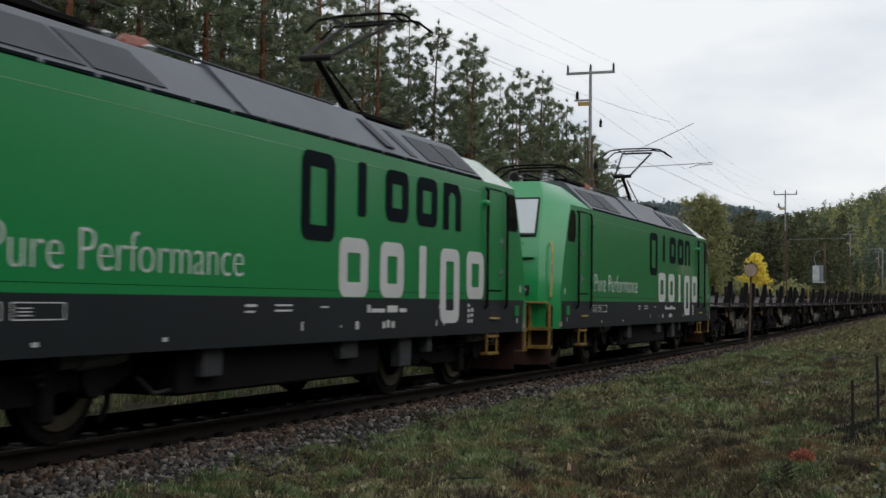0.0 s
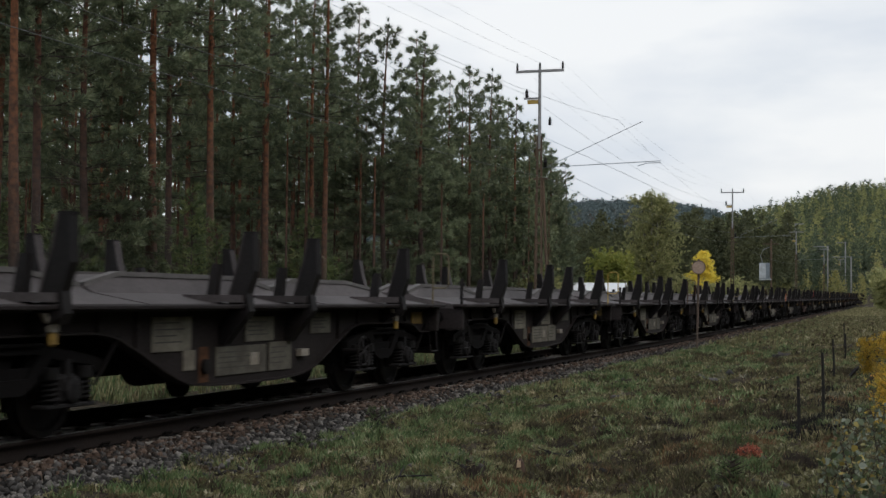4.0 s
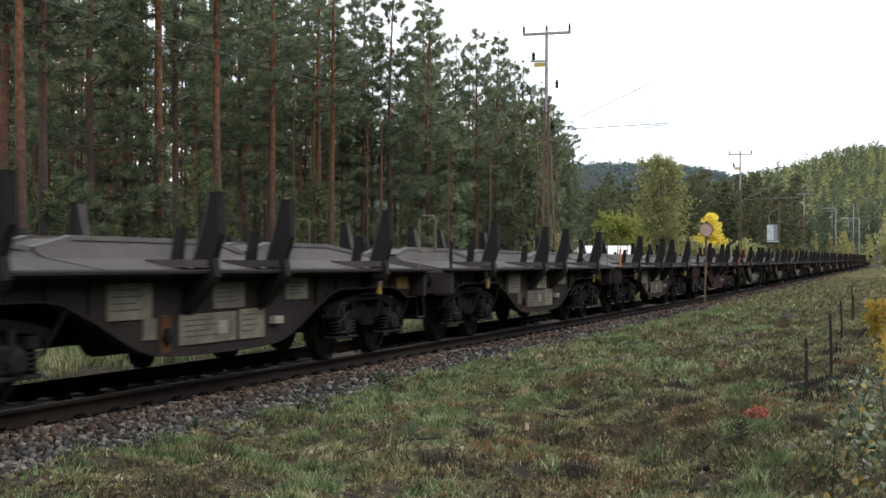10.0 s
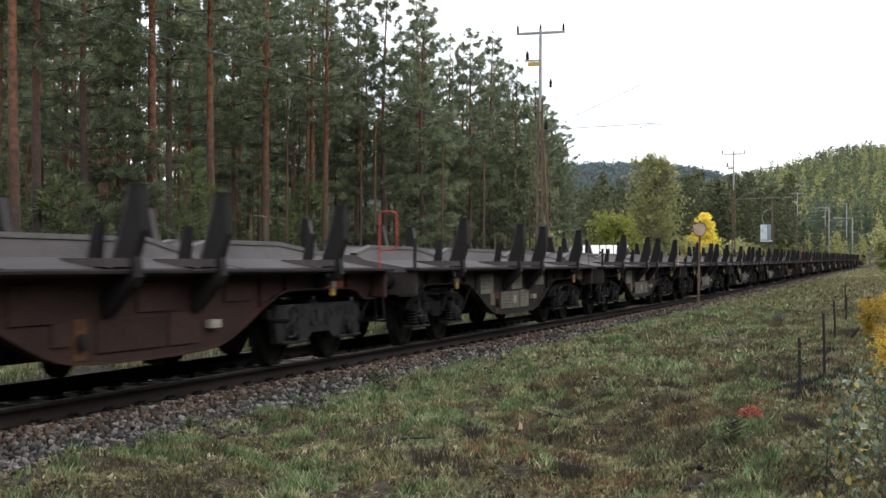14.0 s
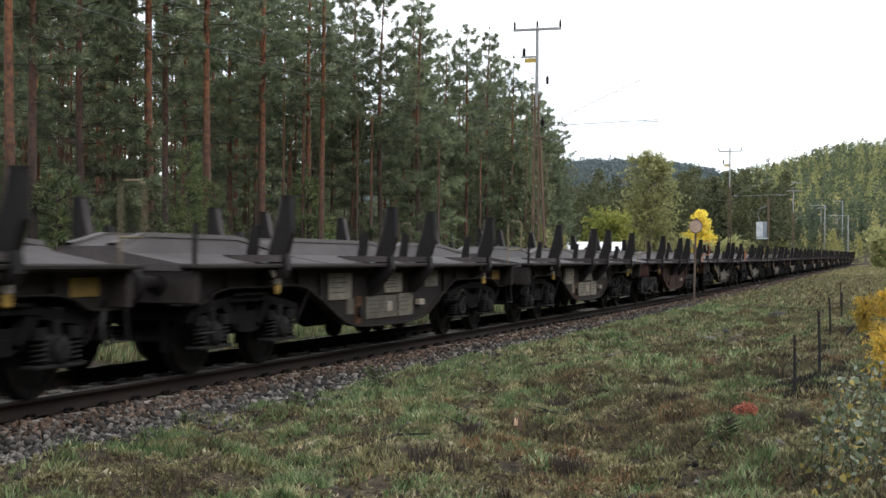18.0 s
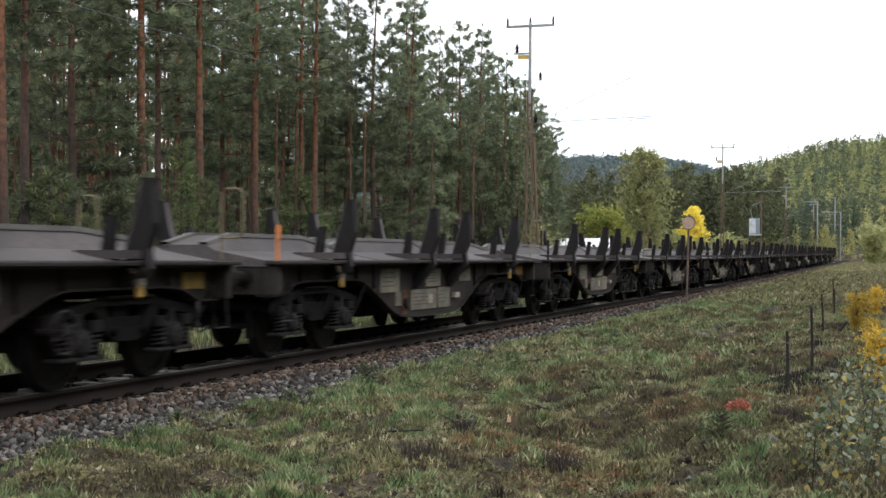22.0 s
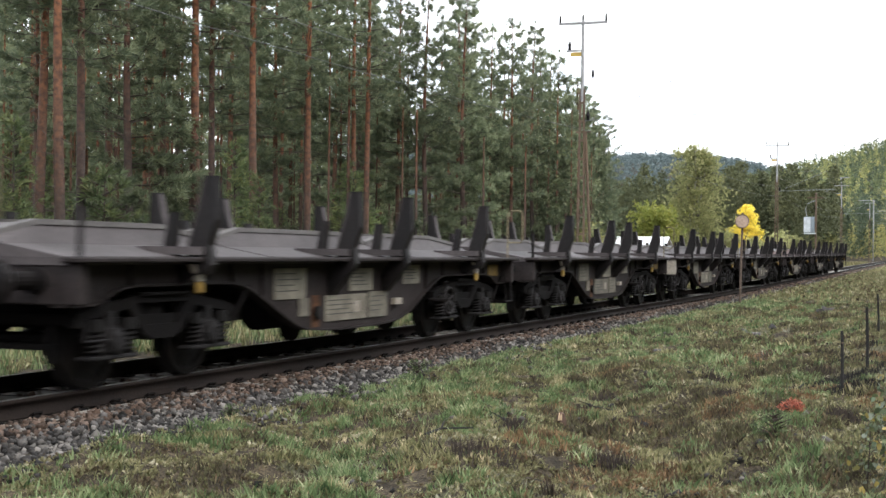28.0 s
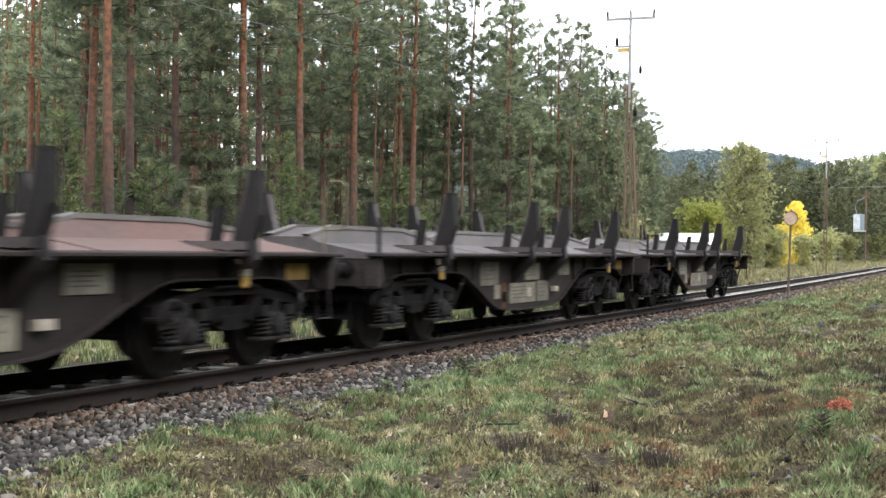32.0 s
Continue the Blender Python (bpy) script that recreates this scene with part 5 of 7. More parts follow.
        # plates and unreadable lines of lettering on the band
        marks = [[(y, z), (y + w, z), (y + w, z + h), (y, z + h)] for y, z, w, h in (
            (-1.62, 1.27, 0.24, 0.03), (-1.62, 1.21, 0.2, 0.02), (-0.95, 1.28, 0.4, 0.02), (-0.95, 1.22, 0.4, 0.02), (0.2, 1.26, 0.2, 0.02), (1.55, 1.20, 0.10, 0.10), (1.68, 1.20, 0.44, 0.05), (2.2, 1.20, 0.34, 0.09), (2.62, 1.2, 0.24, 0.05),
            (-0.30, 1.0, 0.03, 0.10), (0.75, 1.02, 0.03, 0.03), (1.20, 0.99, 0.09, 0.10), (2.05, 0.99, 0.08, 0.09), (2.20, 1.0, 0.08, 0.10), (2.36, 0.99, 0.08, 0.09), (4.0, 1.0, 0.03, 0.08), (4.30, 1.0, 0.03, 0.08), (4.1, 1.26, 0.3, 0.03), (5.35, 1.03, 0.08, 0.05), (5.35, 1.11, 0.08, 0.05), (5.35, 1.19, 0.08, 0.05), (5.35, 1.27, 0.08, 0.05), (5.5, 1.03, 0.08, 0.05), (5.5, 1.12, 0.08, 0.05), (5.5, 1.20, 0.1, 0.05), (-3.2, 0.94, 0.07, 0.04), (-5.15, 0.94, 0.07, 0.04))]
        side_shape("marking_bars", marks, WHITE, top, "small white markings on the dark band", 0.006, s, 1.4935)
        frames = bmesh.new()
        for y0, y1 in ((-5.88, -5.55), (-5.42, -4.72)):
            ring_shape(frames, s * y0 if s > 0 else -y1, s * y1 if s > 0 else -y0, 1.16, 1.31, 0.012, 0.012, s * 1.4945, s * 1.4985)
            for j in range(3):
                box(frames, min(s * 1.4945, s * 1.498), max(s * 1.4945, s * 1.498), min(s * (y0 + 0.08), s * (y0 + 0.26)), max(s * (y0 + 0.08), s * (y0 + 0.26)), 1.195 + j * 0.03, 1.205 + j * 0.03)
        part("data_plate", frames, WHITE, top, "framed white data plates")
        for yy in (0.0, 4.05):
            side_shape("connector", [[(yy - 0.1 - 0.4, 1.10), (yy + 0.1 - 0.4, 1.10), (yy + 0.1 - 0.4, 1.28), (yy - 0.1 - 0.4, 1.28)]], GREEN, top, "small green connector", 0.03, s, 1.46)
        # emblem: two rows of plain shapes
        bm = bmesh.new()
        spans = [(-0.35, 0.55), (0.95, 1.75), (2.10, 2.90), (3.20, 4.00), (4.25, 5.0)]
        emblem(bm, spans, 2.41, 3.10, ["tall", "post", "ring", "ring", "arch"], 0.23, s * 1.4945, s * 1.4975)
        tagged(part("dark_emblem", bm, INK, top, "large dark emblem shapes"), kind="stuff")
        bm = bmesh.new()
        spans = [(0.69, 1.55), (1.95, 2.75), (2.95, 3.95), (4.15, 4.95), (5.28, 6.08)]
        emblem(bm, spans, 1.395, 2.13, ["ring", "ring", "post", "tall", "ring"], 0.23, s * 1.4950, s * 1.4990)
        tagged(part("white_emblem", bm, WHITE, top, "large white emblem shapes"), kind="stuff")
    slogan(top)
    # both noses
    for d in (-1, 1):
        bm = bmesh.new()
        p = [(-1.00, 8.355, 2.66), (1.00, 8.355, 2.66), (0.94, 7.895, 3.38), (-0.94, 7.895, 3.38)]
        o = [bm.verts.new((x, d * (y + 0.035), z)) for x, y, z in p]
        i_ = [bm.verts.new((x, d * (y - 0.03), z)) for x, y, z in p]
        bm.faces.new(o), bm.faces.new(i_[::-1])
        for k in range(4):
            bm.faces.new((o[k], o[(k + 1) % 4], i_[(k + 1) % 4], i_[k]))
        screen = part("windscreen", bm, SCREEN, top, "pale glossy windscreen")
        bm = bmesh.new()
        for a, b in zip(p, p[1:] + p[:1]):
            tube(bm, [(a[0], d * (a[1] + 0.03), a[2]), (b[0], d * (b[1] + 0.03), b[2])], 0.022, 5)
        tube(bm, [(-1.0, d * 8.40, 2.64), (1.0, d * 8.40, 2.64)], 0.022, 5)
        part("windscreen_frame", bm, RUBBER, screen)
        bm = bmesh.new()
        tube(bm, [(-0.25, d * 8.52, 2.45), (-0.12, d * 8.40, 2.72), (0.35, d * 8.10, 3.22)], 0.009, 5)
        tube(bm, [(0.60, d * 8.50, 2.52), (0.50, d * 8.40, 2.72), (-0.30, d * 8.16, 3.12)], 0.009, 5)
        tube(bm, [(-0.3, d * 8.47, 2.5), (0.25, d * 8.47, 2.48)], 0.02, 5)
        part("wiper_pair", bm, RUBBER, top, "black wipers")
        for s in (-1, 1):
            lampbox = part("headlight", boxed(min(s * 0.50, s * 0.96), max(s * 0.50, s * 0.96), min(d * 8.55, d * 8.66), max(d * 8.55, d * 8.66), 1.48, 1.68, bevel=0.02), RUBBER, top, "dark headlight box with two lenses")
            for xx in (0.62, 0.84):
                part("lens", lathe(bmesh.new(), [(d * 0, 0.075), (d * 0.02, 0.07), (d * 0.035, 0.03)], (s * xx, d * 8.66, 1.58), "y", 14), LENS, lampbox)
            rail = part("front_handrail", tubed([(s * 1.34, d * 8.46, 1.42), (s * 1.37, d * 8.56, 1.46), (s * 1.37, d * 8.48, 2.0), (s * 1.34, d * 8.36, 2.45), (s * 1.28, d * 8.28, 2.50)], 0.018, 6), YELLOW_BRIGHT, top, "yellow front handrail")
            part("short_handrail", tubed([(s * 0.72, d * 8.48, 2.58), (s * 0.72, d * 8.56, 2.56), (s * 0.40, d * 8.56, 2.56), (s * 0.40, d * 8.48, 2.58)], 0.016, 6), YELLOW_BRIGHT, top)
            bm = bmesh.new()
            for xx in (0.98, 1.36):
                box(bm, min(s * xx, s * (xx + 0.03)), max(s * xx, s * (xx + 0.03)), min(d * 8.62, d * 8.72), max(d * 8.62, d * 8.72), 0.50, 1.33)
            part("step_back", boxed(min(s * 0.98, s * 1.39), max(s * 0.98, s * 1.39), min(d * 8.48, d * 8.52), max(d * 8.48, d * 8.52), 0.52, 1.30), PLOUGH, top, "rusty dark back of the front steps")
            for zz in (0.52, 0.86):
                box(bm, min(s * 0.98, s * 1.39), max(s * 0.98, s * 1.39), min(d * 8.50, d * 8.78), max(d * 8.50, d * 8.78), zz - 0.03, zz + 0.03)
            part("front_steps", bm, YELLOW, top, "yellow front steps")
        part("front_ledge", boxed(-1.34, 1.34, min(d * 8.56, d * 8.76), max(d * 8.56, d * 8.76), 1.325, 1.37, bevel=0.01), YELLOW, top, "yellow ledge over the buffers")
        part("nose_line", boxed(-1.02, 1.02, min(d * 8.50, d * 8.60), max(d * 8.50, d * 8.60), 2.196, 2.206), INK, top)
        part("buffer_beam", boxed(-0.97, 0.97, min(d * 8.45, d * 8.70), max(d * 8.45, d * 8.70), 0.80, 1.30, bevel=0.02), BLACK, top)
        part("snow_plough", prism(bmesh.new(), [(-1.3, d * 8.30), (1.3, d * 8.30), (0.9, d * 8.75), (-0.9, d * 8.75)], "z", 0.18, 0.60), PLOUGH, top, "rusty brown rail guard")
        buffer_pair(top, d * 8.72, d)
        coupler(top, d * 8.70, d)
        pantograph(top, d * 4.05, d > 0, d)
        loco_bogie(top, d * 5.2)
        for xx, shift in ((0.3, 0.0), (-0.3, -0.05)):
            part("horn", lathe(bmesh.new(), [(d * (7.25 + shift), 0.05), (d * (7.55 + shift), 0.09)], (xx, 0, 3.83), "y", 10), STAKE, top)
    # roof gear
    part("roof_walkway", boxed(-0.75, 0.75, -5.9, -2.0, 3.862, 3.90), ROOF_GREY, top)
    for yy in (-5.6, -5.2, -2.6, -1.8, 2.9, 5.7):
        for xx in (-0.35, 0.35):
            rib = lathe(bmesh.new(), [(3.86, 0.05), (3.92, 0.10), (3.95, 0.05), (3.99, 0.10), (4.02, 0.05), (4.06, 0.10), (4.09, 0.04)], (xx, yy, 0), "z", 10)
            part("roof_insulator", rib, PORCELAIN, top, "grey ribbed roof insulator")
    for xx in (-0.35, 0.35):
        for line, r in (([(xx, -5.6, 4.06), (xx, -2.6, 4.06)], 0.025), ([(xx, -5.9, 3.9), (xx, -5.75, 4.10), (xx, -5.4, 4.15), (xx, -5.2, 4.05)], 0.025),
                        ([(xx, -5.2, 4.05), (xx, -4.9, 4.17), (xx, -4.6, 4.05)], 0.025), ([(xx, -1.8, 4.1), (xx, 2.9, 4.1)], 0.02)):
            part("roof_cable", tubed(line, r, 6), HANG, top, "grey roof conductor")
    bm = bmesh.new()
    lathe(bm, [(-0.25, 0.06), (-0.2, 0.12), (-0.12, 0.07), (-0.05, 0.13), (0.02, 0.07), (0.1, 0.13), (0.2, 0.06)], (0.25, -1.9, 4.05), "y", 12)
    part("surge_arrester", bm, COPPER, top, "rust-red ribbed insulator")
    # underfloor
    bm = bmesh.new()
    box(bm, -1.3, 1.3, -2.6, 2.4, 0.38, 0.92, 0.03)
    part("underfloor_box", bm, BLACK, top)
    for s in (-1, 1):
        for y0, y1, z0 in ((-2.3, -1.9, 0.55), (1.0, 1.5, 0.62), (2.9, 3.3, 0.45), (3.9, 4.1, 0.62)):
            part("hanging_box", boxed(min(s * 1.25, s * 1.40), max(s * 1.25, s * 1.40), y0, y1, z0, 0.93, bevel=0.015), HANG, top)
        part("tank_edge", boxed(min(s * 1.30, s * 1.38), max(s * 1.30, s * 1.38), -2.6, 2.4, 0.82, 0.92), BLACK, top)
        part("cable_loop", tubed([(s * 1.2, -3.2, 0.6), (s * 1.2, -2.9, 0.42), (s * 1.2, -2.5, 0.45), (s * 1.2, -2.3, 0.6)], 0.025, 6), RUBBER, top)
    return top




loco_one = locomotive()
locos = [loco_one, copy_thing(loco_one, Matrix.Identity(4))]

# ---- woods ----


def bark_mat(name, low, high, z0, z1):
    """Pine bark: grey-brown plates below, thin orange bark above."""
    m = mat(name, low, 0.9, dark=tuple(c * 0.55 for c in low), big=1.5, fine=14, bump=0.9, grit=0.4, vary=0.2)
    n, l = m.node_tree.nodes, m.node_tree.links
    b = n["Principled BSDF"]
    old = b.inputs["Base Color"].links[0].from_socket
    tc, sep, rmp, nz = n.new("ShaderNodeTexCoord"), n.new("ShaderNodeSeparateXYZ"), n.new("ShaderNodeMapRange"), n.new("ShaderNodeTexNoise")
    nz.inputs["Scale"].default_value = 1.1
    l.new(tc.outputs["Object"], sep.inputs[0])
    l.new(tc.outputs["Object"], nz.inputs["Vector"])
    add = n.new("ShaderNodeMath")
    add.operation = "MULTIPLY_ADD"
    add.inputs[1].default_value = 4.0
    l.new(nz.outputs["Fac"], add.inputs[0])
    l.new(sep.outputs["Z"], add.inputs[2])
    rmp.inputs["From Min"].default_value, rmp.inputs["From Max"].default_value = z0 + 2, z1 + 2
    l.new(add.outputs[0], rmp.inputs["Value"])
    grain = n.new("ShaderNodeTexNoise")
    grain.inputs["Scale"].default_value, grain.inputs["Detail"].default_value = 9, 5
    l.new(tc.outputs["Object"], grain.inputs["Vector"])
    hi = n.new("ShaderNodeValToRGB")
    hi.color_ramp.elements[0].position, hi.color_ramp.elements[0].color = 0.35, (*[c * 0.28 for c in high], 1)
    hi.color_ramp.elements[1].position, hi.color_ramp.elements[1].color = 0.65, (*high, 1)
    l.new(grain.outputs["Fac"], hi.inputs[0])
    mx = n.new("ShaderNodeMix")
    mx.data_type = "RGBA"
    l.new(rmp.outputs[0], mx.inputs["Factor"])
    l.new(old, mx.inputs[6])
    l.new(hi.outputs[0], mx.inputs[7])
    l.new(mx.outputs[2], b.inputs["Base Color"])
    return m


BARK = bark_mat("pine_trunk_bark", (0.058, 0.044, 0.037), (0.25, 0.098, 0.042), 1.8, 7.5)
BARK_DARK = bark_mat("dark_pine_trunk_bark", (0.054, 0.041, 0.036), (0.19, 0.080, 0.042), 3.0, 8.5)


def fans(centres, length, width, n, up=0.2, flat=1.0, out=None):
    """Tufts: n slim wedges spring from each centre."""
    k = len(centres)
    d = rng.normal(0, 1, (k, n, 3)) * (1, 1, flat)
    d[..., 2] += up
    if out is not None:
        d += out[:, None] * 0.9
    d /= np.linalg.norm(d, axis=-1, keepdims=True)
    s = np.cross(d, rng.normal(0, 1, (k, n, 3)))
    s /= np.linalg.norm(s, axis=-1, keepdims=True) + 1e-9
    le = rng.uniform(0.6, 1.15, (k, n, 1)) * np.broadcast_to(np.asarray(length), (k,))[:, None, None]
    wi = rng.uniform(0.6, 1.2, (k, n, 1)) * np.broadcast_to(np.asarray(width), (k,))[:, None, None] / 2
    tips = centres[:, None] + d * le
    v = np.concatenate([centres[:, None], np.stack([tips - s * wi, tips + s * wi], 2).reshape(k, n * 2, 3)], 1)
    i = np.arange(n)
    f = np.stack([np.zeros(n, int), 1 + 2 * i, 2 + 2 * i], -1)[None] + (np.arange(k) * (1 + 2 * n))[:, None, None]
    return v.reshape(-1, 3), f.reshape(-1, 3)


def stem(points, radii, sides=8):
    points, radii = np.asarray(points, float), np.asarray(radii, float)
    a = np.arange(sides) * 2 * np.pi / sides
    ring = np.stack([np.cos(a), np.sin(a), np.zeros(sides)], -1)
    v = points[:, None] + ring[None] * radii[:, None, None]
    i = np.arange(len(points) * sides).reshape(len(points), sides)
    f = np.stack([i[:-1], np.roll(i, -1, 1)[:-1], np.roll(i, -1, 1)[1:], i[1:]], -1).reshape(-1, 4)
    return v.reshape(-1, 3), f


def sticks(starts, ends, r):
    """Thin three-sided limbs."""
    k = len(starts)
    d = ends - starts
    u = np.cross(d, np.array([0.3, 0.2, 1.0]))
    u /= np.linalg.norm(u, axis=-1, keepdims=True) + 1e-9
    w = np.cross(d, u)
    w /= np.linalg.norm(w, axis=-1, keepdims=True) + 1e-9
    r = np.broadcast_to(np.asarray(r), (k,))[:, None]
    ring = [u * r, (-0.5 * u + 0.87 * w) * r, (-0.5 * u - 0.87 * w) * r]
    v = np.stack([starts + q for q in ring] + [ends + q * 0.35 for q in ring], 1).reshape(-1, 3)
    f = (np.array([(0, 1, 4, 3), (1, 2, 5, 4), (2, 0, 3, 5)])[None] + (np.arange(k) * 6)[:, None, None]).reshape(-1, 4)
    return v, f


def tree(name, label, category, trunk, limbs, crown, bark, leaf, limb_bark=None):
    """One tree at the origin: trunk, limbs and crown."""
    top = empty(name, label, category)
    for nm, (v, f), mt in (("trunk", trunk, bark), ("branchwork", limbs, limb_bark or TWIG), ("crown", crown, leaf)):
        ob = new(nm, np_mesh(nm, v, f, mt, nm == "trunk"))
        ob.parent = top
        if nm == "branchwork":
            tagged(ob, kind="stuff")
    return top


def needles(centres, dirs, length, width, n):
    """Needle tufts: n slim pointed blades spring from each centre, mostly along its twig."""
    k = len(centres)
    d = rng.normal(0, 0.62, (k, n, 3)) + dirs[:, None]
    d[..., 2] += 0.12
    d /= np.linalg.norm(d, axis=-1, keepdims=True)
    side = np.cross(d, rng.normal(0, 1, (k, n, 3)))
    side /= np.linalg.norm(side, axis=-1, keepdims=True) + 1e-9
    le = rng.uniform(0.65, 1.2, (k, n, 1)) * length
    wi = rng.uniform(0.7, 1.2, (k, n, 1)) * width
    mid = centres[:, None] + d * le * 0.42 + side * wi
    tip = centres[:, None] + d * le
    v = np.concatenate([centres[:, None], np.stack([mid, tip], 2).reshape(k, n * 2, 3)], 1)
    i = np.arange(n)
    f = np.stack([np.zeros(n, int), 1 + 2 * i, 2 + 2 * i], -1)[None] + (np.arange(k) * (1 + 2 * n))[:, None, None]
    return v.reshape(-1, 3), f.reshape(-1, 3)


def pine(h, start, reach, girth, dense=1.0, bark=BARK, blade=(0.24, 0.027, 17), step=(0.38, 0.62)):
    """A Scots pine: bare trunk below, then whorls of level boughs with upturned tips, each with flat sprays of twigs."""
    bend = rng.normal(0, 0.10, 2)
    zs = np.linspace(0, h * 0.985, 14)
    px, py = bend[0] * np.sin(zs / h * 3), bend[1] * np.sin(zs / h * 2.4)
    pts = np.stack([px, py, zs], -1)
    rad = girth * (1 - 0.88 * (zs / h) ** 1.15) + girth * 0.25 * np.exp(-zs / 0.35)
    s0, e0, rr, cl, outs = [], [], [], [], []
    z = h * start
    while z < h - 0.2:
        q = (z - h * start) / (h * (1 - start))
        span = reach * (0.62 + 0.38 * math.sin(min(1, q * 2.6) * math.pi / 2)) * (1 - q) ** 0.86 + 0.16
        n = int(rng.integers(3, 6))
        turn = rng.uniform(0, 6.28)
        for j in range(n):
            if rng.uniform() < 0.12:
                continue
            a = turn + 6.283 * j / n + rng.normal(0, 0.25)
            le = span * rng.uniform(0.55, 1.18)
            o = np.array([np.interp(z, zs, px), np.interp(z, zs, py), z + rng.uniform(-0.08, 0.08)])
            out = np.array([math.cos(a), math.sin(a), 0.0])
            across = np.array([-math.sin(a), math.cos(a), 0.0])
            pitch = -0.06 + 0.85 * q ** 1.4 + rng.uniform(-0.14, 0.14)

            def at(u):
                return o + out * le * u + np.array([0, 0, le * (pitch * u + 0.16 * u * u)])
            s0 += [o, at(0.5)]
            e0 += [at(0.5), at(1.0)]
            rr += [0.010 + 0.010 * le, 0.005 + 0.006 * le]
            m = max(4, int((2.8 + le * 5.4) * dense))
            for i in range(m):
                u = 0.30 + 0.70 * (i + rng.uniform(0, 1)) / m
                w = rng.choice((-1, 1)) * le * (0.14 + 0.34 * (1 - u)) * rng.uniform(0.6, 1.25) + rng.normal(0, 0.03)
                d = out * 0.7 + across * np.sign(w) * 0.7
                p = at(u)
                e = p + d * abs(w) + np.array([0, 0, rng.uniform(-0.02, 0.12)])
                if abs(w) > 0.18:
                    s0.append(p), e0.append(e), rr.append(0.007)
                    cl.append((p + e) / 2 + rng.normal(0, 0.03, 3)), outs.append(d)
                cl.append(e), outs.append(d + np.array([0, 0, 0.4]))
            cl.append(at(1.03)), outs.append(out + np.array([0, 0, 0.5]))
        z += rng.uniform(*step)
    cl.append(np.array([px[-1], py[-1], h])), outs.append(np.array([0, 0, 1.2]))
    for _ in range(14):
        zz = rng.uniform(h * min(0.12, start * 0.6), h * start + 0.3)
        a = rng.uniform(0, 2 * np.pi)
        o = np.array([np.interp(zz, zs, px), np.interp(zz, zs, py), zz])
        s0.append(o), e0.append(o + np.array([math.cos(a), math.sin(a), rng.uniform(-0.35, 0.15)]) * rng.uniform(0.3, 1.4)), rr.append(0.013)
    crown = needles(np.array(cl), np.array(outs), *blade)
    return stem(pts, rad), sticks(np.array(s0), np.array(e0), np.array(rr)), crown


def spruce(h, reach, girth, fine=1.0, droop=-0.28, tuft=0.24):
    zs = np.linspace(0, h, 8)
    pts = np.stack([0 * zs, 0 * zs, zs], -1)
    s0, e0, cl, outs = [], [], [], []
    z = 0.06 * h
    while z < h - 0.15:
        q = z / h
        span = reach * (1 - q) ** 0.85 + 0.10
        for _ in range(6):
            a = rng.uniform(0, 2 * np.pi)
            le = span * rng.uniform(0.7, 1.1)
            o = np.array([0, 0, z + rng.uniform(-0.1, 0.1)])
            d = np.array([math.cos(a), math.sin(a), droop + 0.5 * q])
            s0.append(o), e0.append(o + d * le)
            for _ in range(max(2, int(le * 6 * fine))):
                u = rng.uniform(0.2, 1.0)
                cl.append(o + d * le * u + rng.normal(0, 0.10 * le * u + 0.03, 3) * (1, 1, 0.5))
                outs.append(d)
        z += (0.20 if h > 1 else 0.03) + 0.012 * h
    cl, outs = np.array(cl), np.array(outs)
    return stem(pts, girth * (1.02 - zs / h)), sticks(np.array(s0), np.array(e0), 0.014), needles(cl, outs * 0.8, tuft * 1.15, tuft * 0.16, 12)


def broadleaf(h, reach, girth, stems=1, low=0.15, leaf=0.10, tufts_=900, narrow=1.0, per=8, slim=False):
    s0, e0, cl = [], [], []
    trunk_v, trunk_f, at = [], [], 0
    for k in range(stems):
        lean = rng.normal(0, 0.10, 2) * (stems > 1) * h * 0.5
        zs = np.linspace(0, h * rng.uniform(0.85, 0.98), 9)
        pts = np.stack([lean[0] * (zs / h) ** 1.3 + 0.08 * np.sin(zs), lean[1] * (zs / h) ** 1.3 + 0.06 * np.cos(zs * 1.3), zs], -1)
        v, f = stem(pts, girth * (1.03 - zs / zs[-1]) + 0.006, 6)
        trunk_v.append(v), trunk_f.append(f + at)
        at += len(v)
        for _ in range(int(tufts_ / stems / 9)):
            q = rng.uniform(low, 0.97)
            o = np.array([np.interp(q * h, zs, pts[:, 0]), np.interp(q * h, zs, pts[:, 1]), min(q * h, zs[-1])])
            a = rng.uniform(0, 2 * np.pi)
            form = 0.35 + 0.65 * math.sin(math.pi * min(1, (1 - q) * 1.25 + 0.08)) if not slim else 0.10 + 0.90 * math.sin(math.pi * ((1 - q) * 0.80 + 0.04))
            le = reach * form * rng.uniform(0.55, 1.1)
            d = np.array([math.cos(a), math.sin(a), rng.uniform(0.3, 1.0)])
            s0.append(o), e0.append(o + d * le * 0.9)
            for _ in range(9):
                u = rng.uniform(0.25, 1.1)
                p = o + d * le * u + rng.normal(0, 0.16 * reach * narrow, 3)
                p[2] -= 0.35 * u * u * le
                cl.append(p)
    return (np.concatenate(trunk_v), np.concatenate(trunk_f)), sticks(np.array(s0), np.array(e0), 0.012), fans(np.array(cl), leaf * 1.7, leaf, per, 0.0)


PINE_LABEL = "tall Scots pine with orange bark and a dark green crown"
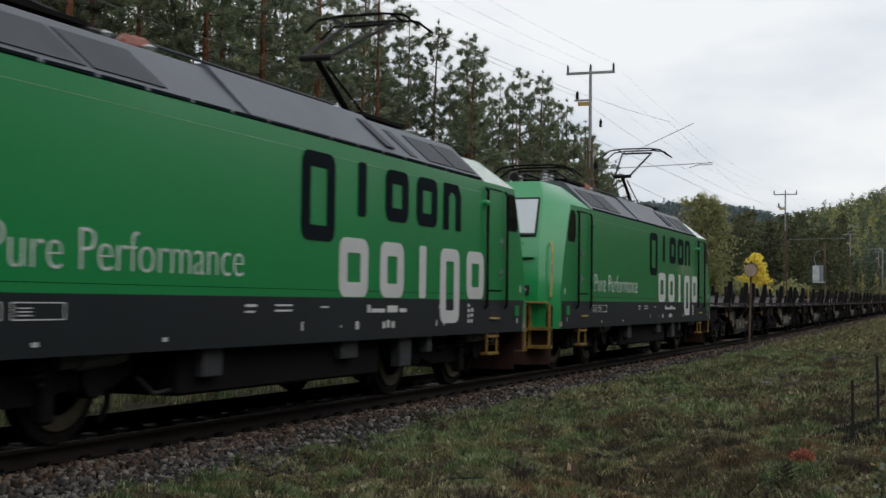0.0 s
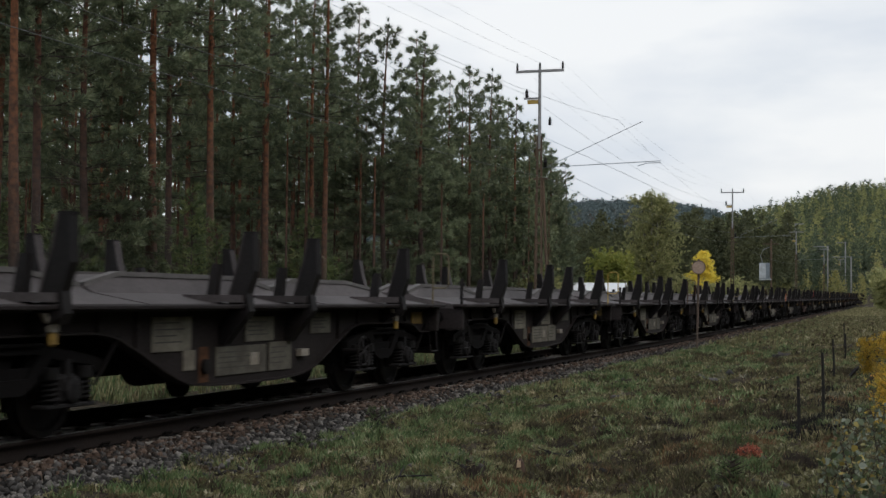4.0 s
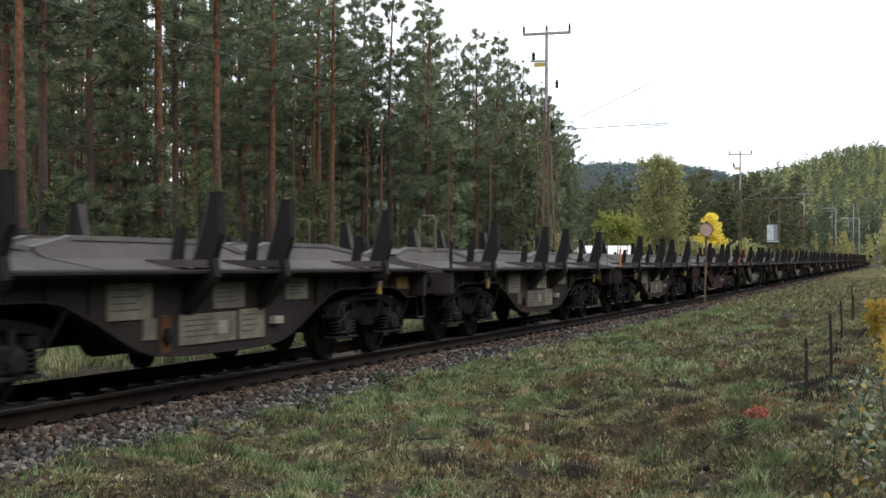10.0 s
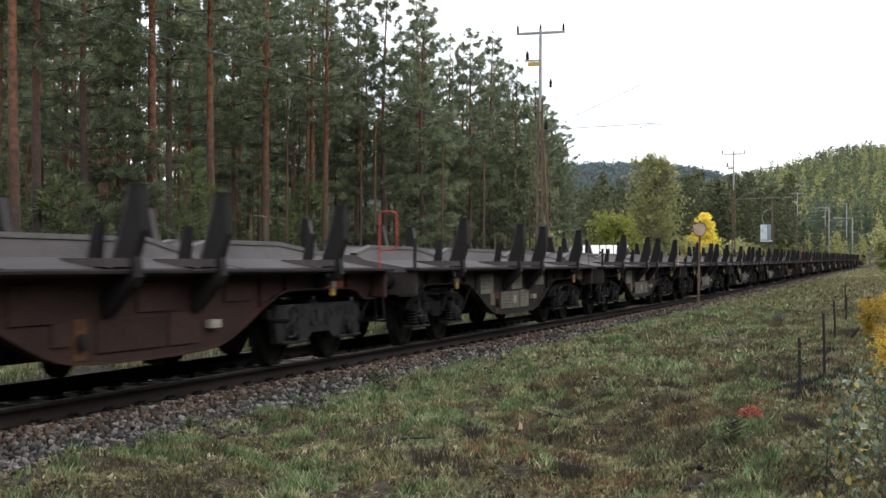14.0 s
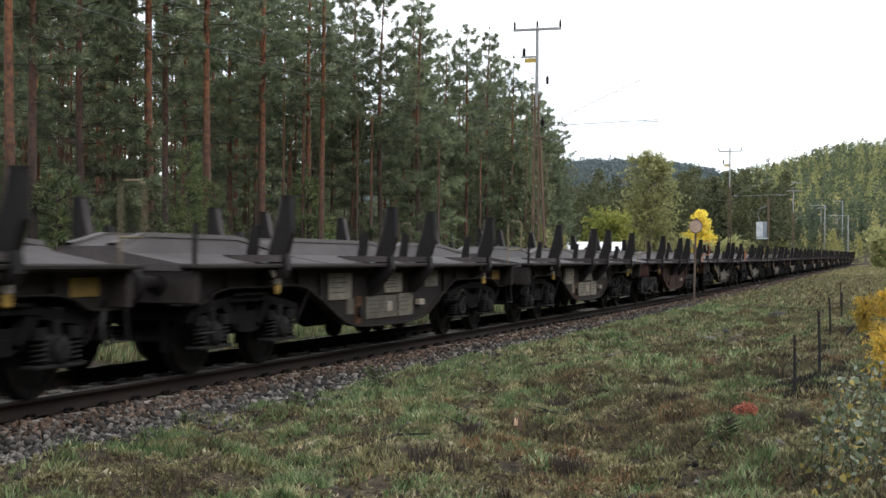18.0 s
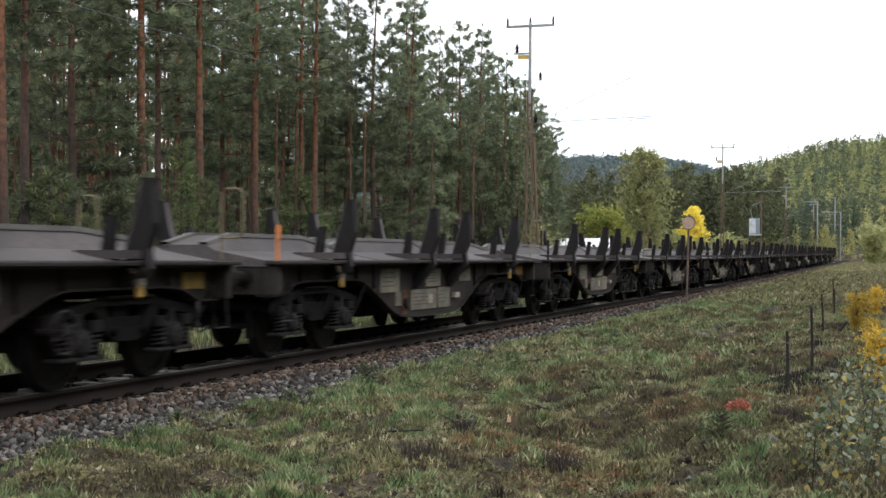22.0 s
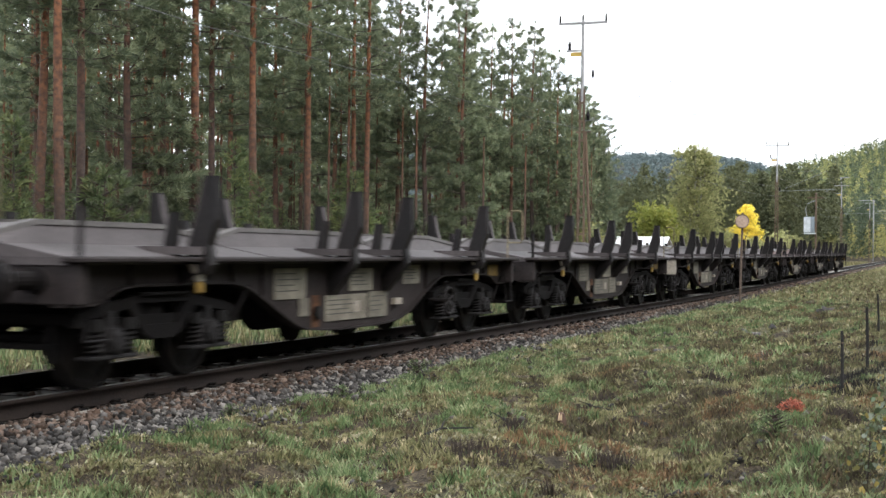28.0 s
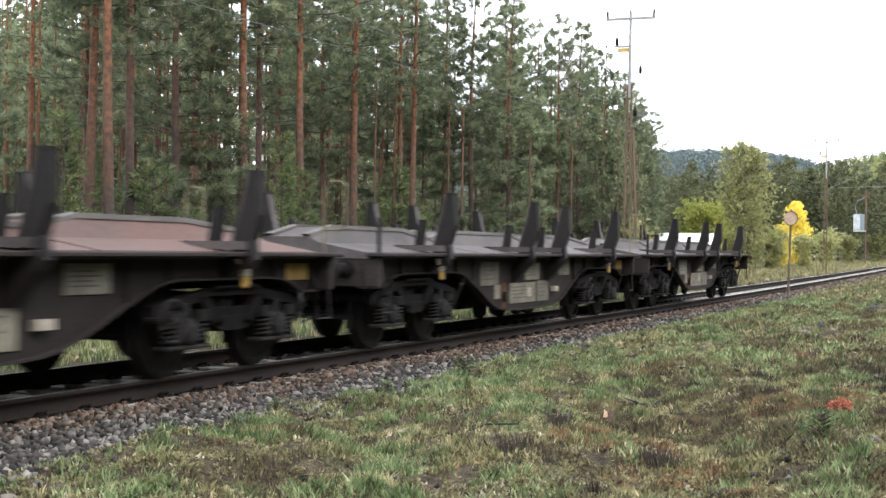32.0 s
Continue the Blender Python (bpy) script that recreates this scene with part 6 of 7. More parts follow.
# height, foot of the crown, reach, girth, density, bark
PINES = ((16.0, 0.50, 1.9, 0.145, 1.0, BARK), (16.0, 0.44, 1.8, 0.13, 1.0, BARK), (13.0, 0.34, 1.75, 0.110, 1.4, BARK), (12.0, 0.17, 1.8, 0.12, 1.4, BARK_DARK), (11.0, 0.06, 1.9, 0.12, 1.5, BARK_DARK), (15.0, 0.40, 1.6, 0.115, 1.0, BARK_DARK))
pines = [tree("pine_tree", PINE_LABEL, "tree", *pine(h, st, re, g, de, bk), bk, NEEDLE) for h, st, re, g, de, bk in PINES]
# those deeper in the wood carry coarser sprays
DEEP = ((16.0, 0.46, 1.75, 0.13, 0.6, BARK), (15.0, 0.38, 1.7, 0.12, 0.6, BARK_DARK), (14.0, 0.28, 1.7, 0.11, 0.6, BARK))
deep_pines = [tree("pine_tree", PINE_LABEL, "tree", *pine(h, st, re, g, de, bk, (0.28, 0.050, 11), (0.5, 0.8)), bk, NEEDLE) for h, st, re, g, de, bk in DEEP]
SPRUCES = ((13.0, 1.9, 0.14), (9.0, 1.5, 0.10))
spruces = [tree("spruce_tree", "dark green spruce in the pine wood", "tree", *spruce(h, re, g), BARK_DARK, SPRUCE) for h, re, g in SPRUCES]
YOUNGS = ((4.2, 1.05, 0.05), (2.6, 0.75, 0.035))
saplings = [tree("young_spruce", "light green young spruce between the pines", "tree", *spruce(h, re, g, 1.5, -0.05, 0.16), TWIG, YOUNG) for h, re, g in YOUNGS]
TALL = {id(p): k[0] for ps, ks in ((pines, PINES), (deep_pines, DEEP), (spruces, SPRUCES), (saplings, YOUNGS)) for p, k in zip(ps, ks)}
first_use = set()
LANES = (0.688, 0.612, 0.574, 0.398, 0.468)


def plant(source, x, y, height=None, sink=0.06):
    """Stand a copy of a tree at (x, y); the height scales it."""
    k = 1.0 if height is None else height / TALL[id(source)]
    m = Matrix.Translation((x, y, float(ground_z(x, y)) - sink)) @ Matrix.Rotation(rng.uniform(0, 6.28), 4, "Z")
    if id(source) not in first_use:
        first_use.add(id(source))
        ob = source
        ob.matrix_basis = m
    else:
        ob = copy_thing(source, m)
    ob.scale = (k * rng.uniform(0.92, 1.08),) * 2 + (k,)
    return ob


# the front row beside the line: sight line, distance along the line, kind, height
ROW = [(0.758, 25.5, 1, 15.5), (0.728, 24.6, 0, 16.0), (0.708, 25.8, 5, 15.0), (0.680, 31.0, 1, 15.5), (0.655, 28.5, 3, 13.0), (0.612, 36.0, 5, 15.0), (0.5925, 30.2, 0, 16.0), (0.5785, 33.5, 5, 15.5), (0.5645, 39.0, 2, 14.5),
       (0.538, 33.2, 1, 16.0), (0.517, 43.0, 2, 13.5), (0.490, 38.5, 1, 15.0), (0.468, 46.0, 2, 13.5), (0.4461, 43.5, 1, 14.0), (0.4386, 40.6, 1, 14.2), (0.411, 46.5, 2, 12.6), (0.3835, 46.8, 3, 11.9), (0.363, 51.5, 2, 12.4), (0.352, 50.5, 3, 11.9),
       (0.333, 56.0, 2, 11.6), (0.3165, 56.6, 2, 11.8), (0.297, 60.6, 3, 12.3), (0.285, 64.0, 2, 11.4), (0.278, 64.2, 4, 11.5), (0.265, 66.5, 4, 10.7), (0.2585, 69.0, 4, 10.0), (0.252, 70.5, 4, 9.6), (0.2465, 73.0, 4, 8.6)]
ROW = [(8.53 - q * y, y, k, h) for q, y, k, h in ROW]
for x, y, k, h in ROW:
    plant(pines[k], x, y, h)
placed = [(x, y) for x, y, _, _ in ROW]
for q, y, h in ((0.628, 29.5, 10.5), (0.60, 44.0, 9.0)):
    plant(spruces[0], 8.53 - q * y, y, h)
    placed.append((8.53 - q * y, y))
tries = 0
while len(placed) < 150 and tries < 9000:
    tries += 1
    x = -10.5 - 40 * rng.uniform(0, 1) ** 1.3
    far = (8.53 - x) / 0.2377
    y = rng.uniform((8.53 - x) * 1.02, min(far * 0.985, 150))
    if x < -14 and min(abs((8.53 - x) / y - q) for q in LANES) < 0.011:
        continue
    gap = 1.7 + 0.025 * (-x)
    if any((x - a) ** 2 + (y - b) ** 2 < gap * gap for a, b in placed):
        continue
    edge = math.hypot(x - 8.53, y) * float(np.interp((8.53 - x) / y, (0.237, 0.262, 0.30, 0.335, 0.43, 0.50), (0.10, 0.135, 0.160, 0.172, 0.205, 0.32)))
    h = min(rng.uniform(13.0, 17.0), 1.2 + edge * rng.uniform(0.85, 1.0))
    placed.append((x, y))
    if rng.uniform() < 0.12:
        plant(spruces[0 if h > 11 else 1], x, y, h * 0.85)
    elif x > -15:
        plant(pines[int(rng.integers(1, 6))], x, y, h)
    else:
        plant(deep_pines[int(rng.integers(0, 3))], x, y, h)
for _ in range(80):
    x = -9.0 - 24 * rng.uniform() ** 1.3
    y = rng.uniform((8.53 - x) * 1.05, min((8.53 - x) / 0.24, 95))
    plant(saplings[int(rng.integers(0, 2))], x, y, rng.uniform(1.4, 5.0))
for q, y, h in ((0.558, 31.6, 4.6), (0.548, 33.4, 4.2), (0.535, 31.0, 3.6), (0.64, 27.0, 2.6), (0.43, 42.0, 2.4), (0.35, 49.5, 2.0)):
    plant(saplings[0], 8.53 - q * y, y, h)

# far woods, as one mass each


def far_woods(name, label, x, y, h, n, reach, material, size, per=6):
    k = len(x)
    z0 = ground_z(x, y)
    q = rng.uniform(0.06, 1.0, (k, n)) ** 0.85
    a = rng.uniform(0, 2 * np.pi, (k, n))
    r = (reach * h)[:, None] * (1 - q) ** 0.8 * np.sqrt(rng.uniform(0.25, 1, (k, n))) + 0.02 * h[:, None]
    c = np.stack([x[:, None] + r * np.cos(a), y[:, None] + r * np.sin(a), z0[:, None] + q * h[:, None]], -1).reshape(-1, 3)
    le = np.repeat(size * h, n)
    v, f = fans(c, le, le * 0.55, per, 0.1, 0.8)
    return tagged(new(name, np_mesh(name, v, f, material)), label, "woods", kind="stuff")


def wedge(n, r0, r1, y0, y1):
    """Places between two sight lines, x = 8.53 - r * y."""
    y = np.sqrt(rng.uniform(y0 * y0, y1 * y1, n))
    return 8.53 - rng.uniform(r0, r1, n) * y, y


x, y = wedge(420, 0.075, 0.30, 170, 260)
far_woods("distant_pine_wood", "dark pine wood beyond the clearing", x, y, rng.uniform(8.5, 13.5, 420), 80, 0.14, WOOD_MID, 0.045)
x, y = wedge(60, 0.02, 0.095, 235, 330)
far_woods("distant_mixed_wood", "yellowing birches beside the line", x, y, rng.uniform(4, 8, 60), 60, 0.20, HILL_BIRCH, 0.06)
x, y = wedge(75, 0.02, 0.11, 250, 340)
far_woods("distant_spruce_wood", "grey-green spruces beside the line", x, y, rng.uniform(6, 12.5, 75), 80, 0.13, HILL_DARK, 0.055)
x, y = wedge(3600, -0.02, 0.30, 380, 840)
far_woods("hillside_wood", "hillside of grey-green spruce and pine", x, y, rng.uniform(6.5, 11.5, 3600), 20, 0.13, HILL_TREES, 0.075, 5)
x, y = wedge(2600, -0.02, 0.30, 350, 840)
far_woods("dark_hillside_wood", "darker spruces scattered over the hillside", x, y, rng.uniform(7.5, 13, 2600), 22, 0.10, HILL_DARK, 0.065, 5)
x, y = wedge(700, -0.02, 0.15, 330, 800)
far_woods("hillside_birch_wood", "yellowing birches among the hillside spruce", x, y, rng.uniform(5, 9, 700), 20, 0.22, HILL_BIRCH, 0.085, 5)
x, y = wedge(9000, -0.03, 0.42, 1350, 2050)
far_woods("ridge_wood", "distant wooded ridge with blue-green haze in its colour", x, y, rng.uniform(8, 13, 9000), 4, 0.25, FAR_TREES, 0.33, 4)
# the depth of the pine wood
a, d = rng.uniform(0.245, 1.0, 620), rng.uniform(62, 120, 620)
x, y = 8.53 - a * d / np.hypot(a, 1), d / np.hypot(a, 1)
h = rng.uniform(4.0, 9.5, 620)
thick = (a > 0.47) & (rng.uniform(0, 1, 620) < 0.75)
h = np.where(thick, rng.uniform(9.0, 17.0, 620), h)
lane = np.min(np.abs(a[:, None] - np.array(LANES)[None]), 1) < 0.014
h = np.where(lane, np.minimum(h, 0.055 * d), h)
far_woods("inner_pine_wood", "dim depth of the pine wood", x, y, h, 70, 0.14, SPRUCE, 0.030, 7)
foot = np.stack([x, y, ground_z(x, y)], -1)
ta, td = rng.uniform(0.30, 0.85, 36), rng.uniform(44, 66, 36)
tx, ty = 8.53 - ta * td / np.hypot(ta, 1), td / np.hypot(ta, 1)
foot = np.concatenate([foot, np.stack([tx, ty, ground_z(tx, ty)], -1)])
h = np.concatenate([h, td * np.interp(ta, (0.30, 0.34, 0.43, 0.50), (0.105, 0.120, 0.150, 0.24))])
v, f = sticks(foot, foot + np.stack([0 * h, 0 * h, h], -1), rng.uniform(0.05, 0.095, 656))
tagged(new("inner_trunks", np_mesh("inner_trunks", v, f, BARK)), "dim brown trunks deep in the wood", "woods", kind="stuff")
# unseen woods, added across the field behind the camera to darken the train's side
x, y = rng.uniform(24, 44, 520), rng.uniform(-90, 170, 520)
far_woods("field_edge_wood", "unseen pine wood added on the near side of the line", x, y, rng.uniform(9, 13, 520), 60, 0.2, SPRUCE, 0.10)
# another unseen wood, added to close off reflections down the line
x, y = rng.uniform(-40, 30, 200), rng.uniform(-110, -70, 200)
far_woods("south_wood", "unseen pine wood added down the line", x, y, rng.uniform(9, 13, 200), 60, 0.2, SPRUCE, 0.10)

# birches and bushes in the clearing


def stand(ob, x, y, turn=0.0, k=1.0):
    ob.matrix_basis = Matrix.Translation((x, y, float(ground_z(x, y)) - 0.05)) @ Matrix.Rotation(turn, 4, "Z")
    ob.scale = (k, k, k)
    return ob


birch = tree("birch_tree", "slender birch clump with yellow-green autumn leaves", "tree", *broadleaf(9.6, 2.4, 0.09, 6, 0.04, 0.085, 4600, 0.42, slim=True), BIRCH_BARK, BIRCH_LEAF)
stand(birch, -9.0, 101)
stand(copy_thing(birch, Matrix.Identity(4)), -10.6, 108, 1.3, 0.78)
stand(tree("lime_bush", "round bush with bright yellow-green leaves", "bush", *broadleaf(4.3, 1.6, 0.05, 6, 0.1, 0.13, 1300, 1.2), TWIG, LIME_LEAF), -9.4, 88)
gold = tree("golden_birch", "small birch in full golden yellow", "tree", *broadleaf(5.4, 1.10, 0.06, 3, 0.06, 0.075, 3600, 0.45, slim=True), BIRCH_BARK, GOLD_LEAF)
stand(gold, -9.15, 130, 0, 1.15)
stand(copy_thing(gold, Matrix.Identity(4)), -9.2, 121, 1.0, 0.72)
willow = tree("willow_bush", "grey-green willow bush beside the line", "bush", *broadleaf(3.2, 1.3, 0.04, 6, 0.05, 0.12, 900, 1.2), TWIG, BIRCH_LEAF)
for x, y, k in ((-7.5, 62, 0.8), (-8.0, 108, 0.9), (-6.8, 118, 0.8), (-7.5, 140, 1.0), (-6.5, 150, 0.9), (-5.6, 175, 1.1), (6.5, 190, 1.4), (7.4, 215, 1.6), (5.6, 240, 1.8)):
    stand(willow if k == 0.8 and y == 62 else copy_thing(willow, Matrix.Identity(4)), x, y, x * 3, k)
dark = [copy_thing(spruces[1], Matrix.Identity(4)) for _ in range(3)]
stand(dark[0], -9.8, 172, 1.0, 0.75), stand(dark[1], -8.6, 182, 2.0, 0.6), stand(dark[2], 7.0, 205, 0.4, 0.7)

# shrubs by the fence
amber = tree("amber_bush", "bush with amber-yellow autumn leaves", "bush", *broadleaf(1.55, 0.62, 0.016, 7, 0.1, 0.040, 760, 1.0), TWIG, AMBER_LEAF)
stand(amber, 7.90, 29.0, 0, 0.5)
stand(copy_thing(amber, Matrix.Identity(4)), 8.26, 24.0, 2.0, 0.28)
stand(copy_thing(amber, Matrix.Identity(4)), 8.42, 19.0, 4.0, 0.34)
stand(copy_thing(amber, Matrix.Identity(4)), 8.2, 36.0, 1.0, 0.45)
stand(copy_thing(amber, Matrix.Identity(4)), 8.47, 15.0, 3.0, 0.4)


def aspen_shoot(h):
    """A thin shoot with round leaves."""
    zs = np.linspace(0, h, 6)
    lean = rng.normal(0, 0.12, 2)
    pts = np.stack([lean[0] * zs / h, lean[1] * zs / h, zs], -1)
    n = int(92 * h / 0.8)
    q = rng.uniform(0.12, 1.0, n)
    a = rng.uniform(0, 2 * np.pi, n)
    o = np.stack([lean[0] * q, lean[1] * q, q * h], -1)
    r = rng.uniform(0.04, 0.17, n) * (1.1 - 0.5 * q)
    e = o + np.stack([np.cos(a) * r, np.sin(a) * r, rng.uniform(-0.02, 0.07, n)], -1)
    t = np.arange(8) * 2 * np.pi / 8
    disc = np.stack([np.cos(t) * (1.05 + 0.42 * np.cos(t) ** 3), np.sin(t) * 0.84, 0.12 * np.cos(2 * t)], -1)
    size = rng.uniform(0.011, 0.029, n)
    v = np.einsum("nij,kj->nki", turns(n, 0.22), disc) * size[:, None, None] + e[:, None]
    f = np.arange(n * 8).reshape(n, 8)
    return stem(pts, 0.007 * (1.1 - zs / h), 5), sticks(o, e, 0.0022), (v.reshape(-1, 3), f)


shoots = [tree("aspen_shoot", "thin aspen shoot with round grey-green leaves", "shrub", *aspen_shoot(h), TWIG, ASPEN_LEAF) for h in (0.85, 0.65, 0.5)]
for i, (x, y, k) in enumerate(((8.10, 9.4, 0), (8.26, 10.2, 0), (8.02, 10.0, 1), (8.20, 9.0, 1), (8.36, 11.0, 0), (8.12, 11.2, 2), (8.30, 12.2, 0), (8.05, 8.6, 2), (8.32, 9.6, 1), (8.18, 12.9, 1), (7.96, 9.2, 2), (8.40, 13.6, 0), (8.28, 8.7, 1))):
    src = shoots[k]
    used = id(src) in first_use
    first_use.add(id(src))
    stand(src if not used else copy_thing(src, Matrix.Identity(4)), x + 0.10, y, i * 1.7, 0.85 + 0.04 * (i % 6))
red_bush = tree("red_seedling", "low seedling with coral-red leaves", "plant", *broadleaf(0.15, 0.13, 0.004, 4, 0.1, 0.014, 260, 1.3), TWIG, RED_LEAF)
stand(red_bush, 7.22, 12.6)
stand(copy_thing(red_bush, Matrix.Identity(4)), 8.3, 27.0, 2.0, 1.6)
seedling = tree("pine_seedling", "knee-high green pine seedling in the grass", "plant", *spruce(0.42, 0.13, 0.008, 2.6, 0.25, 0.06), TWIG, LUSH)
for i, (x, y, k) in enumerate(((7.32, 10.4, 0.62), (7.18, 10.7, 0.45), (2.5, 13.2, 0.6), (2.35, 15.8, 0.7), (2.5, 10.8, 0.5))):
    stand(seedling if i == 0 else copy_thing(seedling, Matrix.Identity(4)), x, y, i, k)

# ---- line-side things ----


def insulator(bm, x, y, z, r=0.06, h=0.22):
    lathe(bm, [(0, 0.02), (0.04, r), (0.07, 0.03), (0.10, r), (0.13, 0.03), (0.16, r * 0.9), (h, 0.015)], (x, y, z), "z", 8)


def mast(y, z, strut=True, tall=9.2):
    top = empty("catenary_mast", "rust-brown lattice catenary mast with grey top and crossarm", "mast", "catenary masts", pose(-2.85, y, z))
    for e in (-1, 1):
        part("leg", tubed([(e * 0.125, 0, -0.4), (e * 0.06, 0, 7.0)], 0.044, 4), MAST_WOOD, top)
    for i in range(11):
        half = 0.125 - 0.065 * (0.3 + i * 0.62) / 7.0
        part("batten", boxed(-half, half, -0.035, 0.035, 0.3 + i * 0.62, 0.37 + i * 0.62), MAST_WOOD, top)
    if strut:
        part("strut", tubed([(0.40, 0.10, -0.3), (0.12, 0.02, 5.6)], 0.055, 6), MAST_WOOD, top, "leaning brown strut")
    part("upper_post", tubed([(0, 0, 6.6), (0, 0, tall + 0.1)], 0.06, 8, 0.05), MAST_GREY, top, "grey upper post")
    arm = part("crossarm", boxed(-0.82, 0.82, -0.05, 0.05, tall - 0.06, tall + 0.02), MAST_GREY, top)
    for x in (-0.78, 0.0, 0.78):
        bm = bmesh.new()
        insulator(bm, x, 0, tall + 0.02, 0.05, 0.26)
        part("pin_insulator", bm, STAKE, arm, "dark pin insulator")
    bm = bmesh.new()
    tube(bm, [(0.1, 0, 5.95), (4.05, 0, 6.08)], 0.013, 6)
    tube(bm, [(0.1, 0, 5.90), (3.45, 0, 7.38)], 0.011, 6)
    tube(bm, [(3.3, 0, 5.93), (3.6, 0, 6.02), (4.05, 0, 6.02)], 0.012, 6)
    part("cantilever", bm, GREY_STEEL, top, "thin grey cantilever over the track")
    for x, yy, zz, r, h in ((0.2, 0.02, 5.95, 0.09, 0.34), (0.35, 0.02, 7.35, 0.07, 0.30), (-0.45, 0, 8.3, 0.08, 0.30)):
        bm = bmesh.new()
        insulator(bm, x, yy, zz, r, h)
        part("insulator", bm, STAKE, top)
    part("yellow_flag", boxed(-0.42, -0.03, -0.02, 0.0, 8.08, 8.22), YELLOW_BRIGHT, top, "small yellow plate")
    part("side_arm", boxed(-0.55, 0.02, -0.03, 0.03, 8.24, 8.30), MAST_GREY, top)
    part("wire_bracket", boxed(-0.20, 0.30, -0.03, 0.03, 5.55, 5.60), MAST_WOOD, top)
    return top


MASTS = [(43.65, True), (98.4, False), (161, False), (221, False), (283, False)]
for y, st in MASTS:
    mast(y, rise1(y) - 0.2, st)


def wire_run(x, z, sag, r, label, ys=(-18, 43.65, 98.4, 161, 221, 283)):
    bm = bmesh.new()
    pts = []
    for a, b in zip(ys, ys[1:]):
        for i in range(10):
            q = i / 10
            y = a + (b - a) * q
            pts.append((x, y, z + rise1(y) - sag * 4 * q * (1 - q)))
    pts.append((x, ys[-1], z + rise1(ys[-1])))
    tube(bm, pts, r, 4)
    return tagged(obj("overhead_wire", bm, WIRE), label, "wire", "overhead wires")


wire_run(0.0, 5.50, 0.05, 0.0055, "dark contact wire over the track")
wire_run(-0.2, 7.25, 1.2, 0.0042, "thin dark messenger wire over the track")
for x in (-3.63, -2.85, -2.07):
    wire_run(x, 9.25, 0.9, 0.0024, "thin dark feeder wire on the crossarms")
wire_run(-3.3, 8.2, 0.7, 0.005, "dark line-side wire beside the masts")
wire_run(-2.6, 5.4, 0.5, 0.007, "dark return wire beside the masts")
wire_run(-3.0, 6.1, 0.5, 0.007, "dark return wire beside the masts")

# round line-side marker
mk = empty("track_marker", "round faded line-side marker on a rusty post", "sign", m=pose(2.46, 43.0, -0.22))
part("post", tubed([(0, 0, -0.2), (0.06, 0, 2.95)], 0.035, 8), SIGN_POST, mk)
plate = part("marker_plate", lathe(bmesh.new(), [(-0.02, 0.21), (0.02, 0.21)], (0.06, -0.05, 2.68), "y", 24), SIGN, mk, "faded pinkish round plate")
ring = bmesh.new()
tube(ring, [(0.06 + 0.21 * math.cos(a), -0.075, 2.68 + 0.21 * math.sin(a)) for a in (2 * math.pi * i / 24 for i in range(25))], 0.014, 5)
part("rim", ring, SIGN_POST, plate)

# fence stakes
for x, y, h in ((7.48, 15.3, 0.68), (7.61, 17.7, 0.78), (7.39, 25.6, 0.72), (7.17, 36.6, 0.76), (6.85, 44.5, 0.9)):
    fp = empty("fence_post", "thin dark weathered fence post", "post", "fence posts", pose(x, y, float(ground_z(x, y)), rng.normal(0, 1.5), rng.normal(0, 1.5), rng.uniform(0, 90)))
    part("stake", tubed([(0, 0, -0.15), (0.005, 0, h * 0.5), (0, 0.004, h)], 0.021, 7, 0.017), CHARRED, fp)
    part("wire_staple", boxed(-0.026, -0.016, -0.012, 0.012, h * 0.8, h * 0.83), SIGN_POST, fp)

# equipment box beside the line, with its post
eq = empty("equipment_cabinet", "pale grey-white equipment cabinet high on a post", "cabinet", m=pose(-5.30, 150, rise1(150) - 0.25))
part("post", tubed([(0.6, 0, -0.4), (0.6, 0, 8.0)], 0.10, 8), MAST_WOOD, eq)
part("body", boxed(-0.55, 0.45, -0.5, 0.4, 3.7, 5.4, bevel=0.03), CABINET_GREY, eq, "blue-grey cabinet body")
part("door", boxed(-0.60, 0.1, -0.53, -0.505, 3.75, 5.35, bevel=0.008), CABINET, eq, "pale cabinet door")
part("base_plate", boxed(-0.6, 0.65, -0.5, 0.45, 3.55, 3.68), CABINET, eq)
part("swan_neck", tubed([(0.6, 0, 7.2), (-0.3, 0, 6.8), (-0.5, 0, 6.2), (-0.3, 0, 5.35)], 0.04, 6), GREY_STEEL, eq)
part("top_arm", boxed(-0.3, 1.4, -0.05, 0.05, 7.4, 7.5), MAST_WOOD, eq)

# low shed with a pale metal roof behind the bushes
sh = empty("low_shed", "low shed with a pale sheet-metal roof", "shed", m=pose(-9.0, 80, float(ground_z(-9.0, 80)) + 0.25))
part("wall", boxed(-1.9, 1.9, -1.2, 1.2, -0.4, 1.55), SHED, sh)
rf = prism(bmesh.new(), [(-1.5, 1.45), (-1.5, 1.52), (0, 2.22), (1.4, 1.52), (1.4, 1.45), (0, 2.14)], "x", -2.1, 2.1)
part("roof", rf, SHED_ROOF, sh, "pale sheet-metal roof")
for i in range(5):
    part("roof_seam", tubed([(-2.0 + i * 1.0, -1.5, 1.53), (-2.0 + i * 1.0, 0, 2.23)], 0.018, 4), SHED_ROOF, sh)

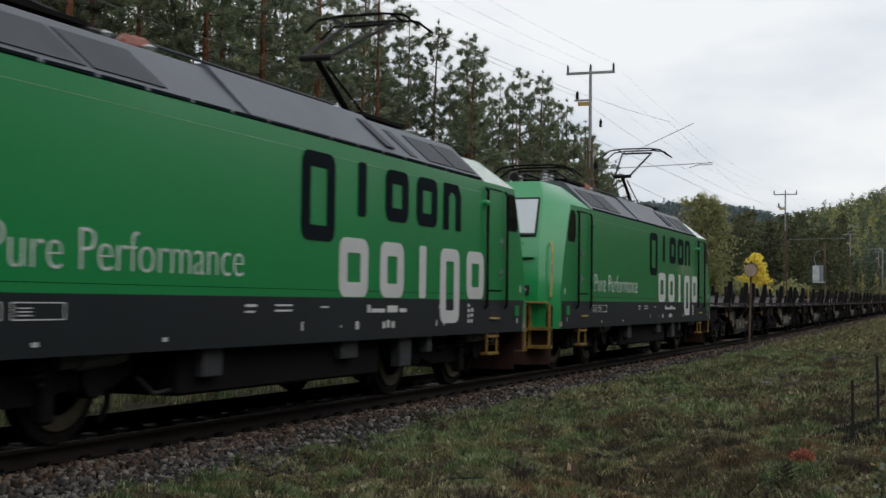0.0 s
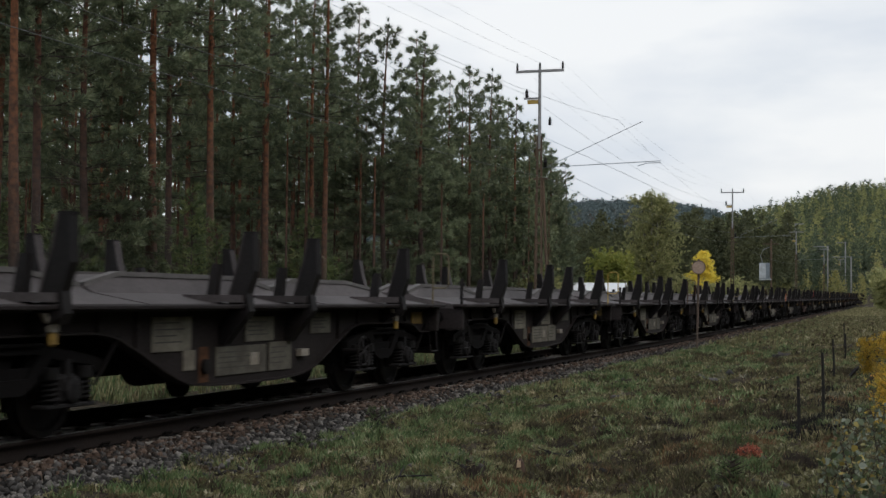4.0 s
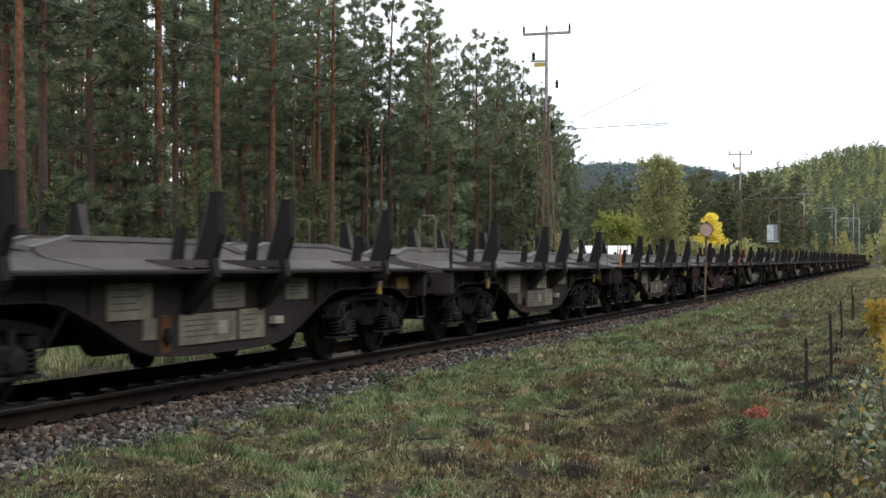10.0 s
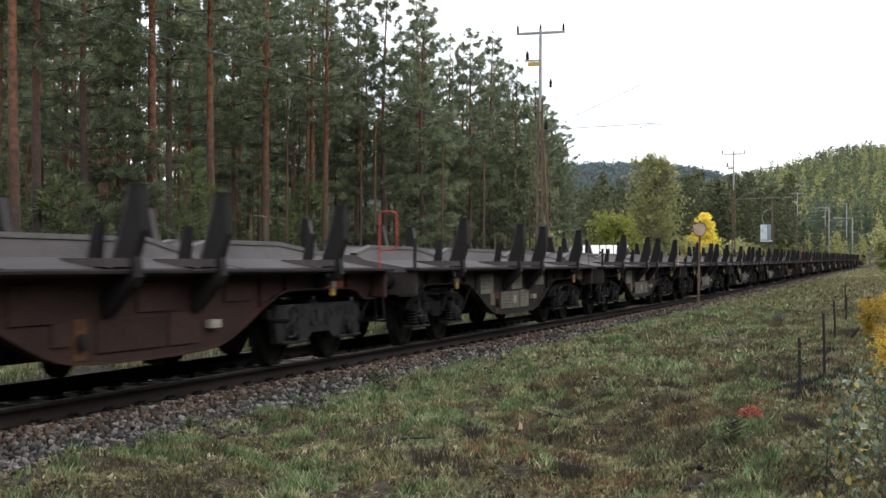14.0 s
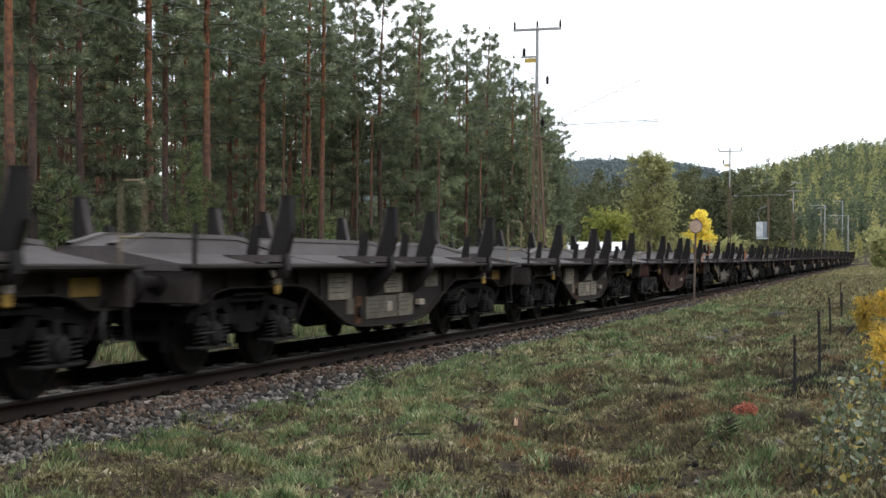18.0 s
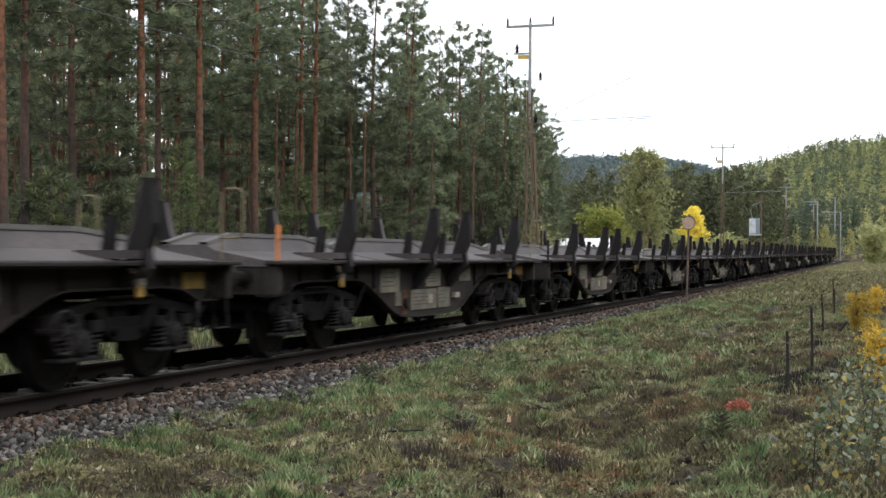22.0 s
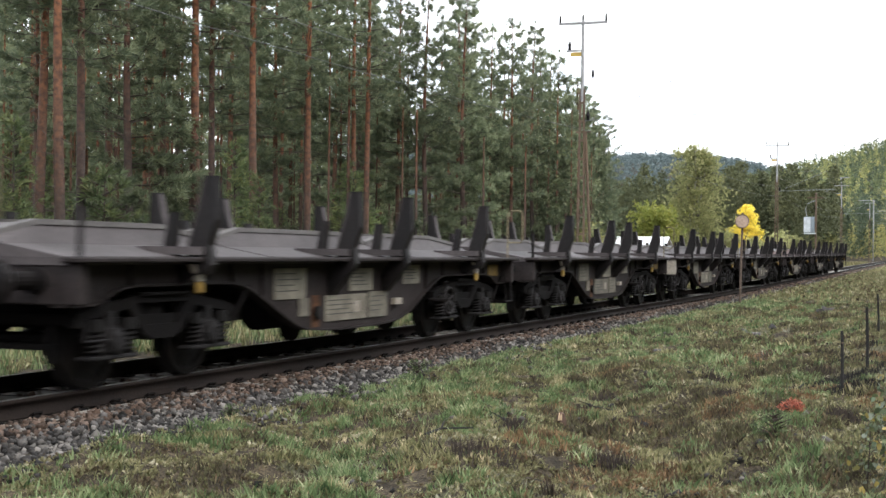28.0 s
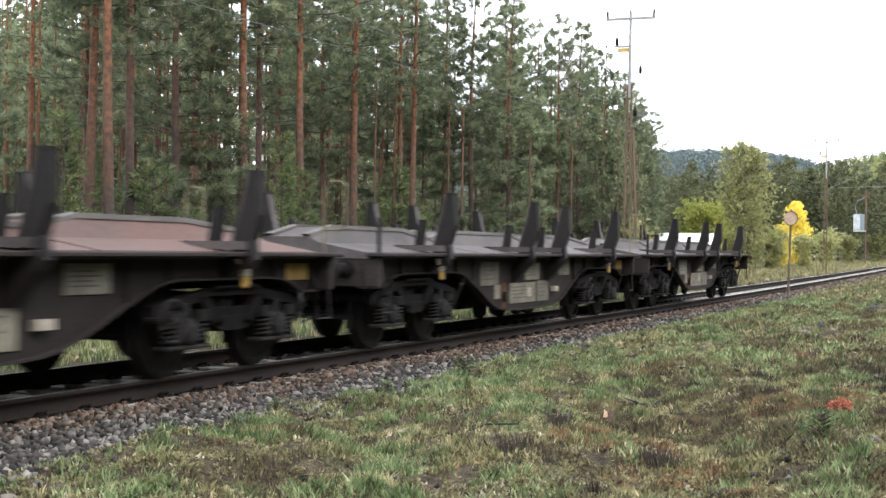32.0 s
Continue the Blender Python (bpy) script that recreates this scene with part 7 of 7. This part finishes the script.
# slender lamp-like masts of the next station, far off
for s_, up, y, arms in ((0.0712, 0.0572, 225, (-1.45, 1.4)), (0.0489, 0.0409, 250, (-2.6, 0.2)), (0.0369, 0.0437, 270, (-1.6, 0.3)), (0.033, 0.0335, 240, (-3.2, 0.2))):
    x = 8.53 - s_ * y
    g = float(ground_z(x, y))
    h = 1.357 + up * y - g
    po = empty("far_mast", "slender grey mast with a short arm", "mast", "far masts", pose(x, y, g))
    part("post", tubed([(0, 0, -0.4), (0, 0, h)], 0.11, 6), MAST_GREY, po)
    part("arm", boxed(arms[0], arms[1], -0.06, 0.06, h - 0.12, h), GREY_STEEL, po)

# small things on the ground
st = empty("broken_stump", "small stump with a pale split top", "stump", m=pose(5.13, 12.4, float(ground_z(5.13, 12.4))))
part("bark", lathe(bmesh.new(), [(-0.05, 0.06), (0.05, 0.05), (0.11, 0.035), (0.13, 0.01)], (0, 0, 0), "z", 9), PINE_BARK, st)
part("split_wood", prism(bmesh.new(), [(-0.02, 0.05), (0.02, 0.055), (0.016, 0.115), (0.004, 0.10), (-0.008, 0.125)], "y", -0.055, -0.035), PALE_WOOD, st, "pale split wood")
for x, y, s in ((4.2, 21.5, 0.10), (4.6, 22.3, 0.07), (5.0, 27, 0.14), (4.7, 27.8, 0.12), (4.4, 26.2, 0.11), (5.5, 36, 0.18), (6.0, 12.2, 0.07), (7.35, 12.4, 0.10), (5.2, 28.4, 0.12), (5.6, 37, 0.16), (3.3, 17.5, 0.05), (6.5, 31, 0.12)):
    v, f = stones(np.zeros((1, 3)), np.array([s]))
    rock = tagged(new("field_stone", np_mesh("field_stone", v, f, STONE_ONE)), "small pale field stone in the grass", "stone", "field stones")
    rock.matrix_basis = pose(x, y, float(ground_z(x, y)) + s * 0.2)
for x, y, a, le in ((4.0, 14.2, 20, 0.5), (4.9, 11.6, 120, 0.4), (6.9, 16.6, 70, 0.5), (7.75, 20.5, 30, 0.6), (5.4, 13.4, 160, 0.45), (4.6, 10.2, 60, 0.5)):
    br = empty("fallen_branch", "dark fallen branch in the heather", "branch", "fallen branches", pose(x, y, float(ground_z(x, y)) + 0.04, 0, 0, a))
    part("stem", tubed([(0, 0, 0), (le * 0.4, 0.04, 0.03), (le, -0.02, 0.02)], 0.014, 5, 0.006), CHARRED, br)
    part("twig", tubed([(le * 0.4, 0.04, 0.03), (le * 0.7, 0.16, 0.09)], 0.008, 4, 0.003), CHARRED, br)
log = empty("charred_log", "charred log leaning in the heather", "log", m=pose(7.55, 26.6, float(ground_z(7.55, 26.6)) + 0.02, 0, -48, 15))
part("wood", tubed([(0, 0, 0), (0.15, 0.01, 0), (0.32, 0, 0)], 0.035, 8, 0.03), CHARRED, log)
part("broken_end", lathe(bmesh.new(), [(0, 0.03), (0.03, 0.02), (0.05, 0.006)], (0.32, 0, 0), "x", 8), CHARRED, log)

# single stones beside the rail, the nearest ones
kinds = []
for i in range(6):
    v, f = stones(np.zeros((1, 3)), np.array([0.034]))
    kinds.append(np_mesh("stone", v, f, STONE_ONE))
for p in strew(290, 1.0, 2.1, 8.0, 13.0, 0.012):
    ob = new("stone", kinds[int(rng.integers(0, 6))])
    ob.parent = ballast
    ob.matrix_basis = Matrix.Translation(p) @ Euler(rng.uniform(0, 6, 3)).to_matrix().to_4x4()


# ---- what moves ----
SPEED = [8.651, 8.81, 9.007, 9.301, 9.684, 10.183, 10.877, 11.637, 12.25, 12.878, 13.479, 14.046, 14.649, 15.167, 15.754, 16.25, 16.652]


def run(t):
    """Metres that the train has gone by t; its speed is given every two seconds."""
    j = min(int(t // 2), 15)
    q = t - 2 * j
    return sum(SPEED[i] + SPEED[i + 1] for i in range(j)) + SPEED[j] * q + (SPEED[j + 1] - SPEED[j]) / 4 * q * q


def on_track(y, half):
    """The pose of a vehicle whose middle is at y, tilted with the line."""
    a, b = rise1(y - half), rise1(y + half)
    return Matrix.Translation((0, y, (a + b) / 2)) @ Matrix.Rotation(math.atan2(b - a, 2 * half), 4, "X")


def roll_wheels(things, radius, base):
    """One turning motion serves all wheelsets of a kind."""
    for spot in (-base, base):
        sets = [w for t in things for b in t.children for w in b.children if w.name.split(".")[0] == "wheelset" and abs(w.location.y - spot) < 0.01]
        rows = []
        for f in range(0, 32 * FPS + 1):
            t = f / FPS
            rows.append((t, pose(0, spot, radius, math.degrees(run(t) / radius))))
        walk(sets[0], rows)
        for w in sets[1:]:
            w.rotation_mode = "QUATERNION"
            w.animation_data_create()
            w.animation_data.action = sets[0].animation_data.action
            w.animation_data.action_slot = sets[0].animation_data.action_slot


def motions():
    times = [i * 0.5 for i in range(65)]
    for ob, y in zip(locos, LOCO_AT):
        walk(ob, [(t, on_track(y - run(t), 5.2)) for t in times])
    for i, ob in enumerate(wagons):
        y = FIRST_WAGON + PITCH * (i + 0.5)
        walk(ob, [(t, on_track(y - run(t), 4.6) @ Matrix.Translation((0, -PITCH / 2, 0))) for t in times])
    roll_wheels(locos, 0.625, 1.3)
    roll_wheels(wagons, 0.46, 0.9)


motions()
